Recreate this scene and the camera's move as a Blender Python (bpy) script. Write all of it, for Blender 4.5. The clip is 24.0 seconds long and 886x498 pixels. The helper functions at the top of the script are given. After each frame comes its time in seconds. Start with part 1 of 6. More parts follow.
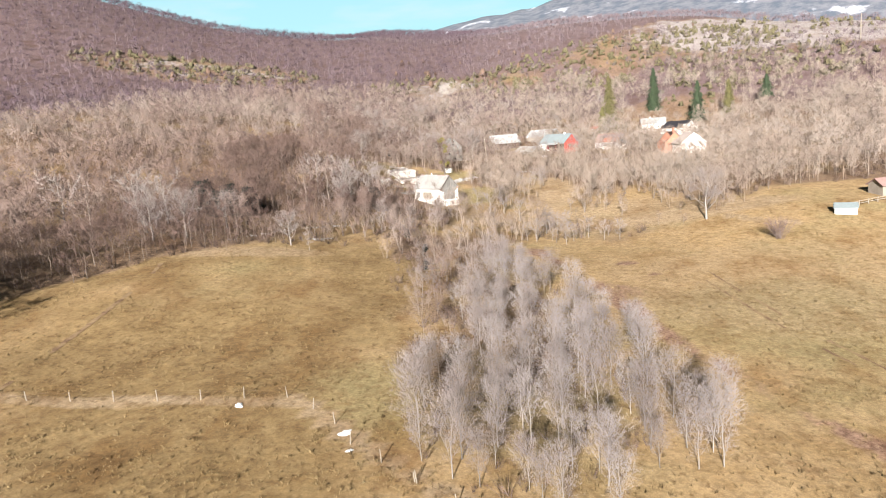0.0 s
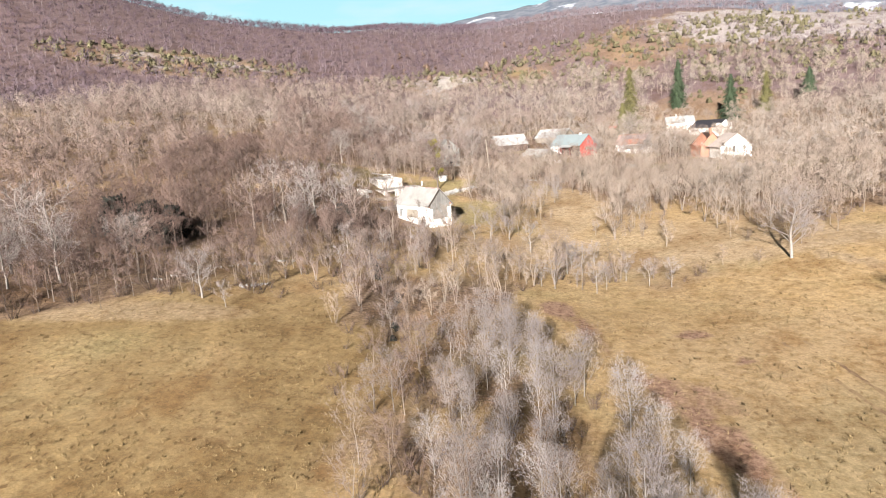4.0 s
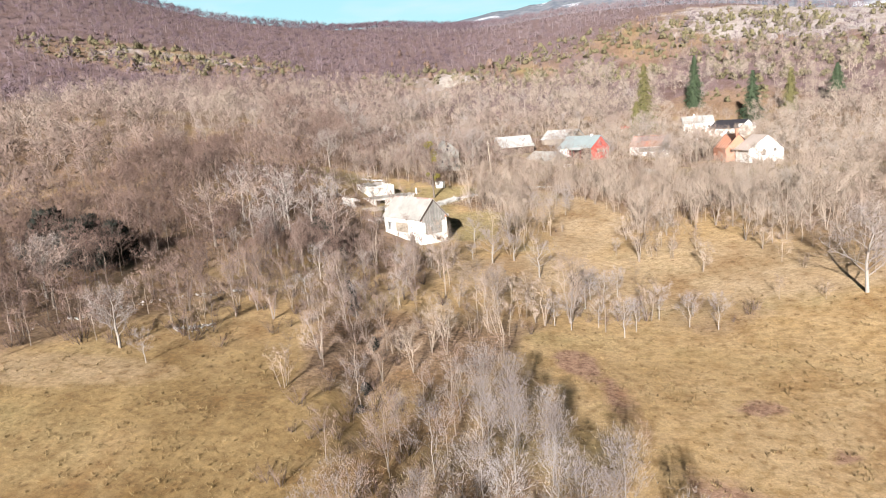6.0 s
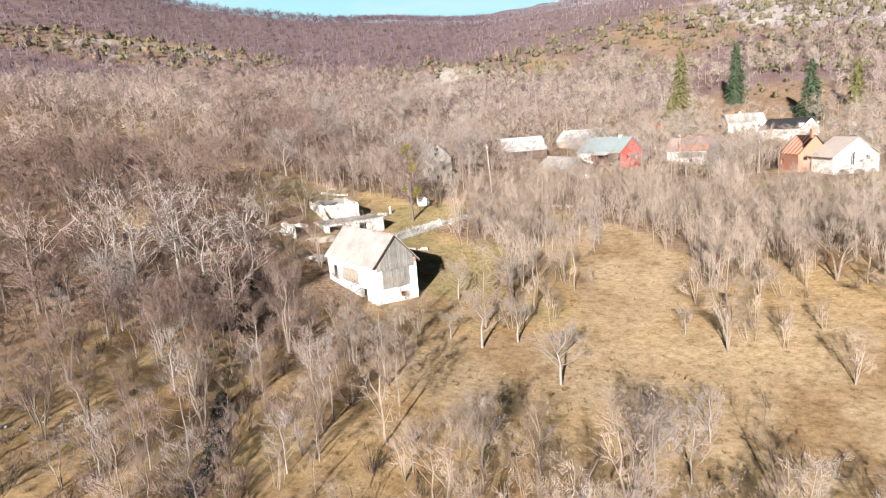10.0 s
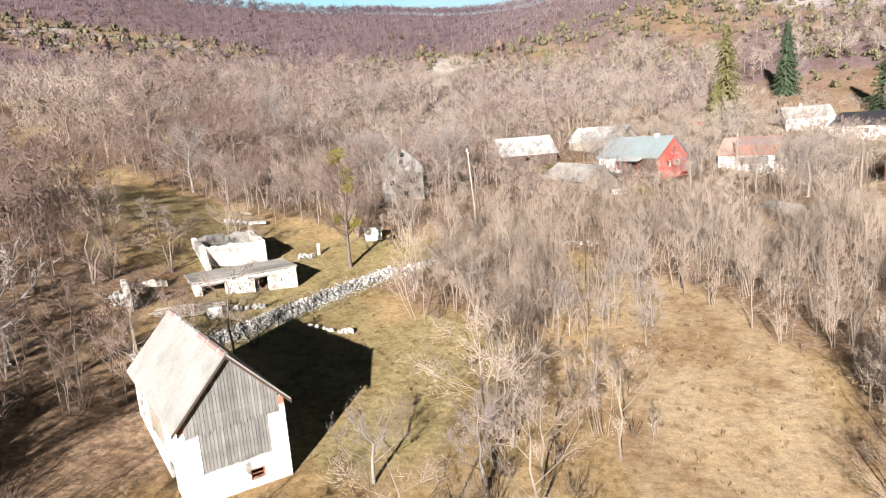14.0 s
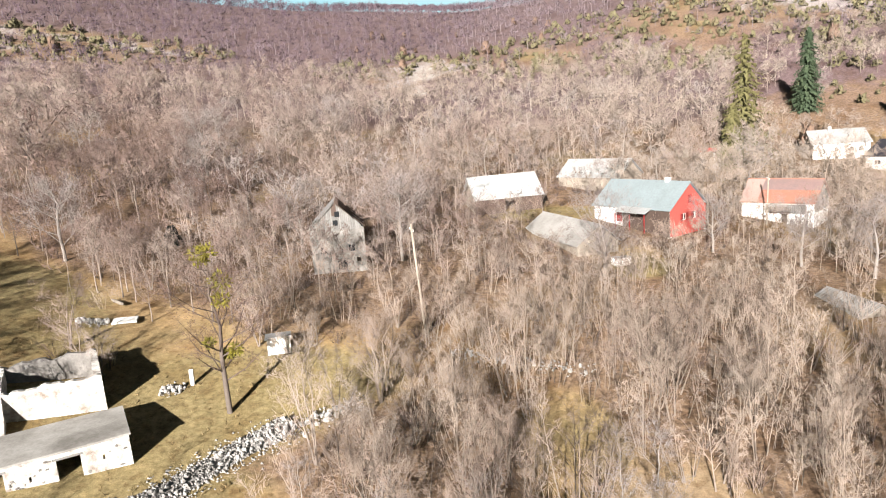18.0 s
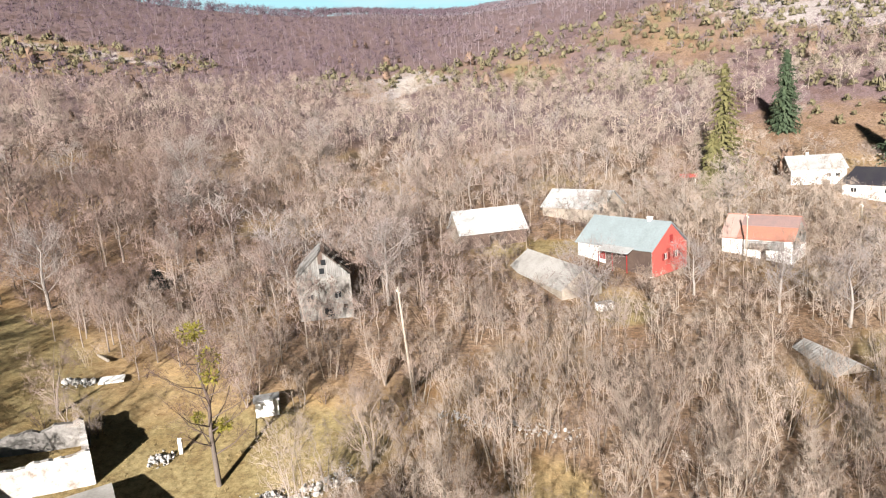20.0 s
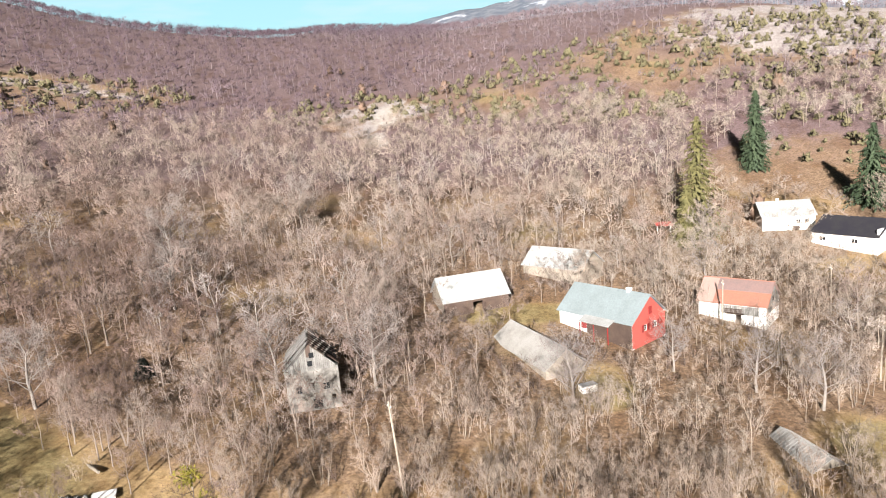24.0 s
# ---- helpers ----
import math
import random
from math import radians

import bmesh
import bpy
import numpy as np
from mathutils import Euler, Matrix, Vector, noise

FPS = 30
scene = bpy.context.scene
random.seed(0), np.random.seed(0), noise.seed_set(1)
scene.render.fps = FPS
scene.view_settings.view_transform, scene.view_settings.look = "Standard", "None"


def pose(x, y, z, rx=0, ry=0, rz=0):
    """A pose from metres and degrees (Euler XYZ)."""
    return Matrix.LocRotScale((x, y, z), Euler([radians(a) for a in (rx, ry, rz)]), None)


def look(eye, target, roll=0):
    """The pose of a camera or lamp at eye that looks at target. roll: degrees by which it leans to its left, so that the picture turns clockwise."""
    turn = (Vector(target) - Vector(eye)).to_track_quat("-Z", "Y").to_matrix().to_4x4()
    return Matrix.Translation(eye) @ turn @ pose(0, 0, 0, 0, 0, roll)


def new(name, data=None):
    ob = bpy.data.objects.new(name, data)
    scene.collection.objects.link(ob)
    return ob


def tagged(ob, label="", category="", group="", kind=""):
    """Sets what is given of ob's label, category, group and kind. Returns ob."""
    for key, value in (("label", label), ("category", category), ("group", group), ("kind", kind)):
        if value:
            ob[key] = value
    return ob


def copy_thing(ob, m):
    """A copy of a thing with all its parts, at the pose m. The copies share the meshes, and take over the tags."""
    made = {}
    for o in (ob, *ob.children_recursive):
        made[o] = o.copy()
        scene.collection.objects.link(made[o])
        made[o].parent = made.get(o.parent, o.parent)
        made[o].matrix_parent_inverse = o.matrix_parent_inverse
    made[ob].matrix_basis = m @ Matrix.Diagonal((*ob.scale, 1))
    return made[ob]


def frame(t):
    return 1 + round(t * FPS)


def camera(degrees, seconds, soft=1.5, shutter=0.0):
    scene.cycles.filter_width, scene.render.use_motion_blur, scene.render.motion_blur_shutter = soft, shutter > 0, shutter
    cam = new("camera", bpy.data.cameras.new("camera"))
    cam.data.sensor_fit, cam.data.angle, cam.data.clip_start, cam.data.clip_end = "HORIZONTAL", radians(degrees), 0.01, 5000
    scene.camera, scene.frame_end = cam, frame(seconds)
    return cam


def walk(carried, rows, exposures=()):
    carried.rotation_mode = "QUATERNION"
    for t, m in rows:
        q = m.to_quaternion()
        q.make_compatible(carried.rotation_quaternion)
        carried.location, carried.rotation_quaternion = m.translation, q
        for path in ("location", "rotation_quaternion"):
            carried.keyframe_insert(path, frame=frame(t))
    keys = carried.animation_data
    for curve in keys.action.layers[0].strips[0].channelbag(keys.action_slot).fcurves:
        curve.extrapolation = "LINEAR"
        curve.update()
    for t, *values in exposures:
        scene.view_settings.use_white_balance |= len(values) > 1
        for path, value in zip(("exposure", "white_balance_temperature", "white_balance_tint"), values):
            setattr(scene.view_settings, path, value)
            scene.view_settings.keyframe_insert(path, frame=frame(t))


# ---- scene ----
cam = camera(67.8, 24.0, soft=1.1)
PATH = [
    (0, (1.957, -2.714, 21.915), (1.691, -0.764, 21.555), -4.9),
    (0.5, (1.811, 2.131, 21.826), (1.545, 4.08, 21.465), -4.8),
    (1, (1.727, 7.207, 21.843), (1.459, 9.155, 21.481), -4.8),
    (1.5, (1.584, 12.162, 21.757), (1.314, 14.11, 21.394), -4.8),
    (2, (1.419, 17.337, 21.776), (1.148, 19.284, 21.412), -4.7),
    (2.5, (1.266, 22.501, 21.768), (0.993, 24.449, 21.405), -4.7),
    (4.5, (0.384, 42.93, 22.311), (0.102, 44.875, 21.944), -4.7),
    (5, (0.167, 47.993, 22.28), (-0.119, 49.939, 21.914), -4.8),
    (5.5, (-0.009, 53.061, 22.164), (-0.296, 55.007, 21.798), -4.7),
    (6, (-0.153, 58.33, 22.198), (-0.443, 60.275, 21.832), -4.6),
    (6.5, (-0.142, 63.573, 22.154), (-0.438, 65.517, 21.788), -4.6),
    (7, (-0.289, 68.998, 22.178), (-0.588, 70.941, 21.812), -4.6),
    (7.5, (-0.395, 74.632, 22.021), (-0.696, 76.575, 21.656), -4.6),
    (8, (-0.523, 80.352, 21.893), (-0.827, 82.295, 21.529), -4.5),
    (8.5, (-0.701, 86.089, 21.788), (-1.008, 88.032, 21.425), -4.5),
    (9, (-0.823, 91.764, 21.691), (-1.133, 93.706, 21.328), -4.5),
    (9.5, (-0.867, 97.449, 21.569), (-1.18, 99.391, 21.206), -4.4),
    (10, (-0.859, 103.151, 21.383), (-1.178, 105.092, 21.019), -4.4),
    (10.5, (-0.991, 108.792, 21.29), (-1.31, 110.732, 20.926), -4.4),
    (12.5, (-1.135, 131.514, 20.835), (-1.465, 133.452, 20.471), -4.4),
    (13, (-1.08, 137.241, 20.717), (-1.414, 139.179, 20.354), -4.5),
    (13.5, (-1.064, 143.013, 20.519), (-1.402, 144.95, 20.156), -4.5),
    (14, (-1.113, 148.927, 20.317), (-1.455, 150.864, 19.953), -4.6),
    (14.5, (-1.156, 154.754, 20.143), (-1.501, 156.69, 19.779), -4.5),
    (15, (-1.151, 160.799, 20.072), (-1.5, 162.735, 19.708), -4.5),
    (15.5, (-1.202, 166.442, 20.312), (-1.553, 168.377, 19.946), -4.6),
    (16, (-1.0, 171.209, 21.35), (-1.366, 173.141, 20.985), -4.6),
    (16.5, (-0.504, 174.238, 22.654), (-0.871, 176.169, 22.286), -4.6),
    (17, (0.07, 176.122, 24.012), (-0.287, 178.055, 23.641), -4.6),
    (17.5, (0.498, 176.896, 25.27), (0.156, 178.831, 24.895), -4.5),
    (18, (0.766, 177.276, 26.697), (0.441, 179.213, 26.318), -4.5),
    (18.5, (0.934, 177.434, 28.227), (0.623, 179.372, 27.844), -4.5),
    (20.5, (0.954, 177.847, 34.694), (0.687, 179.791, 34.304), -4.6),
    (21, (0.968, 177.923, 36.323), (0.711, 179.867, 35.933), -4.8),
    (21.5, (1.022, 178.089, 37.71), (0.773, 180.035, 37.322), -5.0),
    (22, (0.872, 178.456, 38.92), (0.633, 180.404, 38.536), -5.1),
    (22.5, (0.649, 178.488, 40.214), (0.423, 180.439, 39.834), -5.2),
    (23, (0.478, 178.588, 41.713), (0.263, 180.54, 41.335), -5.3),
    (23.5, (0.532, 178.526, 42.972), (0.323, 180.48, 42.598), -5.3),
    (24, (0.801, 178.382, 44.022), (0.593, 180.335, 43.643), -5.4),
]
walk(cam, [(t, look(eye, target, roll)) for t, eye, target, roll in PATH])

# ---- world, sun ----
SUN_UP, SUN_TURN = radians(19.3), radians(186.5)
world = bpy.data.worlds.new("world")
scene.world = world
world.use_nodes = True
sky = world.node_tree.nodes.new("ShaderNodeTexSky")
sky.sky_type, sky.sun_disc = "NISHITA", False
sky.sun_elevation, sky.sun_rotation = SUN_UP, SUN_TURN
sky.dust_density, sky.ozone_density, sky.air_density = 0.3, 0.5, 1.0
back = world.node_tree.nodes["Background"]
back.inputs["Strength"].default_value = 0.0042
# The clear winter sky leans to cyan.
hue = world.node_tree.nodes.new("ShaderNodeMix")
hue.data_type, hue.blend_type = "RGBA", "MULTIPLY"
hue.inputs[0].default_value, hue.inputs[7].default_value = 1.0, (0.98, 1.32, 1.22, 1)
world.node_tree.links.new(sky.outputs[0], hue.inputs[6])
world.node_tree.links.new(hue.outputs[2], back.inputs["Color"])
sun_data = bpy.data.lights.new("sun", "SUN")
sun_data.energy, sun_data.angle, sun_data.color = 5.0, radians(0.6), (1.0, 0.968, 0.93)
sun = new("sun", sun_data)
sun.matrix_world = look((math.sin(SUN_TURN) * 200, math.cos(SUN_TURN) * 200, 200 * math.tan(SUN_UP)), (0, 0, 0))
scene.view_settings.exposure = 2.0

# ---- materials ----
def material(name, rough=0.85, metal=0.0):
    m = bpy.data.materials.new(name)
    m.use_nodes = True
    p = m.node_tree.nodes["Principled BSDF"]
    p.inputs["Roughness"].default_value, p.inputs["Metallic"].default_value = rough, metal
    p.inputs["Specular IOR Level"].default_value = 0.25
    return m, m.node_tree.nodes, m.node_tree.links, p


def noise_node(nodes, links, vec, scale, detail=4.0, rough=0.6, stretch=None):
    n = nodes.new("ShaderNodeTexNoise")
    n.inputs["Scale"].default_value, n.inputs["Detail"].default_value, n.inputs["Roughness"].default_value = scale, detail, rough
    if stretch:
        mp = nodes.new("ShaderNodeMapping")
        mp.inputs["Scale"].default_value = stretch
        links.new(vec, mp.inputs["Vector"])
        vec = mp.outputs[0]
    links.new(vec, n.inputs["Vector"])
    return n.outputs["Fac"]


def ramp(nodes, links, fac, stops):
    r = nodes.new("ShaderNodeValToRGB")
    while len(r.color_ramp.elements) < len(stops):
        r.color_ramp.elements.new(0.5)
    for e, (at, c) in zip(r.color_ramp.elements, stops):
        e.position, e.color = at, (*c, 1) if len(c) == 3 else c
    links.new(fac, r.inputs["Fac"])
    return r.outputs["Color"]


def grey(v):
    return (v, v, v)


def mix(nodes, links, fac, a, b, how="MIX"):
    n = nodes.new("ShaderNodeMix")
    n.data_type, n.blend_type = "RGBA", how
    for sock, v in ((n.inputs[0], fac), (n.inputs[6], a), (n.inputs[7], b)):
        if isinstance(v, (int, float)):
            sock.default_value = v
        elif isinstance(v, tuple):
            sock.default_value = (*v, 1)
        else:
            links.new(v, sock)
    return n.outputs[2]


def bump(nodes, links, p, height, strength, dist):
    b = nodes.new("ShaderNodeBump")
    b.inputs["Strength"].default_value, b.inputs["Distance"].default_value = strength, dist
    links.new(height, b.inputs["Height"])
    links.new(b.outputs[0], p.inputs["Normal"])


def coords(nodes, which="Object"):
    return nodes.new("ShaderNodeTexCoord").outputs[which]


def worn(name, base, stain, fine=8.0, coarse=0.6, rough=0.85, metal=0.0, stretch=None, relief=0.01, vary=0.0, spread=(0.38, 0.68), grain=0.55):
    """A plain surface with grain, stains and relief; vary: how much alike pieces differ."""
    m, nodes, links, p = material(name, rough, metal)
    co = coords(nodes)
    a = noise_node(nodes, links, co, coarse, 5.0, 0.65)
    b = noise_node(nodes, links, co, fine, 3.0, 0.6, stretch)
    col = mix(nodes, links, ramp(nodes, links, a, ((spread[0], grey(0)), (spread[1], grey(1)))), base, stain)
    col = mix(nodes, links, grain, col, ramp(nodes, links, b, ((0.25, grey(0.55)), (0.75, grey(1.0)))), "MULTIPLY")
    if vary:
        info = nodes.new("ShaderNodeObjectInfo").outputs["Random"]
        col = mix(nodes, links, vary, col, ramp(nodes, links, info, ((0.0, grey(0.35)), (1.0, grey(1.0)))), "MULTIPLY")
    links.new(col, p.inputs["Base Color"])
    bump(nodes, links, p, b, 0.6, relief)
    return m


def flag(nodes, name):
    n = nodes.new("ShaderNodeAttribute")
    n.attribute_name = name
    return n.outputs["Fac"]


def make_land():
    """Winter grass, leaf litter, bare stony slope and woodland floor, laid out by the cover of the land."""
    m, nodes, links, p = material("winter_land", 0.95)
    co = coords(nodes)
    big = noise_node(nodes, links, co, 0.035, 4.0, 0.6)
    mid = noise_node(nodes, links, co, 0.22, 5.0, 0.65)
    fine = noise_node(nodes, links, co, 2.2, 5.0, 0.7)
    tiny = noise_node(nodes, links, co, 9.0, 3.0, 0.7)
    clump = noise_node(nodes, links, co, 0.85, 5.0, 0.7)
    tuft = noise_node(nodes, links, co, 1.6, 2.0, 0.5, (1.0, 0.6, 1.0))
    streak = noise_node(nodes, links, co, 0.5, 4.0, 0.6, (0.5, 0.9, 1.0))
    straw = mix(nodes, links, ramp(nodes, links, mid, ((0.35, grey(0)), (0.65, grey(1)))), (0.30, 0.198, 0.093), (0.37, 0.258, 0.138))
    straw = mix(nodes, links, ramp(nodes, links, streak, ((0.55, grey(0)), (0.85, grey(0.7)))), straw, (0.235, 0.138, 0.066))
    olive = mix(nodes, links, ramp(nodes, links, fine, ((0.35, grey(0)), (0.65, grey(1)))), (0.222, 0.172, 0.078), (0.275, 0.213, 0.105))
    pale = mix(nodes, links, ramp(nodes, links, mid, ((0.35, grey(0)), (0.7, grey(1)))), (0.345, 0.255, 0.162), (0.285, 0.194, 0.108))
    litter = mix(nodes, links, ramp(nodes, links, fine, ((0.3, grey(0)), (0.7, grey(1)))), (0.125, 0.078, 0.050), (0.275, 0.185, 0.118))
    earth = mix(nodes, links, ramp(nodes, links, fine, ((0.35, grey(0)), (0.65, grey(1)))), (0.18, 0.098, 0.064), (0.29, 0.185, 0.128))
    rock = mix(nodes, links, ramp(nodes, links, fine, ((0.35, grey(0)), (0.62, grey(1)))), (0.19, 0.155, 0.14), (0.39, 0.35, 0.345))
    # Floor of the far hills: brown, with distance haze mixed in as purple.
    hazed_floor = mix(nodes, links, ramp(nodes, links, fine, ((0.3, grey(0)), (0.7, grey(1)))), (0.090, 0.058, 0.062), (0.185, 0.128, 0.126))
    gold = mix(nodes, links, ramp(nodes, links, mid, ((0.35, grey(0)), (0.65, grey(1)))), (0.196, 0.126, 0.053), (0.27, 0.184, 0.086))
    ragged = mix(nodes, links, 0.55, mid, clump)
    patch = ramp(nodes, links, big, ((0.5, grey(0)), (0.66, grey(0.85))))
    col = mix(nodes, links, patch, straw, olive)
    for name, what, lo, hi in (("gold", gold, 0.3, 0.7), ("green", olive, 0.35, 0.65), ("pale", pale, 0.35, 0.65), ("litter", litter, 0.35, 0.65), ("hazed_floor", hazed_floor, 0.3, 0.7), ("earth", earth, 0.4, 0.6), ("rock", rock, 0.42, 0.58), ("scree", (0.37, 0.335, 0.305), 0.35, 0.75)):
        add = nodes.new("ShaderNodeMath")
        add.operation = "MULTIPLY_ADD"
        add.inputs[1].default_value, add.inputs[2].default_value = 0.8, -0.4
        links.new(ragged, add.inputs[0])
        su = nodes.new("ShaderNodeMath")
        su.operation = "ADD"
        links.new(add.outputs[0], su.inputs[0])
        links.new(flag(nodes, name), su.inputs[1])
        col = mix(nodes, links, ramp(nodes, links, su.outputs[0], ((lo, grey(0)), (hi, grey(1)))), col, what)
    col = mix(nodes, links, 0.6, col, ramp(nodes, links, fine, ((0.3, grey(0.5)), (0.6, grey(1.1)))), "MULTIPLY")
    col = mix(nodes, links, 0.6, col, ramp(nodes, links, tiny, ((0.25, grey(0.4)), (0.7, grey(1.15)))), "MULTIPLY")
    col = mix(nodes, links, 0.75, col, ramp(nodes, links, clump, ((0.34, (0.58, 0.50, 0.42)), (0.52, grey(1.0)), (0.68, (1.22, 1.19, 1.15)))), "MULTIPLY")
    stain = noise_node(nodes, links, co, 0.11, 5.0, 0.68, (1.0, 0.55, 1.0))
    col = mix(nodes, links, 0.8, col, ramp(nodes, links, stain, ((0.36, (0.70, 0.59, 0.47)), (0.5, grey(1.0)), (0.66, (1.12, 1.1, 1.08)))), "MULTIPLY")
    col = mix(nodes, links, 0.8, col, ramp(nodes, links, tuft, ((0.27, (0.5, 0.42, 0.34)), (0.37, grey(1.0)))), "MULTIPLY")
    links.new(col, p.inputs["Base Color"])
    both_scales = mix(nodes, links, 0.35, fine, tiny)
    bump(nodes, links, p, both_scales, 0.35, 0.2)
    return m


def make_bark(name, bark, stops):
    """Bark on the trunk and limbs, twigs towards the tips; trees differ by their tint."""
    m, nodes, links, p = material(name, 0.9)
    co = coords(nodes)
    n = noise_node(nodes, links, co, 3.0, 3.0, 0.6)
    tw = ramp(nodes, links, flag(nodes, "tint"), stops)
    wood = ramp(nodes, links, flag(nodes, "tint"), ((0.0, tuple(0.35 * c for c in bark)), (0.4, bark)))
    col = mix(nodes, links, flag(nodes, "twig"), wood, tw)
    col = mix(nodes, links, 0.5, col, ramp(nodes, links, n, ((0.3, grey(0.5)), (0.7, grey(1)))), "MULTIPLY")
    links.new(col, p.inputs["Base Color"])
    return m


LAND_MAT = make_land()
BARK_GREY = make_bark("grey_bark", (0.24, 0.212, 0.188), ((0.0, (0.155, 0.125, 0.115)), (0.5, (0.215, 0.18, 0.168)), (1.0, (0.28, 0.245, 0.23))))
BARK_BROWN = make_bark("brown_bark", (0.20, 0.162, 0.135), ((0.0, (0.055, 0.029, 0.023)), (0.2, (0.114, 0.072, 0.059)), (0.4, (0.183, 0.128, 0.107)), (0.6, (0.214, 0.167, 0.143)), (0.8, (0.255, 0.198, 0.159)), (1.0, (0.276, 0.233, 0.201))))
# The bluish purple of these twigs stands in for distance haze.
BARK_HAZED = make_bark("hazed_far_bark", (0.15, 0.125, 0.13), ((0.0, (0.045, 0.027, 0.038)), (0.35, (0.085, 0.056, 0.068)), (0.6, (0.126, 0.092, 0.101)), (1.0, (0.19, 0.15, 0.151))))
BARK_TAN = make_bark("tan_bark", (0.175, 0.139, 0.112), ((0.0, (0.148, 0.098, 0.078)), (0.3, (0.2, 0.144, 0.116)), (0.55, (0.241, 0.183, 0.146)), (0.8, (0.276, 0.217, 0.174)), (1.0, (0.269, 0.228, 0.197))))
WHITE_WALL = worn("white_limewash", (0.720, 0.702, 0.679), (0.558, 0.522, 0.477), 6.0, 0.5)
STONE_WALL = worn("limewashed_stone", (0.58, 0.55, 0.51), (0.23, 0.185, 0.155), 3.0, 1.0, relief=0.08, spread=(0.42, 0.66), grain=0.85)
RUIN_WALL = worn("faded_limewash", (0.225, 0.208, 0.188), (0.085, 0.072, 0.064), 3.0, 0.8, relief=0.06, grain=0.8)
OLD_WALL = worn("stained_old_plaster", (0.27, 0.248, 0.228), (0.12, 0.108, 0.097), 3.0, 0.6, relief=0.04, grain=0.75)
PALE_ROOF = worn("bleached_board_roof", (0.30, 0.282, 0.262), (0.23, 0.21, 0.19), 5.0, 0.4)
GREY_ROOF = worn("pale_grey_roof", (0.27, 0.255, 0.24), (0.20, 0.188, 0.172), 5.0, 0.45)
PINK_ROOF = worn("pale_pinkish_sheet_roof", (0.40, 0.335, 0.30), (0.34, 0.285, 0.255), 5.0, 0.35)
WHITE_ROOF = worn("white_sheet_roof", (0.33, 0.33, 0.325), (0.25, 0.245, 0.235), 4.0, 0.4, 0.5)
BLUE_ROOF = worn("pale_blue_roof", (0.20, 0.232, 0.238), (0.17, 0.195, 0.20), 4.0, 0.4, 0.5)
OLD_TILE = worn("bleached_tile", (0.27, 0.165, 0.145), (0.21, 0.14, 0.125), 6.0, 0.5)
DARK_ROOF = worn("dark_roof", (0.026, 0.024, 0.031), (0.037, 0.035, 0.037), 4.0, 0.5, 0.5)
WEATHERED_TILE = worn("weathered_tile", (0.185, 0.118, 0.108), (0.145, 0.105, 0.098), 6.0, 0.5)
ORANGE_ROOF = worn("orange_tile_roof", (0.27, 0.115, 0.078), (0.21, 0.105, 0.078), 6.0, 0.5)
FADED_ROOF = worn("faded_tile_roof", (0.311, 0.200, 0.170), (0.252, 0.178, 0.155), 6.0, 0.5)
RED_PAINT = worn("red_painted_wall", (0.36, 0.062, 0.05), (0.31, 0.07, 0.055), 6.0, 0.5)
RED_DEEP = worn("deep_red_paint", (0.20, 0.018, 0.016), (0.16, 0.02, 0.018), 6.0, 0.6)
BRICK_RED = worn("orange_brick", (0.34, 0.15, 0.095), (0.28, 0.135, 0.095), 12.0, 0.8)
GREY_WOOD = worn("weathered_board", (0.237, 0.222, 0.207), (0.148, 0.137, 0.126), 3.0, 0.8, stretch=(8, 8, 0.5), vary=0.5)
DARK_WOOD = worn("dark_timber", (0.063, 0.041, 0.033), (0.089, 0.059, 0.044), 4.0, 0.8, vary=0.4)
PALE_WOOD = worn("pale_bare_wood", (0.311, 0.266, 0.215), (0.222, 0.185, 0.148), 5.0, 0.8, vary=0.3)
CONCRETE = worn("stained_concrete", (0.36, 0.338, 0.31), (0.17, 0.155, 0.138), 5.0, 0.25)
RUBBLE = worn("limestone_rubble", (0.43, 0.408, 0.385), (0.24, 0.22, 0.20), 5.0, 0.8, vary=0.42)
DARK_GLASS = worn("dark_glass", (0.015, 0.016, 0.018), (0.022, 0.022, 0.022), 3.0, 0.5, 0.15)

# Heights of the land: rows across the valley, from the near fields up to the hill foot.
COLS = (-130.0, -56.0, -34.0, -15.0, 15.0, 50.0, 130.0)
LAND = (
    (-80.0, (2.0, -1.2, -2.8, -4.2, -6.5, -8.5, -10.0)),
    (60.0, (5.0, -0.4, -2.6, -3.8, -6.0, -8.0, -9.0)),
    (115.0, (8.0, 3.2, 0.4, -2.2, -4.7, -4.2, -4.5)),
    (145.0, (10.0, 3.6, 0.8, -1.2, -4.2, -0.9, -1.5)),
    (185.0, (13.0, 6.5, 2.0, 0.0, -0.8, 1.6, 2.0)),
    (218.0, (21.0, 10.8, 4.5, 3.0, 2.3, 3.0, 4.0)),
    (250.0, (25.0, 11.8, 8.6, 7.4, 5.4, 5.0, 7.0)),
    (290.0, (30.0, 17.0, 13.0, 10.8, 9.6, 6.2, 10.0)),
    (340.0, (35.0, 22.0, 18.5, 17.0, 16.5, 13.0, 16.0)),
    (430.0, (46.0, 37.0, 36.0, 35.0, 34.0, 33.0, 42.0)),
    (520.0, (60.0, 53.0, 53.0, 53.0, 55.0, 58.0, 64.0)),
    (700.0, (85.0, 78.0, 78.0, 80.0, 84.0, 88.0, 95.0)),
)
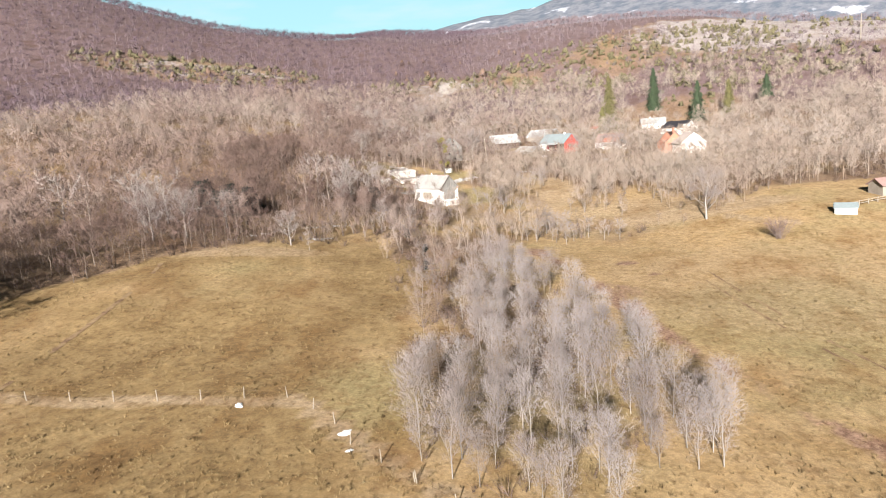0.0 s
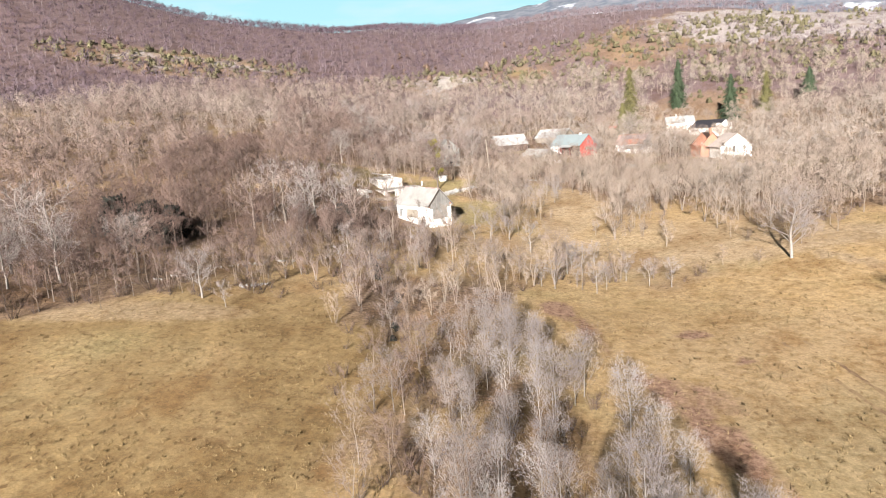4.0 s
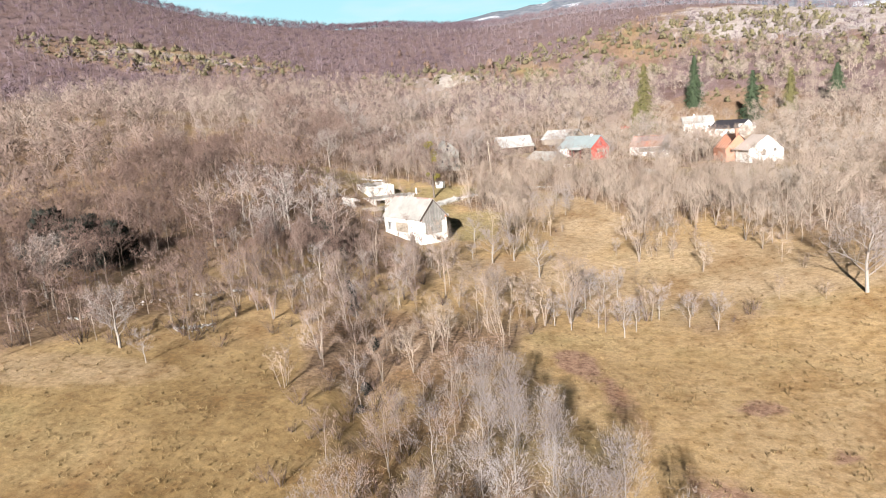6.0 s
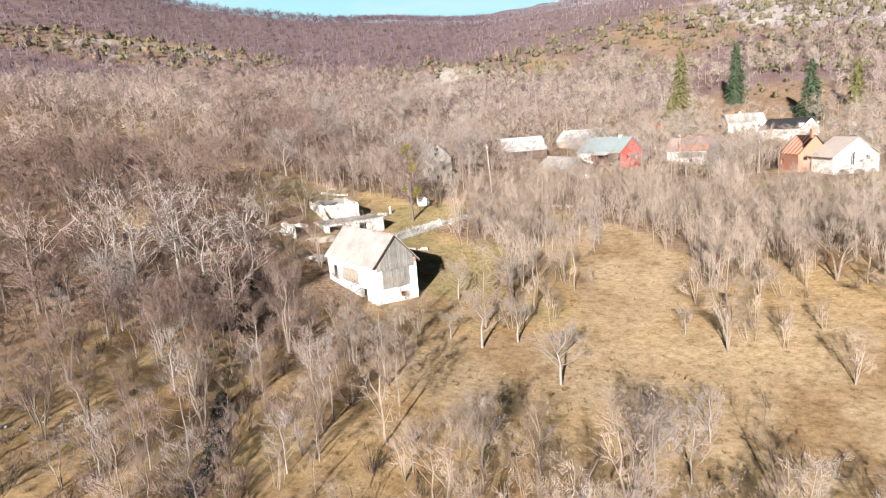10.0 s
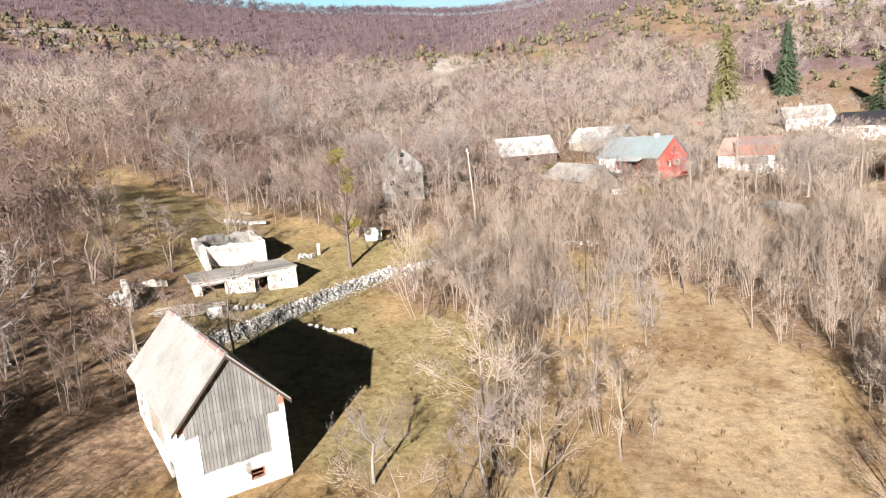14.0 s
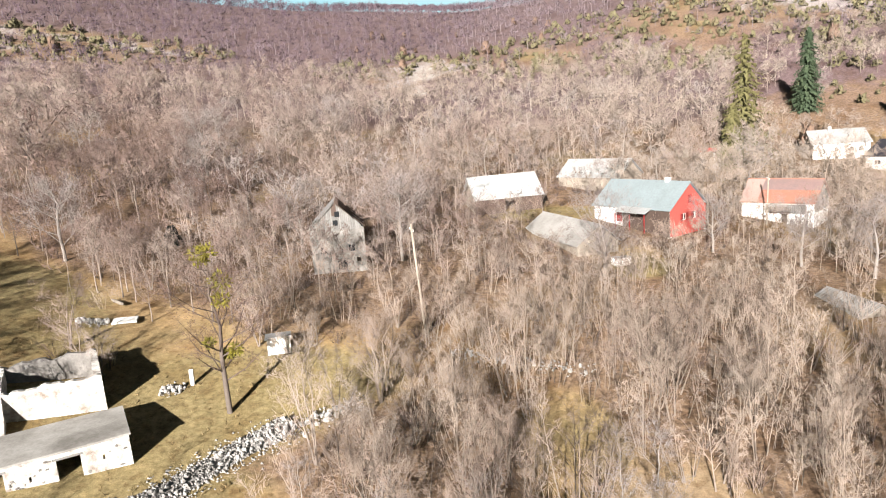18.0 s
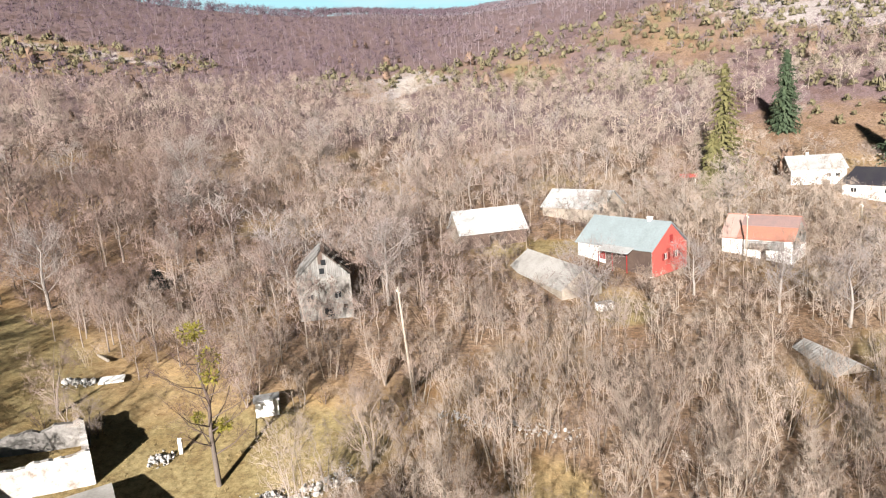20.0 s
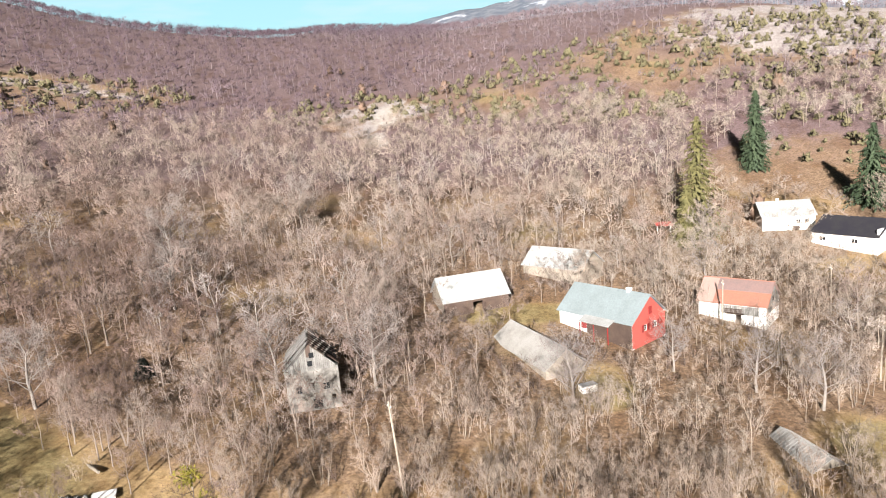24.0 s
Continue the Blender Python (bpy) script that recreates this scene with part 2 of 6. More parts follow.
# The skyline seen from the valley floor: bearing in degrees, distance, height.
RIDGE = ((-75.0, 900.0, 225.0), (-35.0, 1090.0, 238.0), (-31.0, 1140.0, 224.0), (-26.0, 1205.0, 206.0), (-21.0, 1220.0, 197.0), (-17.0, 1222.0, 194.0), (-12.0, 1220.0, 200.0), (-7.0, 1200.0, 192.0), (-2.0, 1060.0, 173.0), (4.0, 930.0, 156.0), (11.0, 890.0, 140.0), (16.0, 870.0, 128.0), (21.0, 830.0, 108.0), (27.0, 780.0, 93.0), (75.0, 750.0, 80.0))


def spline(t, ts, vs):
    """A smooth curve through the values vs at the places ts."""
    t = np.clip(t, ts[0], ts[-1])
    n = np.clip(np.searchsorted(ts, t) - 1, 0, len(ts) - 2)
    m = np.gradient(vs, ts)
    h = ts[n + 1] - ts[n]
    s = (t - ts[n]) / h
    return ((1 + 2 * s) * (1 - s) ** 2 * vs[n] + s * (1 - s) ** 2 * h * m[n] + s * s * (3 - 2 * s) * vs[n + 1] + s * s * (s - 1) * h * m[n + 1])


def wobble(x, y, size, seed):
    """Smooth unevenness between -1 and 1, about size metres across."""
    a = np.sin(x / size * 2.1 + seed * 1.7 + 1.3 * np.sin(y / size * 1.3 + seed))
    b = np.sin(y / size * 1.9 + seed * 2.3 + 1.1 * np.sin(x / size * 1.7 - seed))
    c = np.sin((x + y) / size * 1.15 + seed * 0.7) * np.sin((x - y) / size * 1.45 + seed)
    return (a + b + c) / 3


def ground(x, y):
    """Height of the land at x, y (arrays or numbers)."""
    x, y = np.asarray(x, float), np.asarray(y, float)
    ys = np.array([row[0] for row in LAND])
    cols = np.array(COLS)
    lines = np.stack([spline(y, ys, np.array([row[1][k] for row in LAND])) for k in range(len(COLS))], -1)
    cx = np.clip(x, cols[0], cols[-1])
    n = np.clip(np.searchsorted(cols, cx) - 1, 0, len(cols) - 2)
    m = np.gradient(lines, cols, axis=-1)
    pick = lambda a, k: np.take_along_axis(a, k[..., None], -1)[..., 0]
    h = cols[n + 1] - cols[n]
    s = (cx - cols[n]) / h
    z = ((1 + 2 * s) * (1 - s) ** 2 * pick(lines, n) + s * (1 - s) ** 2 * h * pick(m, n) + s * s * (3 - 2 * s) * pick(lines, n + 1) + s * s * (s - 1) * h * pick(m, n + 1))
    z = z + 0.16 * np.maximum(-130.0 - x, 0) + 0.04 * np.maximum(x - 130.0, 0)
    # Towards the hills the land climbs to the ridge line.
    r, a = np.hypot(x, y - 70.0), np.degrees(np.arctan2(x, y - 70.0))
    rid = np.array(RIDGE)
    dist, top = spline(a, rid[:, 0], rid[:, 1]), spline(a, rid[:, 0], rid[:, 2])
    w = np.clip((r - 330.0) / (dist - 330.0), 0, 1)
    w = w * w * (3 - 2 * w)
    far = top - 18.0 - 0.10 * np.maximum(r - dist, 0)
    front = np.clip((80.0 - np.abs(a)) / 25.0, 0, 1)
    w = w * front
    z = z * (1 - w) + far * w
    # The stream gully and the sunken hollow in the left-hand wood.
    mid = np.interp(y, (100.0, 115.0, 130.0, 141.0, 150.0, 155.0, 165.0, 178.0), (-15.0, -17.3, -20.0, -25.0, -28.0, -29.7, -32.0, -36.0))
    z = z - 1.9 * np.exp(-(((x - mid) / 1.7) ** 2)) * np.clip((y - 104.0) / 8.0, 0, 1) * np.clip((180.0 - y) / 8.0, 0, 1)
    z = z + 0.12 * wobble(x, y, 9.0, 1.0) + 0.35 * wobble(x, y, 37.0, 4.0) * np.clip((y - 150.0) / 60.0, 0.25, 1) + 6.0 * w * wobble(x, y, 140.0, 2.0)
    return z

# ---- helpers for building ----
def mesh(name, verts, faces, mat, smooth=False):
    me = bpy.data.meshes.new(name)
    me.from_pydata([tuple(v) for v in verts], [], faces)
    me.materials.append(mat)
    if smooth:
        me.polygons.foreach_set("use_smooth", [True] * len(me.polygons))
    return me


def tri_mesh(name, verts, tris, mat, **attrs):
    """A mesh straight from arrays of vertices and triangles, with one number a vertex for each attribute."""
    me = bpy.data.meshes.new(name)
    verts, tris = np.asarray(verts, np.float32), np.asarray(tris, np.int32)
    me.vertices.add(len(verts))
    me.vertices.foreach_set("co", verts.ravel())
    me.loops.add(tris.size)
    me.loops.foreach_set("vertex_index", tris.ravel())
    me.polygons.add(len(tris))
    me.polygons.foreach_set("loop_start", np.arange(0, tris.size, 3, dtype=np.int32))
    me.update(calc_edges=True)
    me.materials.append(mat)
    for key, values in attrs.items():
        a = me.attributes.new(key, "FLOAT", "POINT")
        a.data.foreach_set("value", np.asarray(values, np.float32))
    return me


def part(name, geo, mat, parent, label="", at=None):
    """One mesh object under a thing or a part; geo: (vertices, faces), or a mesh to share."""
    me = geo if isinstance(geo, bpy.types.Mesh) else mesh(name, *geo, mat)
    ob = new(name, me)
    ob.parent = parent
    if at is not None:
        ob.matrix_basis = at
    return tagged(ob, label)


def thing(name, m, label, category, group="", kind=""):
    ob = new(name)
    ob.empty_display_size = 0.3
    ob.matrix_basis = m
    return tagged(ob, label, category, group, kind)


def box(x0, x1, y0, y1, z0, z1):
    v = [(x, y, z) for z in (z0, z1) for y in (y0, y1) for x in (x0, x1)]
    return v, [(0, 2, 3, 1), (4, 5, 7, 6), (0, 1, 5, 4), (2, 6, 7, 3), (0, 4, 6, 2), (1, 3, 7, 5)]


def join(*geos):
    v, f = [], []
    for gv, gf in geos:
        n = len(v)
        v += list(gv)
        f += [tuple(i + n for i in q) for q in gf]
    return v, f


def prism(outline, axis, a, b):
    """An outline in the plane across the axis (0: its points are y, z; 1: x, z; 2: x, y), drawn out from a to b."""
    def at(p, t):
        return (t, *p) if axis == 0 else (p[0], t, p[1]) if axis == 1 else (*p, t)
    n = len(outline)
    v = [at(p, a) for p in outline] + [at(p, b) for p in outline]
    f = [tuple(range(n)), tuple(range(2 * n - 1, n - 1, -1))] + [(i, i + n, (i + 1) % n + n, (i + 1) % n) for i in range(n)]
    return v, f


# ---- the land ----
def axis_steps(lo, hi, near_lo, near_hi, step, growth):
    near = list(np.arange(near_lo, near_hi + 0.01, step))
    up, d = [near[-1]], step
    while up[-1] < hi:
        d *= growth
        up.append(up[-1] + d)
    down, d = [near[0]], step
    while down[-1] > lo:
        d *= growth
        down.append(down[-1] - d)
    return np.array(down[:0:-1] + near + up[1:])


def blob(x, y, cx, cy, rx, ry, turn=0.0, soft=0.35):
    """1 inside an ellipse, 0 outside, with a soft border."""
    c, s = math.cos(radians(turn)), math.sin(radians(turn))
    u, v = ((x - cx) * c + (y - cy) * s) / rx, (-(x - cx) * s + (y - cy) * c) / ry
    return np.clip((1 + soft - np.hypot(u, v)) / (2 * soft), 0, 1)


def along(x, y, pts, width, soft=0.5):
    """1 on a line of points, falling to 0 beyond its width."""
    best = np.full(np.shape(x), 1e9)
    for (ax, ay), (bx, by) in zip(pts, pts[1:]):
        l2 = (bx - ax) ** 2 + (by - ay) ** 2
        t = np.clip(((x - ax) * (bx - ax) + (y - ay) * (by - ay)) / l2, 0, 1)
        best = np.minimum(best, np.hypot(x - ax - t * (bx - ax), y - ay - t * (by - ay)))
    return np.clip((width * (1 + soft) - best) / (2 * soft * width), 0, 1)


def wooded(x, y):
    """Where woodland and its leaf litter cover the land, 0 to 1."""
    # West of x = -78 the wood runs nearer, unseen, to shade the meadow.
    edge_y = np.interp(x, (-200, -88, -78, -72, -67, -64, -52, -48, -41, -38, -34, -28, -24, -6, -3, 2, 14, 19, 30, 37, 50, 60, 200), (30, 40, 64, 88, 95, 105, 116, 118, 121, 126, 134, 132, 112, 118, 132, 138, 140, 134, 141, 147, 152, 166, 176))
    w = np.clip((y - edge_y) / 6.0 + 0.5, 0, 1)
    for cut in (
        blob(x, y, -17, 197, 8, 16, -20), blob(x, y, -24, 208, 9, 10, 0), blob(x, y, -30, 226, 15, 10, 25), blob(x, y, -22, 177, 6, 6, 0) * 0.9, blob(x, y, -58, 238, 22, 10, -35), blob(x, y, -82, 250, 20, 9, -12), blob(x, y, -51, 222, 8, 9, 0), blob(x, y, -40, 236, 9, 7, 0), blob(x, y, 2, 160, 15, 11, 0), blob(x + 2.5 * wobble(y, x, 7, 2), y, 11, 194, 5, 18, -8) * (0.82 + 0.2 * wobble(x, y, 3, 6)), blob(x, y, 8, 148, 8, 8, 0) * 0.7,
        blob(x, y, 7, 208, 6, 13, -6) * 0.92, blob(x, y, 2, 223, 3.5, 7, 10), blob(x, y, 68, 236, 26, 7, -6), blob(x, y, 2, 289, 10, 4, 0), blob(x, y, 12, 264, 4, 6, 0), blob(x, y, 84, 378, 28, 26, 0), blob(x, y, 40, 248, 6, 7, 20),
        blob(x, y, 70, 312, 10, 6, 0), blob(x, y, 58, 268, 10, 5, 20),
    ):
        w = np.minimum(w, 1 - cut)
    return w


def build_land():
    xs = axis_steps(-2600, 2600, -96, 96, 2.0, 1.09)
    ys = axis_steps(-1500, 2400, 10, 330, 2.0, 1.07)
    gx, gy = np.meshgrid(xs, ys)
    gz = ground(gx, gy)
    nx, ny = len(xs), len(ys)
    i = (np.arange(ny - 1)[:, None] * nx + np.arange(nx - 1)).ravel()
    tris = np.concatenate([np.stack([i, i + 1, i + nx + 1], 1), np.stack([i, i + nx + 1, i + nx], 1)])
    x, y = gx.ravel(), gy.ravel()
    sparse = blob(x, y, -38, 140, 26, 26, -20)
    litter = wooded(x, y) * (1 - 0.7 * blob(x, y, 16, 164, 34, 28, 0, 0.5)) * np.clip(0.72 + 0.4 * wobble(x, y, 13, 3) - 0.32 * sparse, 0, 1)
    # Under the plantation, litter colour also paints the shade between trunks.
    litter = np.maximum.reduce([litter, 0.72 * blob(x, y, 84, 378, 32, 28), 0.62 * blob(x, y, -6, 84, 13, 44, 6) * np.clip(0.8 + 0.5 * wobble(x, y, 5, 3), 0, 1)])
    pale = np.maximum.reduce([0.5 * blob(x, y, 84, 378, 32, 28), blob(x, y, -2, 164, 15, 9, 10), blob(x, y, 8, 208, 6, 14), 0.9 * along(x, y, ((-60, 53), (-40, 55), (-22, 57), (-14, 49), (-6, 42), (4, 36)), 1.2), blob(x, y, -52, 112, 20, 5, 12) * 0.6, blob(x, y, 40, 100, 40, 30) * 0.45, blob(x, y, 10, 196, 8, 28, -8) * 0.75, blob(x, y, 22, 160, 30, 24, 0, 0.5) * 0.6, blob(x, y, 40, 152, 26, 8) * 0.7, along(x, y, ((44, 143), (49, 135), (54, 133)), 1.3), blob(x, y, -30, 100, 14, 10) * 0.2])
    green = np.maximum.reduce([blob(x, y, -13, 198, 9, 14, -20), blob(x, y, 40, 85, 30, 22) * 0.55, blob(x, y, -28, 224, 18, 12, 25) * 0.9, blob(x, y, -29, 209, 10, 9) * 0.85, blob(x, y, -58, 238, 22, 10, -35) * 0.7, blob(x, y, 68, 236, 26, 7, -6), blob(x, y, 2, 289, 9, 4), blob(x, y, 12, 262, 4, 5), blob(x, y, -5, 60, 20, 14) * 0.6, blob(x, y, 40, 247, 6, 7), 0.3 * sparse * np.clip(0.6 + wobble(x, y, 8, 2), 0, 1)])
    gold = np.clip(np.clip((-6 - x) / 12, 0, 1) * np.clip((128 - y) / 20, 0, 1) * 0.72 + 0.45 * wobble(x, y, 16, 3) + 0.25 * wobble(x, y, 5, 7), 0, 1) * np.clip((150 - y) / 20, 0, 1)
    earth = np.maximum.reduce([along(x, y, ((2.8, 126.4), (5.7, 121), (8.3, 109), (11.5, 102), (14, 94), (17, 84), (19.5, 74), (24, 63), (28, 54), (34, 44)), 2.0, 0.8) * np.clip(0.66 + 0.4 * wobble(x, y, 5, 8), 0, 0.9), 0.5 * blob(x, y, 15.5, 99, 6, 8, 10, 0.6), 0.8 * blob(x, y, 18.8, 116.5, 2.6, 2.0, 0, 0.6), 0.75 * blob(x, y, 22, 108.5, 2.0, 1.5, 0, 0.6), 0.8 * blob(x, y, 3.0, 127, 3, 4), blob(x, y, 84, 380, 30, 24) * 0.15])
    rag = 0.28 * wobble(x, y, 11, 5) + 0.22 * wobble(x, y, 27, 2) + 0.12 * wobble(x, y, 4.5, 9)
    rock = np.maximum.reduce([blob(x, y, 215, 545, 130, 105, -12) * 0.85 + rag * 0.7 * (blob(x, y, 215, 545, 140, 115, -12) > 0), blob(x, y, -54, 500, 9, 13) * 1.0, blob(x, y, -56, 480, 34, 22, 30) * (0.5 + 1.1 * rag), blob(x, y, -58, 455, 7, 18, -15) * (0.8 + rag), blob(x, y, -230, 470, 80, 36, 20) * (0.42 + 1.1 * rag)])
    scree = np.clip(np.maximum(blob(x, y, -50, 479, 8, 20), 0.9 * blob(x, y, -49, 438, 5, 14, 20)) + 0.4 * rag, 0, 1) * (blob(x, y, -50, 479, 22, 50) > 0)
    hazed_floor = np.clip((np.hypot(x, y) - 330) / 90, 0, 1) * (1 - np.clip(rock * 1.2, 0, 1)) * np.clip((y - 200) / 100, 0, 1) * (1 - 0.5 * blob(x, y, 84, 380, 30, 26))
    scrub = np.clip(blob(x, y, 70, 505, 120, 62, 10) + blob(x, y, -230, 470, 80, 40, 20), 0, 1) * np.clip(0.6 + 0.6 * wobble(x, y, 24, 5), 0, 1)
    hazed_floor, green = hazed_floor * (1 - 0.75 * scrub), np.maximum(green, 0.85 * scrub)
    land = new("ground", tri_mesh("ground", np.stack([x, y, gz.ravel()], 1), tris, LAND_MAT, litter=litter, pale=pale, green=green, gold=gold, scree=scree, earth=earth, rock=rock, hazed_floor=hazed_floor))
    land.data.polygons.foreach_set("use_smooth", [True] * len(land.data.polygons))
    tagged(land, "dry winter meadows, leaf litter and stony hillsides", "ground", kind="structure")


build_land()


def build_mountain():
    """The far range, bare rock and snow over dark woods."""
    m, nodes, links, p = material("far_range", 1.0)
    co = coords(nodes)
    a = noise_node(nodes, links, co, 0.006, 6.0, 0.65)
    b = noise_node(nodes, links, co, 0.02, 5.0, 0.7, (1, 1, 0.3))
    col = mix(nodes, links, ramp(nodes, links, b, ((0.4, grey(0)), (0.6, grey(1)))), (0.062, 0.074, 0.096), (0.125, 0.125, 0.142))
    col = mix(nodes, links, ramp(nodes, links, a, ((0.60, grey(0)), (0.68, grey(1)))), col, (0.42, 0.43, 0.47))
    links.new(col, p.inputs["Base Color"])
    az = np.radians(np.linspace(-14, 60, 120))
    r = np.linspace(2300, 4300, 40)
    ga, gr = np.meshgrid(az, r)
    x, y = gr * np.sin(ga), gr * np.cos(ga)
    top = np.interp(np.degrees(az), (-14, -9.6, -8.2, -6.8, -5.4, -3.0, 0.7, 3.3, 8.4, 20, 30, 60), (250, 500, 552, 560, 578, 600, 622, 652, 700, 770, 700, 600))[None, :]
    s = np.clip((gr - 2300) / 1500, 0, 1)
    z = top * s ** 0.8 + 12 * s * wobble(x, y, 170, 3) + 8 * s * wobble(x, y, 60, 5) - 0.5 * np.maximum(gr - 3800, 0)
    nx = len(az)
    i = (np.arange(len(r) - 1)[:, None] * nx + np.arange(nx - 1)).ravel()
    tris = np.concatenate([np.stack([i, i + 1, i + nx + 1], 1), np.stack([i, i + nx + 1, i + nx], 1)])
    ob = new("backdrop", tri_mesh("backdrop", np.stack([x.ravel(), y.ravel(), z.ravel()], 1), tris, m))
    tagged(ob, "distant blue-grey mountain range with snow patches", "mountain", kind="structure")


build_mountain()


def build_sky_distance():
    """The clear sky behind the far range: a plain, pale cyan distance."""
    m = bpy.data.materials.new("open_sky")
    m.use_nodes = True
    nodes, links = m.node_tree.nodes, m.node_tree.links
    nodes.remove(nodes["Principled BSDF"])
    glow = nodes.new("ShaderNodeEmission")
    co = coords(nodes)
    up = nodes.new("ShaderNodeSeparateXYZ")
    links.new(co, up.inputs[0])
    high = nodes.new("ShaderNodeMapRange")
    high.inputs["From Min"].default_value, high.inputs["From Max"].default_value = 300.0, 1900.0
    links.new(up.outputs["Z"], high.inputs["Value"])
    wisp = noise_node(nodes, links, co, 0.0012, 4.0, 0.55, (1.0, 1.0, 5.0))
    col = ramp(nodes, links, high.outputs[0], ((0.0, (0.15, 0.25, 0.27)), (1.0, (0.09, 0.19, 0.235))))
    col = mix(nodes, links, ramp(nodes, links, wisp, ((0.48, grey(0)), (0.75, grey(0.6)))), col, (0.20, 0.24, 0.25))
    links.new(col, glow.inputs["Color"])
    links.new(glow.outputs[0], nodes["Material Output"].inputs["Surface"])
    az, z = np.radians(np.linspace(-62, 62, 50)), np.array([-300.0, 700.0, 1400.0])
    ga, gz = np.meshgrid(az, z)
    n = len(az)
    i = (np.arange(len(z) - 1)[:, None] * n + np.arange(n - 1)).ravel()
    tris = np.concatenate([np.stack([i, i + 1, i + n + 1], 1), np.stack([i, i + n + 1, i + n], 1)])
    ob = new("backdrop", tri_mesh("backdrop", np.stack([4650 * np.sin(ga).ravel(), 4650 * np.cos(ga).ravel(), gz.ravel()], 1), tris, m))
    tagged(ob, "clear pale cyan winter sky behind the hills", "sky", kind="structure")


build_sky_distance()

# ---- houses ----
def wall_cells(length, height, thick, holes, sill=0.0):
    """A wall along x from 0, its outer face at y = 0, with real openings (u0, u1, z0, z1); one closed mesh."""
    us = sorted({0.0, length, *(h[0] for h in holes), *(h[1] for h in holes)})
    zs = sorted({sill, height, *(h[2] for h in holes), *(h[3] for h in holes)})
    nu, nz = len(us), len(zs)
    v = [(u, y, z) for y in (0.0, thick) for z in zs for u in us]
    at = lambda i, k, d: d * nu * nz + k * nu + i

    def solid(i, k):
        if not (0 <= i < nu - 1 and 0 <= k < nz - 1):
            return False
        u, z = (us[i] + us[i + 1]) / 2, (zs[k] + zs[k + 1]) / 2
        return not any(h[0] < u < h[1] and h[2] < z < h[3] for h in holes)
    f = []
    for k in range(nz - 1):
        for i in range(nu - 1):
            if not solid(i, k):
                continue
            f += [(at(i, k, 0), at(i + 1, k, 0), at(i + 1, k + 1, 0), at(i, k + 1, 0)), (at(i, k, 1), at(i, k + 1, 1), at(i + 1, k + 1, 1), at(i + 1, k, 1))]
            if not solid(i - 1, k):
                f.append((at(i, k, 0), at(i, k + 1, 0), at(i, k + 1, 1), at(i, k, 1)))
            if not solid(i + 1, k):
                f.append((at(i + 1, k, 0), at(i + 1, k, 1), at(i + 1, k + 1, 1), at(i + 1, k + 1, 0)))
            if not solid(i, k - 1):
                f.append((at(i, k, 0), at(i, k, 1), at(i + 1, k, 1), at(i + 1, k, 0)))
            if not solid(i, k + 1):
                f.append((at(i, k + 1, 0), at(i + 1, k + 1, 0), at(i + 1, k + 1, 1), at(i, k + 1, 1)))
    used = sorted({n for q in f for n in q})
    new_of = {n: j for j, n in enumerate(used)}
    return [v[n] for n in used], [tuple(new_of[n] for n in q) for q in f]


def add_window(host, m, u0, u1, z0, z1, frame_mat, glass, thick):
    """A window set into its opening: frame with a mullion, and the dark pane behind."""
    w = 0.07
    um = (u0 + u1) / 2
    fr = join(box(u0, u1, 0.08, 0.16, z0, z0 + w), box(u0, u1, 0.08, 0.16, z1 - w, z1), box(u0, u0 + w, 0.08, 0.16, z0 + w, z1 - w), box(u1 - w, u1, 0.08, 0.16, z0 + w, z1 - w), box(um - 0.03, um + 0.03, 0.08, 0.16, z0 + w, z1 - w))
    win = part("window", fr, frame_mat, host, at=m)
    part("pane", box(u0 + w, u1 - w, 0.11, 0.13, z0 + w, z1 - w), glass, win)


def add_door(host, m, u0, u1, z0, z1, mat):
    n = max(3, round((u1 - u0) / 0.22))
    s = (u1 - u0) / n
    part("door", join(*(box(u0 + i * s + 0.008, u0 + (i + 1) * s - 0.008, 0.1, 0.16, z0 + 0.02, z1 - 0.02) for i in range(n))), mat, host, at=m)


def boards(host, m, u0, u1, z_low, z_high, mat, width=0.24, seed=1, y=-0.03):
    """Upright boards side by side, each a piece of its own; z_high(u) gives the slanted top."""
    rng = random.Random(seed)
    n = max(1, round((u1 - u0) / width))
    s = (u1 - u0) / n
    for i in range(n):
        a, b = u0 + i * s + 0.012, u0 + (i + 1) * s - 0.012
        o = rng.uniform(-0.015, 0.015)
        lo = z_low + rng.uniform(-0.05, 0.05)
        v = [(a, y + o, lo), (b, y + o, lo), (b, y + o, z_high(b)), (a, y + o, z_high(a))]
        v += [(p[0], p[1] + 0.03, p[2]) for p in v]
        part("board", (v, [(0, 1, 2, 3), (7, 6, 5, 4), (0, 4, 5, 1), (1, 5, 6, 2), (2, 6, 7, 3), (3, 7, 4, 0)]), mat, host, at=m)


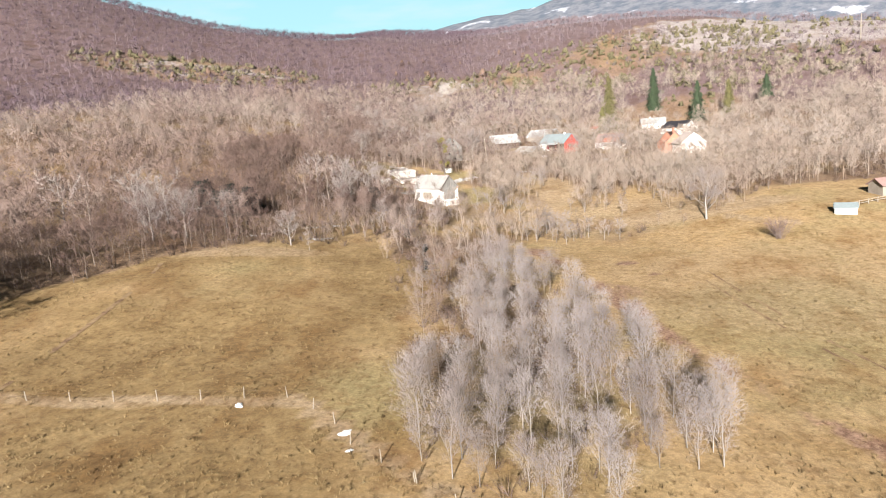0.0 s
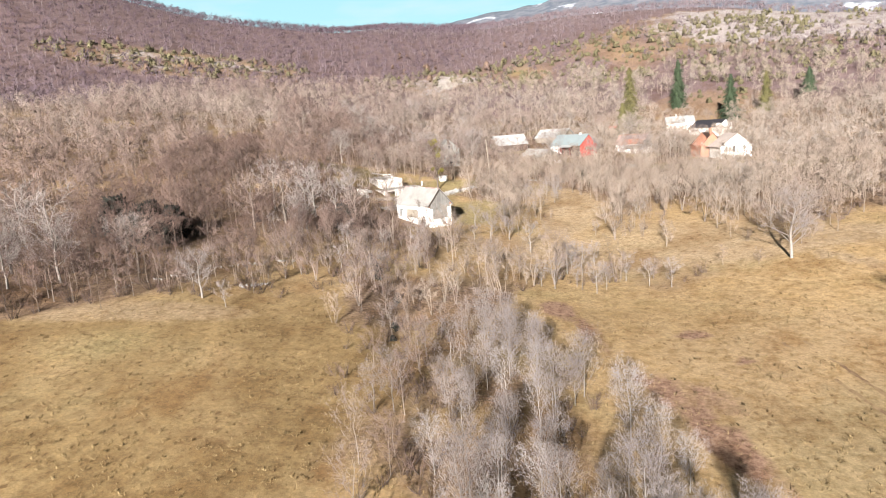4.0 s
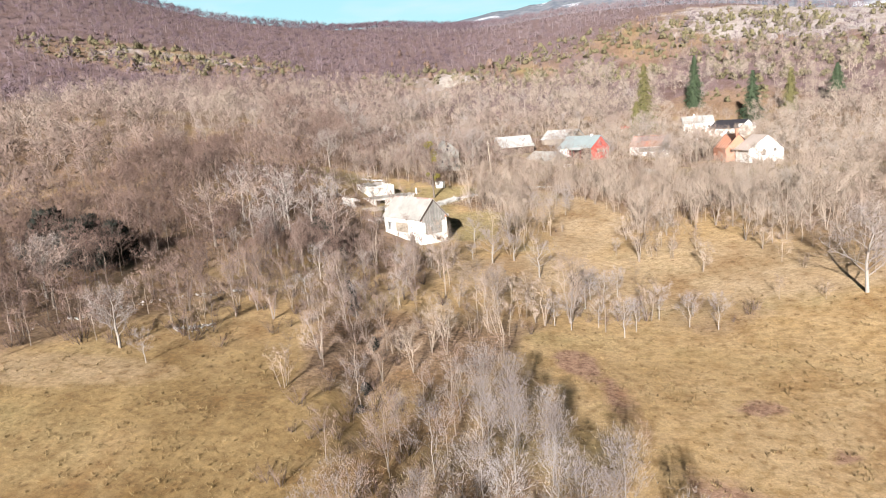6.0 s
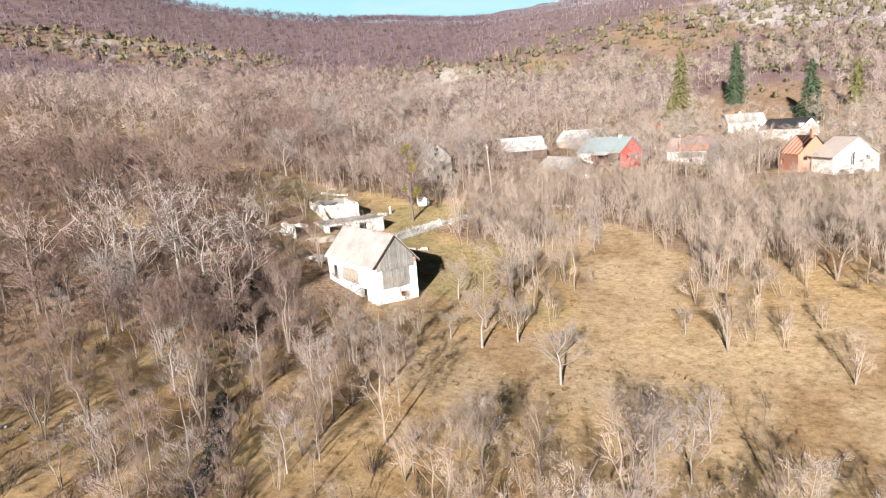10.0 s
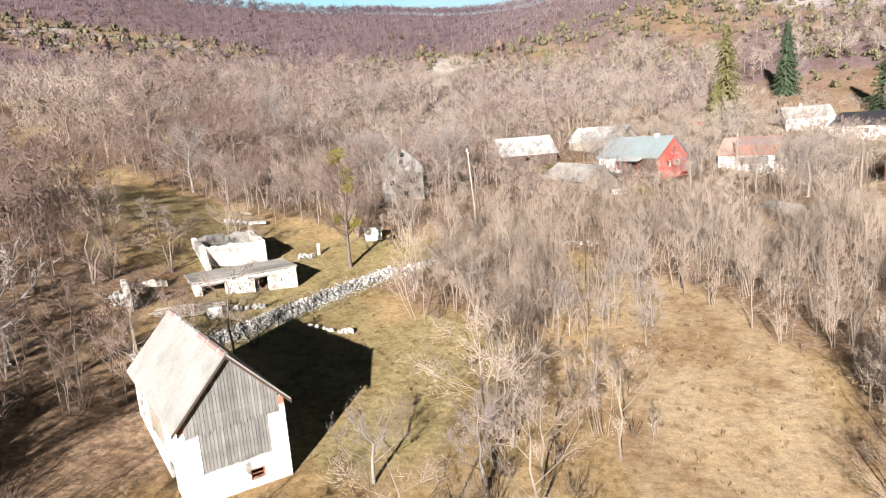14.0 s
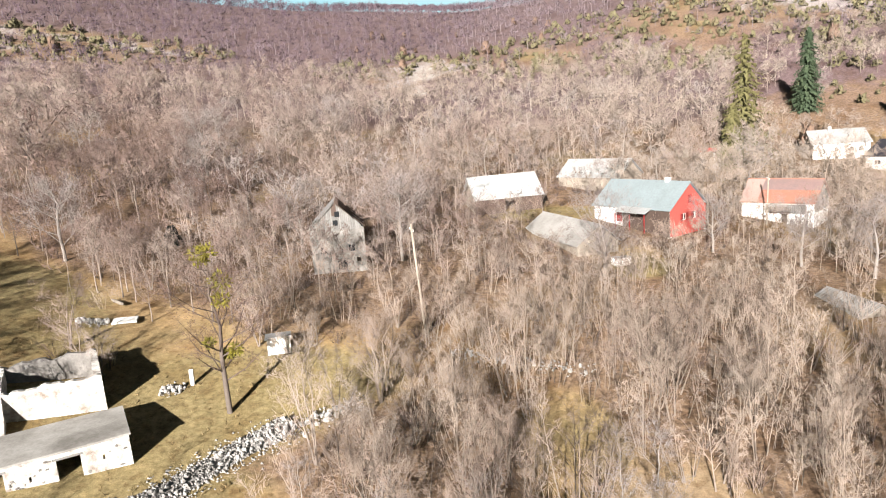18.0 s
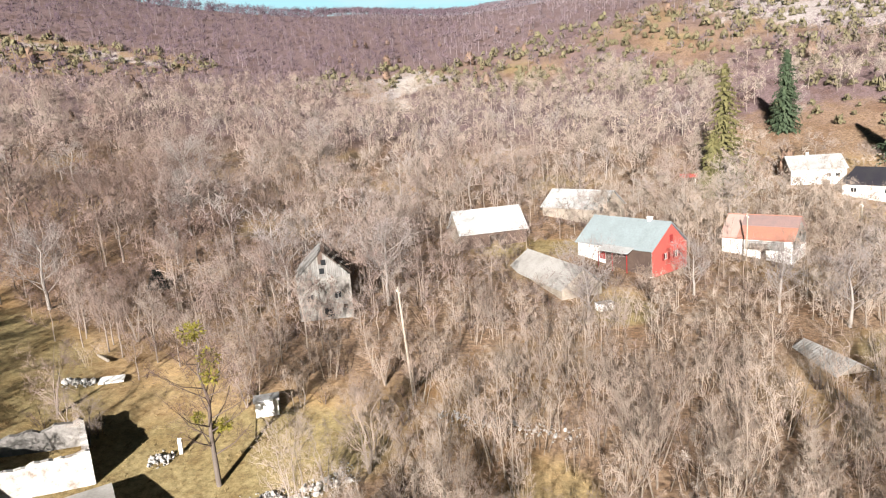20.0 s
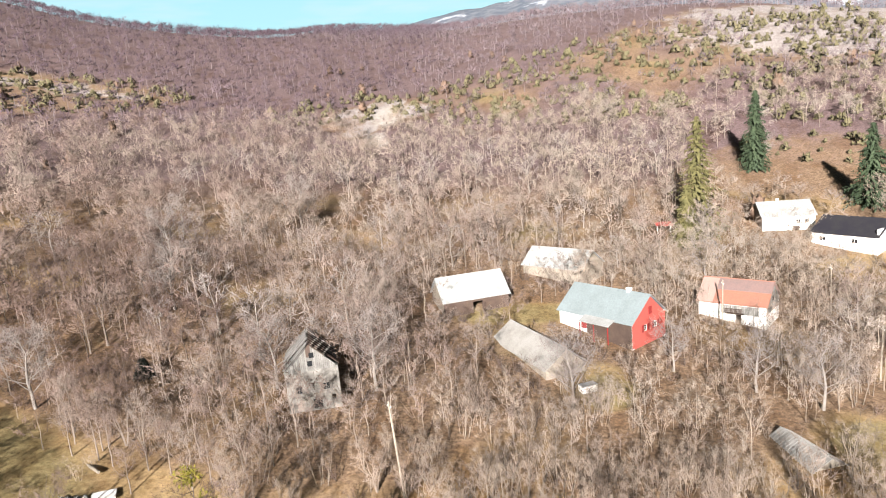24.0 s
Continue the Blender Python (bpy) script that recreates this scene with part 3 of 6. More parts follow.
class House:
    """A gabled house. Local x runs along the ridge from a to b, local y to its left; z is up from the base."""

    def __init__(self, name, label, a, b, base, ridge, eave, left, right, roof_mats, wall_mats, holes=None, over=0.35, thick=0.4, category="house", eave_right=None, group="", bury=1.0, roof_thick=0.12):
        mid = ((a[0] + b[0]) / 2, (a[1] + b[1]) / 2)
        turn = math.degrees(math.atan2(b[1] - a[1], b[0] - a[0]))
        full = math.hypot(b[0] - a[0], b[1] - a[1])
        self.ob = thing(name, pose(mid[0], mid[1], base, 0, 0, turn), label, category, group)
        h, el, er = ridge - base, eave - base, (eave if eave_right is None else eave_right) - base
        self.h, self.el, self.er = h, el, er
        self.L = full - 2 * over
        sl, sr = (h - el) / left, (h - er) / right
        wl, wr = left - over, right - over
        self.wl, self.wr, self.sl, self.sr = wl, wr, sl, sr
        drop = roof_thick + 0.02
        hl, hr = h - sl * wl - drop, h - sr * wr - drop
        self.hl, self.hr = hl, hr
        hx = self.L / 2
        holes = holes or {}
        # Sides: front is the right-hand long wall, rear the left-hand one, a and b the gable ends.
        self.m = {
            "front": Matrix.Translation((-hx, -wr, 0)),
            "rear": Matrix.Translation((hx, wl, 0)) @ pose(0, 0, 0, 0, 0, 180),
            "a": Matrix.Translation((-hx, wl, 0)) @ pose(0, 0, 0, 0, 0, -90),
            "b": Matrix.Translation((hx, -wr, 0)) @ pose(0, 0, 0, 0, 0, 90),
        }
        self.thick, self.width = thick, wl + wr
        for side, tall in (("front", hr), ("rear", hl)):
            part("wall", wall_cells(self.L, tall, thick, holes.get(side, ()), -bury), wall_mats.get(side, wall_mats["all"]), self.ob, at=self.m[side])
        for side in ("a", "b"):
            tall = min(hl, hr)
            mat = wall_mats.get(side, wall_mats["all"])
            cells = wall_cells(self.width - 2 * thick, tall, thick, [(u0 - thick, u1 - thick, z0, z1) for u0, u1, z0, z1 in holes.get(side, ())], -bury)
            part("wall", ([(x + thick, y, z) for x, y, z in cells[0]], cells[1]), mat, self.ob, at=self.m[side])
            far = hr if side == "a" else hl
            near = hl if side == "a" else hr
            top = wl if side == "a" else wr
            if holes.get(side + "_gable") is None:
                pts = [(thick, tall), (self.width - thick, tall), (self.width - thick, max(far + 0.1, tall + 0.05)), (top, h - drop), (thick, max(near + 0.1, tall + 0.05))]
                g = prism(pts, 1, 0, thick)
                part("gable_wall", g, wall_mats.get(side + "_gable", mat), self.ob, at=self.m[side])
        if roof_mats is None:
            return
        rx = full / 2
        dl, dr = roof_thick, roof_thick
        part("roof", prism([(0, h), (left, h - sl * left), (left, h - sl * left - dl), (0, h - dl)], 0, -rx, rx), roof_mats[0], self.ob)
        part("roof", prism([(0, h), (0, h - dr), (-right, h - sr * right - dr), (-right, h - sr * right)], 0, -rx, rx), roof_mats[1], self.ob)
        part("ridge_cap", prism([(-0.16, h - 0.16 * sr + 0.015), (0, h + 0.05), (0.16, h - 0.16 * sl + 0.015)], 0, -rx, rx), roof_mats[1], self.ob)

    def window(self, side, u0, u1, z0, z1, frame_mat=None, glass=None):
        add_window(self.ob, self.m[side], u0, u1, z0, z1, frame_mat or WHITE_WALL, glass or DARK_GLASS, self.thick)

    def door(self, side, u0, u1, z0, z1, mat):
        add_door(self.ob, self.m[side], u0, u1, z0, z1, mat)


# The limewashed barn with a boarded gable.
def build_barn():
    a, b = (-19.75, 181.65), (-29.18, 191.43)
    gate = (1.1, 5.15, 2.3, 4.9)
    hatch = (3.7, 4.6, 0.95, 1.6)
    barn = House("barn", "old limewashed stone barn with a grey boarded gable, on sloping grass", a, b, -0.3, 8.84, 5.1, 3.45, 3.45, (GREY_ROOF, GREY_ROOF), {"all": WHITE_WALL}, {"a": (gate, hatch), "a_gable": True, "rear": ((0.9, 3.0, 2.6, 4.4), (4.0, 8.6, 2.6, 4.5), (9.2, 10.6, 0.2, 2.3))}, over=0.35, category="barn", bury=2.5)
    m = barn.m["a"]
    h = barn.h - 0.16
    top = lambda u: h - (barn.wl - u) * barn.sl if u < barn.wl else h - (u - barn.wl) * barn.sr
    boards(barn.ob, m, 1.1, 5.15, 2.35, lambda u: 4.95, GREY_WOOD, 0.2, 3, 0.05)
    boards(barn.ob, m, 0.35, barn.width - 0.35, 4.7, top, GREY_WOOD, 0.2, 4, -0.04)
    part("backing", prism([(0.4, 4.75), (barn.width - 0.4, 4.75), (barn.width - 0.4, top(barn.width - 0.4) - 0.1), (barn.wl, h - 0.1), (0.4, top(0.4) - 0.1)], 1, 0.06, 0.16), DARK_WOOD, barn.ob, at=m)
    part("window", join(box(3.7, 4.6, 0.1, 0.2, 0.95, 1.05), box(3.7, 4.6, 0.1, 0.2, 1.5, 1.6), box(3.7, 3.8, 0.1, 0.2, 1.05, 1.5), box(4.5, 4.6, 0.1, 0.2, 1.05, 1.5), box(3.8, 4.5, 0.12, 0.18, 1.22, 1.3)), BRICK_RED, barn.ob, "weathered brick-red window frame", at=m)
    boards(barn.ob, barn.m["rear"], 4.0, 8.6, 2.6, lambda u: 4.5, PALE_WOOD, 0.26, 5, 0.06)
    rng = random.Random(31)
    x = -barn.L / 2 - 0.3
    while x < barn.L / 2 + 0.1:
        step = rng.uniform(0.34, 0.46)
        if rng.random() < 0.85:
            up = barn.h + 0.02
            part("ridge_tile", prism([(-0.2, up - 0.2), (-0.1, up + 0.03), (0.1, up + 0.03), (0.2, up - 0.2)], 0, x, x + step - 0.03), rng.choice((OLD_TILE, WHITE_ROOF, GREY_ROOF, OLD_TILE)), barn.ob)
        x += step
    # Dark strips under the gable's roof edge, for the shadow of its overhang.
    for side, run, fall in ((1, 3.45, barn.sl), (-1, 3.45, barn.sr)):
        part("barge_board", prism([(0.0, barn.h - 0.13), (side * run, barn.h - 0.13 - fall * run), (side * run, barn.h - 0.33 - fall * run), (0.0, barn.h - 0.33)], 0, -barn.L / 2 - 0.34, -barn.L / 2 - 0.28), DARK_WOOD, barn.ob)
    for u in (0.02, barn.width - 0.36):
        part("corner_bricks", box(u, u + 0.34, -0.03, 0.3, barn.hl - 0.55, barn.hl - 0.02), BRICK_RED, barn.ob, "bare brick corner under the eave", at=m)


build_barn()


# The low limewashed stable with a flat concrete roof, and the roofless pen behind it.
def build_stable():
    turn = math.degrees(math.atan2(217.4 - 210.5, -30.06 + 38.55))
    m = pose(-38.55, 210.5, 4.0, 0, 0, turn)
    ob = thing("stable", m, "low limewashed stable with a stained flat concrete roof", "stable")
    L, D, H = 10.95, 5.7, 2.28
    doors = ((0.75, 3.15, 0.0, 1.85), (6.25, 7.75, 0.0, 1.75))
    slits = ((4.55, 4.7, 0.75, 1.15), (9.1, 9.25, 0.9, 1.3))
    part("wall", wall_cells(L, H, 0.45, doors + slits, -1.2), STONE_WALL, ob)
    part("wall", wall_cells(L, H, 0.45, (), -1.2), STONE_WALL, ob, at=pose(0, D - 0.45, 0))
    for x in (0.0, L - 0.45):
        part("wall", box(x, x + 0.45, 0.45, D - 0.45, -1.2, H), STONE_WALL, ob)
    part("roof", join(box(-0.12, L + 0.12, -0.15, D + 0.1, H, H + 0.16), box(-0.12, L + 0.12, -0.22, -0.15, H + 0.03, H + 0.14)), CONCRETE, ob, "flat concrete slab, stained dark")
    grain = random.Random(19)
    for k in range(90):
        u, z = grain.uniform(0.1, L - 0.5), grain.uniform(0.05, H - 0.3)
        w, h = grain.uniform(0.18, 0.5), grain.uniform(0.12, 0.26)
        if not any(d[0] - 0.55 < u < d[1] + 0.05 and z < d[3] + 0.2 for d in doors + slits):
            o = [(u + w * (0.5 + 0.5 * math.cos(a) * grain.uniform(0.75, 1.0)), z + h * (0.5 + 0.5 * math.sin(a) * grain.uniform(0.75, 1.0))) for a in np.linspace(0, 2 * math.pi, 7)[:-1]]
            part("stone", prism(o, 1, -0.035, 0.004), grain.choice((RUIN_WALL, STONE_WALL, STONE_WALL)), ob)
    for u0, u1, z0, z1 in doors:
        part("lintel", box(u0 - 0.2, u1 + 0.2, -0.02, 0.3, z1 + 0.01, z1 + 0.17), GREY_WOOD, ob, "grey timber lintel")
    part("floor", box(0.45, L - 0.45, 0.45, D - 0.45, -0.3, -0.1), DARK_WOOD, ob)
    pen = thing("pen_ruin", m @ pose(0, 8.4, 0.4), "roofless limewashed stone pen with broken wall tops", "ruin")
    rng = random.Random(7)

    def ragged(u0, u1, tall, drop, rough=0.14):
        pts, u = [(u0, -1.4), (u1, -1.4)], u1
        top = []
        while u > u0:
            top.append((u, tall - drop * (u1 - u) / (u1 - u0) + rng.uniform(-rough, rough)))
            u -= rng.uniform(0.25, 0.6)
        return pts + top + [(u0, tall - drop)]
    part("wall", prism(ragged(2.5, 10.0, 4.15, -0.15), 1, 0, 0.55), STONE_WALL, pen)
    part("wall", prism(ragged(2.5, 10.0, 4.75, -0.1, 0.22), 1, 5.7, 6.25), OLD_WALL, pen)
    part("wall", prism(ragged(0.55, 5.7, 4.6, 0.4), 0, 9.45, 10.0), STONE_WALL, pen)
    part("wall", prism(ragged(0.55, 5.7, 4.7, 0.2), 0, 2.5, 3.05), STONE_WALL, pen)
    part("wall", prism([(-2.5, -1.2), (0, -1.2), (0, 4.2), (-0.6, 3.4), (-1.2, 2.6), (-2.5, 2.0)], 0, 2.5, 3.05), STONE_WALL, pen)
    ruin = thing("wall_ruin", m @ pose(-6.6, -2.8, 1.7), "broken limewashed wall stub of a fallen outbuilding", "ruin")
    part("wall", prism([(0, -1.8), (6.2, -1.8), (6.2, 1.6), (4.8, 2.0), (3.6, 1.7), (2.0, 1.8), (1.1, 1.6), (0.2, 2.0), (0, 1.9)], 0, 0, 0.5), STONE_WALL, ruin)
    part("wall", prism([(0.5, -1.5), (4.4, -1.5), (4.4, 0.9), (3.2, 1.3), (1.8, 1.1), (0.5, 1.6)], 1, 5.6, 6.1), STONE_WALL, ruin)


build_stable()


def hamlet():
    # The half-collapsed ruin among the trees.
    r = House("ruined_house", "abandoned two-storey stone house with a collapsed roof", (-25.9, 256.4), (-28.4, 264.6), 8.2, 17.8, 14.2, 3.75, 3.75, None, {"all": RUIN_WALL, "a_gable": DARK_WOOD}, {"a": ((1.1, 2.0, 3.0, 4.0), (4.6, 5.5, 3.1, 4.1), (3.1, 4.4, 0.7, 2.1), (5.6, 6.1, 1.7, 2.3))}, category="house", bury=2.0)
    rng = random.Random(12)
    h = r.h - 0.16
    boards(r.ob, r.m["a"], 0.3, r.wl - 0.45, r.hl - 0.2, lambda u: h - (r.wl - u) * r.sl, GREY_WOOD, 0.24, 14, -0.05)
    boards(r.ob, r.m["a"], r.wl + 0.15, r.width - 0.3, r.hr - 0.2, lambda u: h - (u - r.wl) * r.sr, GREY_WOOD, 0.24, 15, -0.05)
    boards(r.ob, r.m["a"], r.wl - 0.45, r.wl + 0.15, r.hl - 0.2, lambda u: h - 1.6, GREY_WOOD, 0.24, 16, -0.05)
    # Dark panels laid on the boards stand in for unlit openings.
    for u, z in ((3.0, 6.6), (3.3, 7.7)):
        part("hatch", box(u, u + 0.62, -0.09, -0.05, z, z + 0.7), DARK_GLASS, r.ob, "dark panel in place of a gap in the gable boards", at=r.m["a"])
    for u0, u1, z0, z1 in ((1.1, 2.0, 3.0, 4.0), (4.6, 5.5, 3.1, 4.1), (3.1, 4.4, 0.7, 2.1)):
        add_window(r.ob, r.m["a"], u0, u1, z0, z1, GREY_WOOD, DARK_GLASS, 0.4)
    # What is left of the roof: broken boards on the left slope, bare rafters on the right.
    for k in range(30):
        x = -r.L / 2 - 0.3 + (r.L + 0.5) * k / 29
        if rng.random() < 0.16:
            continue
        lo, hi = r.wl + rng.uniform(0.0, 0.35), rng.uniform(0.0, 0.5)
        z = lambda y: r.h - r.sl * y
        part("roof_board", prism([(hi, z(hi)), (lo, z(lo)), (lo, z(lo) - 0.05), (hi, z(hi) - 0.05)], 0, x, x + 0.25), GREY_WOOD, r.ob)
    for k in range(8):
        x = -r.L / 2 + (r.L - 0.15) * k / 7
        lo = r.wr + 0.2 if k % 3 else r.wr * rng.uniform(0.5, 0.8)
        z = lambda y: r.h - r.sr * y
        part("rafter", prism([(0, z(0)), (-lo, z(lo)), (-lo, z(lo) - 0.14), (0, z(0) - 0.14)], 0, x, x + 0.12), DARK_WOOD, r.ob)
    # Shed with a white sheet roof and timber walls.
    House("timber_shed", "dark timber shed under a white sheet-metal roof", (-13.4, 292.2), (-1.6, 296.6), 10.3, 16.7, 13.1, 4.6, 4.6, (WHITE_ROOF, WHITE_ROOF), {"all": DARK_WOOD, "a": PALE_WOOD}, {"front": ((5.2, 7.0, 0.1, 2.2),)}, category="shed", bury=2.0)
    # The red and white house.
    red = House("red_house", "small house with red gable, white walls and pale blue roof", (10.9, 288.44), (21.22, 277.7), 9.3, 15.36, 11.7, 4.4, 4.9, (BLUE_ROOF, BLUE_ROOF), {"all": WHITE_WALL, "b": RED_PAINT}, {"b": ((3.0, 3.8, 0.5, 1.5), (5.6, 6.4, 0.5, 1.5)), "front": ((4.4, 5.6, 0.05, 1.75),)}, bury=2.0)
    red.window("b", 3.0, 3.8, 0.5, 1.5)
    red.window("b", 5.6, 6.4, 0.5, 1.5)
    part("shutter", box(4.3, 5.1, -0.05, 0.0, 2.9, 4.1), RED_DEEP, red.ob, "deep red loft hatch", at=red.m["b"])
    for u in (2.45, 3.85, 5.05, 6.45):
        part("shutter", box(u, u + 0.5, -0.05, -0.005, 0.45, 1.55), RED_DEEP, red.ob, "deep red window shutter", at=red.m["b"])
    red.door("front", 4.4, 5.6, 0.05, 1.75, RED_DEEP)
    for u0, u1, tall in ((0.0, 0.41, red.hr), (red.width - 0.41, red.width, red.hl)):
        part("corner_board", box(u0, u1, -0.02, -0.003, -1.5, tall - 0.02), RED_PAINT, red.ob, at=red.m["b"])
    part("red_panel", box(5.65, red.L - 0.01, -0.03, -0.003, -1.6, red.hr - 0.3), DARK_WOOD, red.ob, "dark boarded wall under the porch", at=red.m["front"])
    porch = prism([(-red.wr - 0.2, red.hr + 0.05), (-red.wr - 1.9, red.hr - 0.55), (-red.wr - 1.9, red.hr - 0.63), (-red.wr - 0.2, red.hr - 0.04)], 0, -1.6, 4.2)
    part("porch_roof", porch, WHITE_ROOF, red.ob, "pale blue lean-to porch roof")
    for x in (-1.4, 1.3, 4.0):
        part("porch_post", box(x - 0.06, x + 0.06, -red.wr - 1.85, -red.wr - 1.73, -1.0, red.hr - 0.8), RED_DEEP, red.ob, at=None)
    part("chimney", join(box(3.2, 3.8, -0.3, 0.3, red.h - 0.4, red.h + 0.4), box(3.1, 3.9, -0.4, 0.4, red.h + 0.4, red.h + 0.48)), WHITE_WALL, red.ob)
    # House behind, with a long pale roof.
    House("grey_house", "pale grey house with long low sheet roof behind trees", (4.9, 312.3), (16.1, 303.4), 11.5, 17.36, 14.3, 4.2, 4.2, (WHITE_ROOF, WHITE_ROOF), {"all": PALE_WOOD}, bury=2.0)
    # Low shed with a pale roof in front of the red house.
    House("low_shed", "low wooden shed with sagging pale board roof", (-0.3, 281.5), (7.4, 266.6), 7.2, 11.6, 9.0, 3.2, 3.8, (GREY_ROOF, PALE_ROOF), {"all": PALE_WOOD}, category="shed", bury=2.0)
    # House with the half orange, half faded tile roof.
    o = House("tile_roof_house", "white and weathered house with patched orange tile roof", (33.6, 293.5), (42.9, 286.9), 6.4, 13.5, 10.2, 4.0, 4.2, (FADED_ROOF, ORANGE_ROOF), {"all": WHITE_WALL, "b_gable": GREY_WOOD}, {"front": ((6.0, 6.9, 0.0, 2.0),), "b": ((3.5, 4.2, 3.1, 3.6), (2.0, 2.8, 1.2, 2.0))}, bury=2.0)
    part("roof_patch", prism([(-0.15, o.h - 0.15 * o.sr + 0.03), (-0.15, o.h - 0.15 * o.sr), (-2.0, o.h - 2.0 * o.sr + 0.005), (-2.0, o.h - 2.0 * o.sr + 0.035)], 0, -2.9, o.L / 2 + 0.35), WEATHERED_TILE, o.ob, "older faded tiles on the upper slope")
    part("roof_patch", prism([(-0.15, o.h - 0.15 * o.sr + 0.03), (-0.15, o.h - 0.15 * o.sr), (-4.15, o.h - 4.15 * o.sr + 0.005), (-4.15, o.h - 4.15 * o.sr + 0.035)], 0, -o.L / 2 - 0.3, -2.93), FADED_ROOF, o.ob, "faded tiles over the older end of the roof")
    boards(o.ob, o.m["b"], 0.3, o.width - 0.3, 2.3, lambda u: min(o.h - 0.2 - abs(u - o.wr) * o.sl, o.h - 0.2), GREY_WOOD, 0.3, 19, -0.04)
    part("window", box(3.6, 4.2, -0.06, -0.045, 3.9, 4.7), DARK_GLASS, o.ob, "small dark gable window", at=o.m["b"])
    part("balcony", join(box(4.6, 7.4, -0.75, -0.07, 2.2, 2.3), *(box(4.6 + 0.2 * i, 4.68 + 0.2 * i, -0.75, -0.7, 2.3, 3.1) for i in range(14)), box(4.6, 7.4, -0.78, -0.68, 3.1, 3.17)), DARK_WOOD, o.ob, "dark wooden balcony with slatted rail", at=o.m["front"])
    boards(o.ob, o.m["front"], 3.6, 9.6, 2.05, lambda u: 3.5, GREY_WOOD, 0.3, 9, -0.04)
    # White-roofed house by the conifers, with a porch.
    w = House("white_house", "white two-storey house with pale sheet roof below conifers", (59.4, 341.5), (71.3, 340.2), 11.4, 18.1, 15.3, 4.6, 5.6, (WHITE_ROOF, WHITE_ROOF), {"all": WHITE_WALL, "a": PALE_WOOD}, {"front": ((7.2, 8.2, 2.0, 3.0), (9.0, 10.0, 2.0, 3.0), (6.6, 8.0, -0.5, 1.4))}, bury=3.0)
    w.window("front", 7.2, 8.2, 2.0, 3.0)
    w.window("front", 9.0, 10.0, 2.0, 3.0)
    part("gable_boards", prism([(0.5, 3.4), (w.width - 0.5, 3.4), (w.wl, w.h - 0.3)], 1, -0.05, -0.003), GREY_WOOD, w.ob, "grey boarded gable", at=w.m["a"])
    part("chimney", box(-1.6, -1.0, -0.9, -0.3, w.h - 0.6, w.h + 0.7), WHITE_WALL, w.ob)
    w.door("front", 6.6, 8.0, -0.5, 1.4, DARK_WOOD)
    # House with the dark roof.
    d = House("dark_roof_house", "white rendered house with a dark sheet roof", (70.3, 331.0), (79.0, 320.0), 8.8, 15.9, 12.9, 5.0, 5.8, (DARK_ROOF, DARK_ROOF), {"all": WHITE_WALL}, {"front": ((1.6, 2.9, 2.3, 3.3), (8.2, 9.4, 2.3, 3.3)), "b": ((3.4, 4.3, 4.7, 5.6), (5.6, 6.5, 4.7, 5.6))}, bury=3.0)
    d.window("front", 1.6, 2.9, 2.3, 3.3)
    d.window("front", 8.2, 9.4, 2.3, 3.3)
    d.window("b", 3.4, 4.3, 4.7, 5.6)
    d.window("b", 5.6, 6.5, 4.7, 5.6)
    # The new white house with a bare brick rear half.
    arches = ((0.9, 3.5, 0.9, 3.5), (4.3, 6.9, 0.9, 3.5), (7.5, 9.6, 0.9, 3.5))
    n = House("unfinished_house", "unfinished white house with arched ground-floor openings", (62.7, 263.4), (64.2, 254.5), 2.6, 12.7, 8.8, 5.2, 5.5, (PINK_ROOF, PINK_ROOF), {"all": WHITE_WALL}, {"b": ((3.7, 4.6, 4.3, 6.6), (7.0, 7.9, 5.2, 6.6)) + arches}, over=0.45, bury=3.0)
    n.window("b", 3.7, 4.6, 4.3, 6.6)
    n.window("b", 7.0, 7.9, 5.2, 6.6)
    for u0, u1, z0, z1 in arches:
        um, r = (u0 + u1) / 2, (u1 - u0) / 2
        for s in (-1, 1):
            curve = [(um + s * r * math.cos(w), z1 - 1.0 + math.sin(w)) for w in np.linspace(0, math.pi / 2, 7)]
            part("arch_corner", prism([(um + s * r, z1)] + curve, 1, 0.003, 0.3), WHITE_WALL, n.ob, at=n.m["b"])
        part("arch_infill", box(u0, u1, 0.28, 0.36, z0, z1 - 0.3), OLD_WALL, n.ob, "grey panel closing the arch", at=n.m["b"])
    k = House("brick_house_wing", "bare orange brick wing under construction, beside white house", (57.7, 272.3), (59.2, 263.4), 3.4, 13.2, 9.0, 3.8, 4.2, None, {"all": BRICK_RED}, {"front": ((1.0, 2.0, 3.2, 4.4),), "b": ((1.2, 2.2, 4.4, 5.4),)}, bury=3.0)
    slope = lambda y: k.h - k.sl * y
    part("roof", prism([(0, slope(0)), (3.8, slope(3.8)), (3.8, slope(3.8) - 0.12), (0, slope(0) - 0.12)], 0, -k.L / 2 - 0.3, k.L / 2 + 0.3), DARK_ROOF, k.ob)
    for j in range(6):
        x = -k.L / 2 + (k.L - 0.12) * j / 5
        low = lambda y: k.h - k.sr * y
        part("rafter", prism([(0, low(0)), (-4.1, low(4.1)), (-4.1, low(4.1) - 0.16), (0, low(0) - 0.16)], 0, x, x + 0.12), DARK_WOOD, k.ob)
    part("chimney", join(box(k.L / 2 - 1.6, k.L / 2 - 0.9, -0.4, 0.35, k.h - 0.6, k.h + 1.3), box(k.L / 2 - 1.68, k.L / 2 - 0.82, -0.48, 0.43, k.h + 1.3, k.h + 1.42)), BRICK_RED, k.ob)
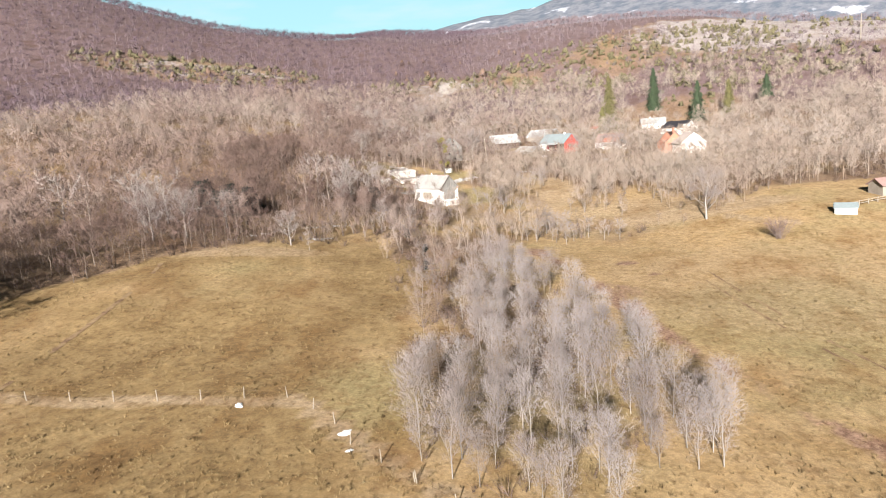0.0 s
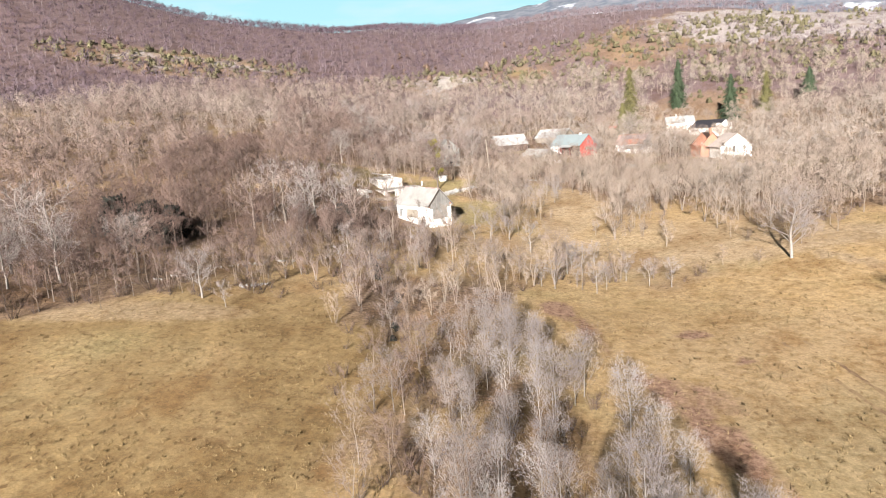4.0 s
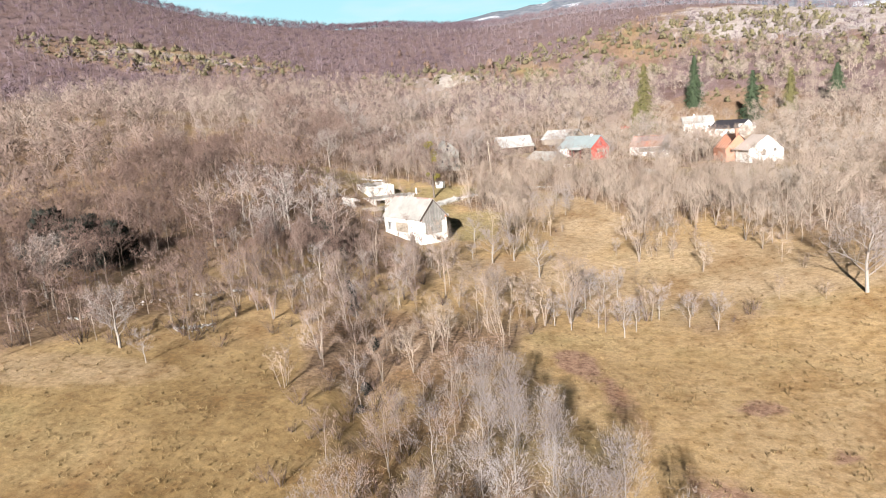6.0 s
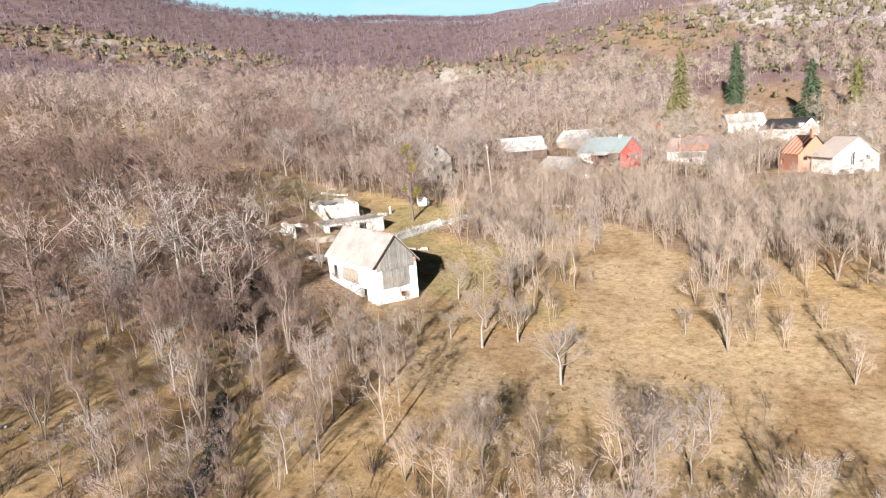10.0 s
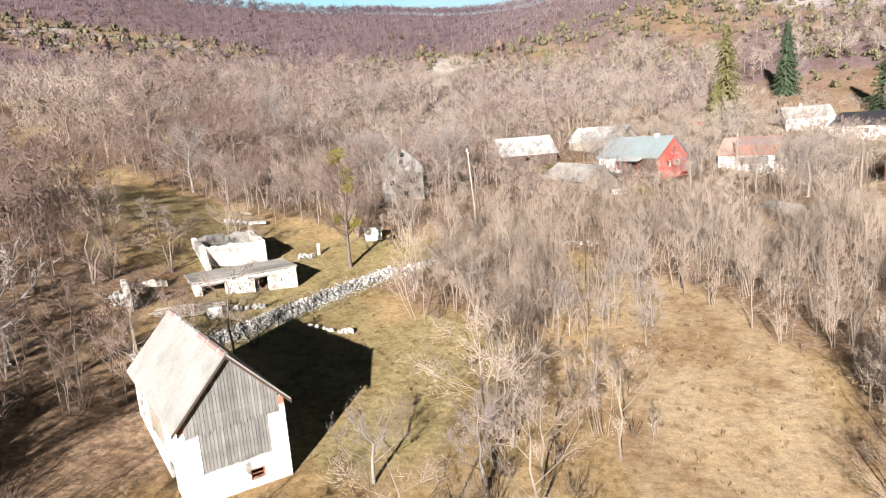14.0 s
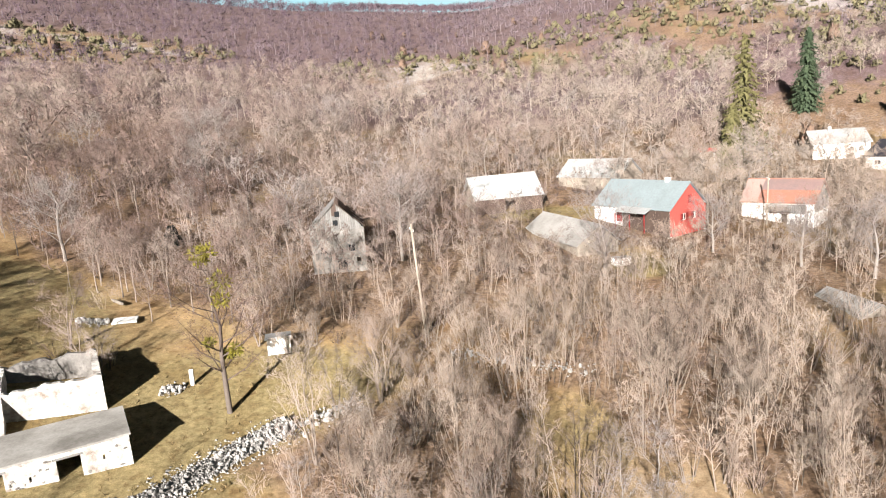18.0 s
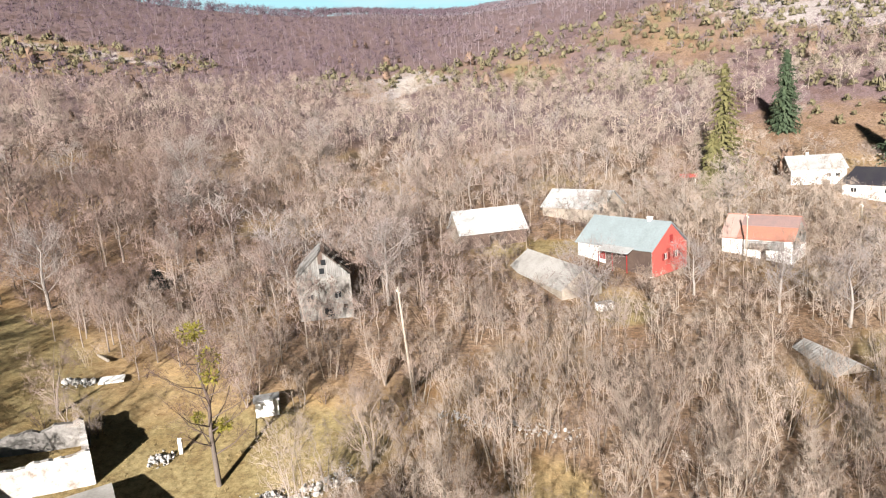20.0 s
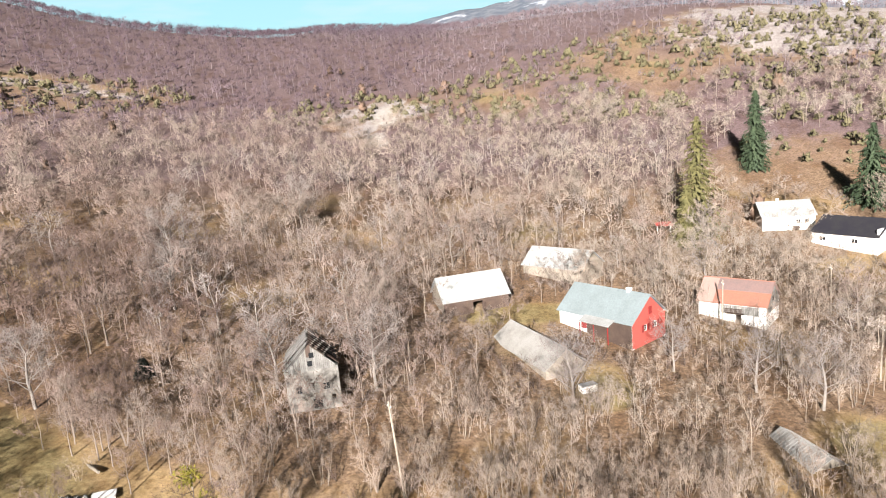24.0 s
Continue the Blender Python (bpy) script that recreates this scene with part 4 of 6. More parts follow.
    # The small white shed by the road.
    House("roadside_shed", "small white shed with low sheet roof beside field", (62.5, 137.5), (66.5, 136.0), -2.2, 0.6, -0.2, 1.8, 1.8, (BLUE_ROOF, BLUE_ROOF), {"all": WHITE_WALL}, category="shed", over=0.2, thick=0.25)
    tin = House("tin_shed", "shed with a corrugated grey sheet roof in brambles", (30.0, 252.0), (32.2, 244.5), 3.2, 6.0, 4.7, 2.3, 2.4, (GREY_ROOF, GREY_ROOF), {"all": PALE_WOOD}, category="shed", over=0.2, thick=0.25)
    full = tin.L + 0.4
    for k in range(18):
        x = -full / 2 + full * (k + 0.3) / 18
        for side, run, fall in ((1, 2.3, tin.sl), (-1, 2.4, tin.sr)):
            part("rib", prism([(0.0, tin.h + 0.005), (side * run, tin.h - fall * run + 0.005), (side * run, tin.h - fall * run + 0.045), (0.0, tin.h + 0.045)], 0, x, x + 0.14), GREY_ROOF, tin.ob)
    # A small canopy with a red roof, and a stone-edged yard.
    z = float(ground(36.5, 335.0))
    can = thing("garden_canopy", pose(36.5, 335.0, z, 0, 0, -8), "small white open shelter with a red roof", "shelter")
    for x in (-1.5, 1.4):
        for y in (-1.1, 1.0):
            part("post", box(x, x + 0.1, y, y + 0.1, -0.5, 2.1), WHITE_WALL, can)
    part("roof", prism([(-1.4, 2.1), (0.0, 2.75), (1.4, 2.1), (1.4, 2.0), (0.0, 2.62), (-1.4, 2.0)], 0, -1.9, 1.9), RED_PAINT, can)
    shed = thing("red_shed", pose(31.5, 337.5, float(ground(31.5, 337.5)), 0, 0, -10), "little shed with a faded red roof", "shed")
    part("body", box(-1.4, 1.4, -1.1, 1.1, -0.6, 1.7), PALE_WOOD, shed)
    part("roof", prism([(-1.3, 1.7), (0.0, 2.3), (1.3, 1.7), (1.3, 1.6), (-1.3, 1.6)], 0, -1.6, 1.6), FADED_ROOF, shed)
    z = float(ground(9.5, 262.5))
    tank = thing("water_tank", pose(9.5, 262.5, z, 0, 0, 25), "small white box tank among brambles", "tank")
    part("body", box(-1.1, 1.1, -0.6, 0.6, -0.4, 0.9), WHITE_WALL, tank)
    part("lid", box(-1.15, 1.15, -0.65, 0.65, 0.9, 0.98), WHITE_ROOF, tank)


hamlet()

# ---- trees ----
def tube(points, radii, sides):
    """A tapering tube along a line of points: vertices and triangles."""
    pts = np.asarray(points, float)
    out_v, out_t = [], []
    for k, (p, r) in enumerate(zip(pts, radii)):
        d = pts[min(k + 1, len(pts) - 1)] - pts[max(k - 1, 0)]
        d = d / (np.linalg.norm(d) + 1e-9)
        a = np.cross(d, (0.3, 1.0, 0.1))
        a /= np.linalg.norm(a) + 1e-9
        b = np.cross(d, a)
        for s in range(sides):
            w = 2 * math.pi * s / sides
            out_v.append(p + r * (math.cos(w) * a + math.sin(w) * b))
        if k:
            i0, i1 = (k - 1) * sides, k * sides
            for s in range(sides):
                t = (s + 1) % sides
                out_t += [(i0 + s, i0 + t, i1 + t), (i0 + s, i1 + t, i1 + s)]
    return out_v, out_t


def spike(p, q, r):
    """A twig: a slender three-sided point from p to q."""
    p, q = np.asarray(p, float), np.asarray(q, float)
    d = q - p
    a = np.cross(d, (0.31, 0.9, 0.2))
    a *= r / (np.linalg.norm(a) + 1e-9)
    b = np.cross(d, a)
    b *= r / (np.linalg.norm(b) + 1e-9)
    return [p + a, p - 0.5 * a + 0.87 * b, p - 0.5 * a - 0.87 * b, q], [(0, 1, 3), (1, 2, 3), (2, 0, 3)]


def blade(p, q, r):
    """The finest twig: one slim triangle."""
    p, q = np.asarray(p, float), np.asarray(q, float)
    d = q - p
    a = np.cross(d, (math.sin(40 * p[0]), math.cos(37 * p[1]), 0.4))
    a *= r / (np.linalg.norm(a) + 1e-9)
    return [p + a, p - a, q], [(0, 1, 2)]


class Grown:
    def __init__(self):
        self.v, self.t, self.w, self.cut = [], [], [], 0

    def add(self, geo, w0, w1=None):
        n = len(self.v)
        self.v += [np.asarray(p) for p in geo[0]]
        self.t += [(a + n, b + n, c + n) for a, b, c in geo[1]]
        self.w += list(np.linspace(w0, w0 if w1 is None else w1, len(geo[0])))

    def arrays(self):
        return np.array(self.v), np.array(self.t), np.array(self.w)


def grow(seed, height=8.0, trunk=0.13, fork=0.25, limbs=10, reach=0.32, rise=1.1, shoots=5, twigs=5, stems=1, fine=0.016, lean=0.03, sides=5, droop=0.15, spread=0.55, thin=False, haze=None):
    """A bare broadleaved tree: wood holds trunk and limbs, brush the shoots and twigs."""
    rng = np.random.default_rng(seed)
    wood, brush = Grown(), Grown()
    for st in range(stems):
        ang = rng.uniform(0, 2 * math.pi)
        out = 0.0 if stems == 1 else rng.uniform(0.08, 0.26)
        h = height * (1.0 if st == 0 else rng.uniform(0.65, 0.95))
        line = [np.array([0.0, 0.0, -0.4])]
        n = 5
        for k in range(1, n + 1):
            f = k / n
            line.append(np.array([math.cos(ang) * out * h * f, math.sin(ang) * out * h * f, h * f * 0.9]) + np.append(rng.normal(0, lean * h * f, 2), 0))
        rad = [trunk * (1 - 0.93 * (k / n)) ** 0.9 + 0.008 for k in range(n + 1)]
        wood.add(tube(line, rad, sides), 0.0, 0.5)
        nl = limbs if stems == 1 else max(4, limbs // stems + 2)
        for j in range(nl):
            f = fork + (0.97 - fork) * (j + rng.uniform(0, 0.9)) / nl
            k = min(int(f * n), n - 1)
            p = line[k] + (line[k + 1] - line[k]) * (f * n - k)
            az = j * 2.4 + rng.uniform(-0.5, 0.5)
            ln = height * reach * (1.12 - 0.75 * abs(f - 0.45)) * rng.uniform(0.75, 1.2) * (1.0 if f < 0.75 else 0.7)
            d = np.array([math.cos(az), math.sin(az), rise * rng.uniform(0.55, 1.25)])
            d /= np.linalg.norm(d)
            mid = p + d * ln * 0.5
            d2 = d + np.array([0, 0, 0.35]) + rng.normal(0, 0.16, 3)
            d2 /= np.linalg.norm(d2)
            end = mid + d2 * ln * 0.55
            r = max(0.012, trunk * 0.40 * (1 - 0.6 * f))
            wood.add(spike(p, mid + (end - mid) * 0.6, r * 0.8) if thin and sides < 4 else tube([p, mid, end], [r, r * 0.6, 0.008], 3), 0.3, 0.8)
            for s in range(shoots):
                g = rng.uniform(0.2, 1.0)
                q = p + (mid - p) * (g / 0.5) if g < 0.5 else mid + (end - mid) * ((g - 0.5) / 0.5)
                e = (d if g < 0.5 else d2) * 0.75 + rng.normal(0, spread, 3) + np.array([0, 0, 0.3])
                e /= np.linalg.norm(e)
                sl = ln * rng.uniform(0.3, 0.6) * (1.15 - 0.45 * g)
                tip = q + e * sl
                brush.add((blade if thin else spike)(q, tip, fine * 1.25), 0.7)
                for _ in range(twigs):
                    u = q + (tip - q) * rng.uniform(0.15, 1.0)
                    x = e * 0.8 + rng.normal(0, spread * 1.15, 3) + np.array([0, 0, droop])
                    x /= np.linalg.norm(x)
                    if haze:
                        u = u + rng.normal(0, 0.55 * haze, 3)
                    brush.add(blade(u, u + x * (haze * rng.uniform(0.55, 1.4) if haze else sl * rng.uniform(0.32, 0.8)), fine), 1.0)
    return wood.arrays(), brush.arrays()


def thicket_bush(seed, height=2.4, canes=16, twigs=5, fine=0.014):
    """A bush of many stems from the ground."""
    rng = np.random.default_rng(seed)
    g = Grown()
    for _ in range(canes):
        az, out = rng.uniform(0, 6.28), rng.uniform(0.1, 0.75)
        base = np.array([math.cos(az) * 0.35, math.sin(az) * 0.35, -0.1]) * rng.uniform(0, 1.6)
        d = np.array([math.cos(az) * out, math.sin(az) * out, 1.0])
        tip = base + d * height * rng.uniform(0.6, 1.0)
        g.add(spike(base, tip, fine * 2.0), 0.6)
        for _ in range(twigs):
            u = base + (tip - base) * rng.uniform(0.3, 0.95)
            x = d + rng.normal(0, 0.6, 3)
            x /= np.linalg.norm(x)
            g.add(blade(u, u + x * height * rng.uniform(0.15, 0.4), fine), 1.0)
    return g.arrays()


def coppice(seed, height=8.4, stems=5, shoots=7, twigs=18, fine=0.014):
    """A clump of slender pale stems that part near the ground, each with a feathery upright top."""
    rng = np.random.default_rng(seed)
    g = Grown()
    for _ in range(stems):
        az, out = rng.uniform(0, 6.28), rng.uniform(0.03, 0.34)
        base = np.array([math.cos(az), math.sin(az), 0.0]) * rng.uniform(0, 1.3) + (0, 0, -0.2)
        ln = height * rng.uniform(0.55, 1.0)
        side = np.array([math.cos(az) * out, math.sin(az) * out, 0.0])
        at = lambda f: base + side * ln * f * (1.25 - 0.4 * f) + np.array([0, 0, ln * f])
        g.add(tube([at(0.0), at(0.35), at(0.7), at(1.0)], [rng.uniform(0.04, 0.065), 0.032, 0.02, 0.006], 3), 0.0, 0.3)
        for j in range(shoots):
            f = 0.22 + 0.72 * (j + rng.uniform(0, 1)) / shoots
            q = at(f)
            a2 = j * 2.4 + rng.uniform(-0.6, 0.6)
            e = np.array([math.cos(a2) * 0.6, math.sin(a2) * 0.6, rng.uniform(0.55, 1.1)])
            e /= np.linalg.norm(e)
            sl = ln * rng.uniform(0.2, 0.38) * (1.2 - 0.6 * f)
            end = q + e * sl + np.array([0, 0, 0.12 * sl])
            g.add(blade(q, end, fine * 1.4), 0.55)
            for _ in range(twigs):
                u = q + (end - q) * rng.uniform(0.15, 1.0)
                x = e + rng.normal(0, 0.5, 3)
                x /= np.linalg.norm(x)
                g.add(blade(u + rng.normal(0, 0.14, 3), u + x * sl * rng.uniform(0.25, 0.6), fine), 1.0)
    return g.arrays()


def far_crown(seed, height=8.0, sprays=28):
    """A far tree: a thin trunk and a round, open crown of small sprays."""
    rng = np.random.default_rng(seed)
    g = Grown()
    g.add(blade((0, 0, -0.5), (rng.normal(0, 0.2), rng.normal(0, 0.2), height * 0.9), 0.16), 0.2)
    for _ in range(sprays):
        d = rng.normal(0, 1, 3)
        d /= np.linalg.norm(d)
        d[2] = abs(d[2]) * 1.1 - 0.35
        r = rng.uniform(0.35, 1.0)
        p = np.array([0, 0, height * 0.52]) + d * np.array([height * 0.34, height * 0.34, height * 0.42]) * r
        e = d * 0.8 + rng.normal(0, 0.45, 3) + np.array([0, 0, 0.55])
        g.add(blade(p, p + e / np.linalg.norm(e) * height * rng.uniform(0.12, 0.24), rng.uniform(0.16, 0.26)), 1.0)
    return g.arrays()


def soften(me, normals):
    me.polygons.foreach_set("use_smooth", np.ones(len(me.polygons), bool))
    me.normals_split_custom_set_from_vertices(normals / np.linalg.norm(normals, axis=1, keepdims=True))


def scatter(name, kinds, places, mat, label, category, rng, size=(0.8, 1.25), tones=(0.08, 0.86), middle=0.5, facing=0.6):
    """Woods that nobody could count: one object, from a few kinds of tree set down at many places (x, y, scale)."""
    vs, ts, ws, tints, normals, n = [], [], [], [], [], 0
    places = np.asarray(places, float)
    which = rng.integers(0, len(kinds), len(places))
    for k, (v, t, w) in enumerate(kinds):
        p = places[which == k]
        if not len(p):
            continue
        a = rng.uniform(0, 2 * math.pi, len(p))
        s = p[:, 2] * rng.uniform(size[0], size[1], len(p))
        wide = s * rng.uniform(0.85, 1.2, len(p))
        c, sn = np.cos(a) * wide, np.sin(a) * wide
        x = v[None, :, 0] * c[:, None] - v[None, :, 1] * sn[:, None] + p[:, 0:1]
        y = v[None, :, 0] * sn[:, None] + v[None, :, 1] * c[:, None] + p[:, 1:2]
        z = v[None, :, 2] * s[:, None] + ground(p[:, 0], p[:, 1])[:, None]
        vs.append(np.stack([x, y, z], -1).reshape(-1, 3))
        # Twigs are round: a crown is shaded as a whole, from its heart outwards.
        top = v[:, 2].max()
        heart = np.stack([x - p[:, 0:1], y - p[:, 1:2], (v[None, :, 2] - middle * top) * s[:, None] * 0.8], -1).reshape(-1, 3)
        normals.append(heart / (np.linalg.norm(heart, axis=1, keepdims=True) + 0.3) + (0.0, -facing, 1.1 * facing) + np.tile(rng.normal(0, 0.2, (len(v), 3)), (len(p), 1)))
        ts.append((t[None] + (np.arange(len(p)) * len(v))[:, None, None]).reshape(-1, 3) + n)
        ws.append(np.tile(w, len(p)))
        # Western woods and the barn's west side: red-brown brush, shade added through tint.
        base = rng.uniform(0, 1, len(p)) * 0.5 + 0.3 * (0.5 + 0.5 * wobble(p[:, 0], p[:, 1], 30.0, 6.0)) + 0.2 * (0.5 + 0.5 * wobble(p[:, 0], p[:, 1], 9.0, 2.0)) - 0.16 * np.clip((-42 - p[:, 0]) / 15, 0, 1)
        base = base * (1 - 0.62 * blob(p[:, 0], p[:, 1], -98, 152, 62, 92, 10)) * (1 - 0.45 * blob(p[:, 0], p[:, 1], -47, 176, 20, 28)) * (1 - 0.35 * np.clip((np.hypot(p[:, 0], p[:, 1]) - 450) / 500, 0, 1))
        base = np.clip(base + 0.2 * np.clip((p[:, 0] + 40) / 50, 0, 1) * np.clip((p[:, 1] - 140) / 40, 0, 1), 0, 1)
        # Distance haze put into the tint: far trees pale from left to right.
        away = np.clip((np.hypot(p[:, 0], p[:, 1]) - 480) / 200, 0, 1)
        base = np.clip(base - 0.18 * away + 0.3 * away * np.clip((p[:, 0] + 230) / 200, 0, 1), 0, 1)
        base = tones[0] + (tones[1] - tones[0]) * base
        tints.append(np.repeat(base, len(v)))
        n += len(p) * len(v)
    vs, ts = np.concatenate(vs), np.concatenate(ts)
    side = np.cross(vs[ts[:, 1]] - vs[ts[:, 0]], vs[ts[:, 2]] - vs[ts[:, 0]]) @ np.array([-0.1, -0.85, 0.5])
    ts[side < 0] = ts[side < 0][:, ::-1]
    ob = new(name, tri_mesh(name, vs, ts, mat, twig=np.concatenate(ws), tint=np.concatenate(tints)))
    soften(ob.data, np.concatenate(normals))
    return tagged(ob, label, category, kind="stuff")


def both(pair):
    (v, t, w), (v2, t2, w2) = pair
    return np.concatenate([v, v2]), np.concatenate([t, t2 + len(v)]), np.concatenate([w, w2])


def tree_thing(name, pair, mat, m, label, group, category="tree", tone=0.5):
    """A tree of its own, with trunk and crown."""
    ob = thing(name, m, label, category, group)
    for nm, (v, t, w) in (("trunk", pair[0]), ("crown", pair[1])):
        part(nm, tri_mesh(nm, v, t, mat, twig=w, tint=np.full(len(v), tone)), mat, ob)
    return ob


def stand(x, y, turn=0.0, scale=1.0, lean=0.0):
    return pose(x, y, float(ground(x, y)), lean, 0, turn) @ Matrix.Scale(scale, 4)


def inside(x, y, poly):
    c = False
    for (ax, ay), (bx, by) in zip(poly, poly[1:] + poly[:1]):
        if (ay > y) != (by > y) and x < (bx - ax) * (y - ay) / (by - ay) + ax:
            c = not c
    return c


def plantation():
    """Slender grey trees in loose rows, with thinner brown ones along the western side."""
    rng = random.Random(11)
    poly = [(-9, 47), (-4, 41), (4, 38), (11, 41.5), (18, 49), (13.5, 78), (6, 98), (-3, 119), (-21, 117), (-17, 88)]
    greys = [tree_thing("plantation_tree", grow(100 + k, 7.4, 0.06, 0.13, 16, 0.40, 1.6, 7, 16, fine=0.0118, spread=0.38, lean=0.02, haze=0.6), BARK_GREY, stand(-2 + 3 * k, 55 + 8 * k, 0, 0.9), "slender bare grey tree in a young plantation", "plantation trees", tone=(0.15, 0.5, 0.7, 0.3)[k]) for k in range(4)]
    browns = [tree_thing("young_tree", grow(120 + k, 6.6, 0.05, 0.16, 12, 0.46, 1.2, 6, 14, fine=0.0115, spread=0.5, lean=0.03, haze=0.4), (BARK_BROWN, BARK_GREY, BARK_BROWN)[k], stand(-14 + k, 84 + 9 * k, 0, 0.9), "thin brown leafless tree at the plantation's edge", "young brown trees", tone=(0.55, 0.3, 0.36)[k]) for k in range(3)]
    n = 0
    y = 40.0
    while y < 119:
        x = -24.0
        while x < 20:
            px, py = x + rng.uniform(-0.9, 0.9), y + rng.uniform(-0.9, 0.9)
            if inside(px, py, poly):
                west = px < -9.5 + 0.06 * (py - 60) + rng.uniform(-2.5, 2.5)
                if rng.random() < (0.42 if west else 0.74 if py < 100 else 0.5):
                    kinds = browns if west and py > 62 else greys
                    copy_thing(kinds[n % len(kinds)], stand(px, py, rng.uniform(0, 360), rng.uniform(0.62, 1.02), rng.uniform(-3, 3)))
                    n += 1
            x += 3.1
        y += 3.3


plantation()


def cover(x, y):
    """How dense the near woods stand."""
    d = wooded(x, y)
    sparse = np.clip(1.0 - 0.08 * blob(x, y, -39, 140, 24, 24, -20) - 0.25 * blob(x, y, 18, 163, 36, 26) * (0.75 + 0.5 * wobble(x, y, 9, 3)) - 0.92 * blob(x, y, 3, 160, 14, 14) - 0.8 * blob(x, y, 11, 192, 6, 24, -8) - 0.85 * blob(x, y, -6, 170, 9, 9) - 0.68 * blob(x, y, 27, 156, 17, 20) - 0.35 * blob(x, y, -15, 130, 14, 20), 0.06, 1)
    sparse = np.maximum(sparse, blob(x, y, -46, 176, 16, 14))
    gully = along(x, y, ((-15.0, 104.0), (-17.3, 115.0), (-20.0, 130.0), (-25.0, 141.0), (-28.0, 150.0), (-32.0, 165.0), (-36.0, 178.0)), 2.4)
    sparse = np.maximum(sparse, gully)
    return d * sparse


def woods():
    rng = np.random.default_rng(5)
    full = [both(grow(200 + k, 7.6, 0.075, 0.16, 9, 0.46, (0.75, 1.2, 1.7)[k % 3], 6, 22, stems=1 + (k % 4) // 2 * 2, haze=0.34, fine=0.0135, sides=4, spread=0.5, thin=True)) for k in range(8)]
    light = [both(grow(220 + k, 7.6, 0.075, 0.16, 8, 0.52, (0.7, 1.0, 1.4)[k % 3], 4, 17, stems=1, haze=0.42, fine=0.032, sides=3, spread=0.55, thin=True)) for k in range(8)]
    brush = [coppice(240 + k) for k in range(7)]
    bushes = [thicket_bush(250 + k, 2.6, 13, 6, 0.016) for k in range(5)]
    gx, gy = np.meshgrid(np.arange(-96, 90, 3.15), np.arange(38, 335, 3.15))
    px, py = gx.ravel() + rng.uniform(-1.8, 1.8, gx.size), gy.ravel() + rng.uniform(-1.8, 1.8, gx.size)
    keep = (np.abs(px + 5) < 88) & (py < 322) & (rng.random(gx.size) < cover(px, py) * (0.85 + 0.25 * wobble(px, py, 17, 7)))
    keep &= ~taken(px, py)
    keep &= (py < 250) | (rng.random(gx.size) < 0.9)
    tall = np.clip(0.82 + 0.22 * wobble(px, py, 21, 9) + rng.uniform(-0.35, 0.33, gx.size), 0.4, 1.35) * np.clip(0.78 + (py - 150) / 120, 0.78, 1.0) * (1 - 0.3 * blob(px, py, 10, 262, 34, 22))
    tall = tall * np.where((rng.random(gx.size) < 0.1) & (py > 240), 1.35, 1.0)
    close = (np.abs(px) < 48) & (py < 248)
    pts = np.stack([px, py, tall], 1)
    upright = close & (rng.random(gx.size) < np.clip(0.15 + 0.75 * blob(px, py, 14, 232, 42, 36) + 0.4 * blob(px, py, 24, 190, 18, 30), 0, 0.85))
    gx2, gy2 = np.meshgrid(np.arange(-14, 46, 2.5), np.arange(196, 264, 2.5))
    cx, cy = gx2.ravel() + rng.uniform(-1.2, 1.2, gx2.size), gy2.ravel() + rng.uniform(-1.2, 1.2, gx2.size)
    ok = (rng.random(gx2.size) < cover(cx, cy) * blob(cx, cy, 16, 232, 34, 34) * 0.6) & ~taken(cx, cy)
    more = np.stack([cx, cy, np.clip(0.72 + 0.25 * wobble(cx, cy, 14, 4) + rng.uniform(-0.2, 0.2, gx2.size), 0.35, 1.1)], 1)[ok]
    scatter("coppice", brush, np.concatenate([pts[keep & upright], more]), BARK_TAN, "upright many-stemmed tan coppice, leafless", "woodland", rng, (0.7, 1.1), tones=(0.0, 0.9))
    close_by = close & ~upright
    east = px > -20 + 6 * wobble(px, py, 19, 5)
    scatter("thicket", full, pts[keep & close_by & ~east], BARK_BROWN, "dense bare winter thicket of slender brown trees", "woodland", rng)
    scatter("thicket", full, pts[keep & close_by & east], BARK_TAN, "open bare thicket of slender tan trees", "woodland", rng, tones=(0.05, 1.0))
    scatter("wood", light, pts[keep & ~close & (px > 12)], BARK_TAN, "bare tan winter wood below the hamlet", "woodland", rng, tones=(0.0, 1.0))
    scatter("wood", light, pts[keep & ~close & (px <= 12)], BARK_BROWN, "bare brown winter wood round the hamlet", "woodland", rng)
    gx, gy = np.meshgrid(np.arange(-100, 100, 2.3), np.arange(60, 320, 2.3))
    px, py = gx.ravel() + rng.uniform(-1.1, 1.1, gx.size), gy.ravel() + rng.uniform(-1.1, 1.1, gx.size)
    keep = (rng.random(gx.size) < np.maximum(cover(px, py) * (0.30 + 0.3 * wobble(px, py, 11, 2)), 0.6 * wooded(px, py) * along(px, py, ((-78, 68), (-72, 92), (-66, 99), (-62, 110), (-52, 120), (-40, 125)), 4.0))) & ~taken(px, py)
    low = np.stack([px, py, rng.uniform(0.4, 1.0, gx.size)], 1)[keep]
    # Brambles close round the houses of the hamlet.
    for (ax, ay), (bx, by), n in (((6.0, 276.0), (17.5, 271.0), 20), ((-14.0, 286.0), (-3.0, 289.5), 16), ((30.0, 287.0), (40.0, 281.0), 18), ((2.0, 305.0), (12.0, 299.0), 18), ((-4.0, 274.0), (3.0, 262.0), 18), ((52.0, 250.0), (66.0, 248.0), 20), ((-31.0, 252.0), (-22.0, 252.0), 14)):
        f = rng.uniform(0, 1, n)
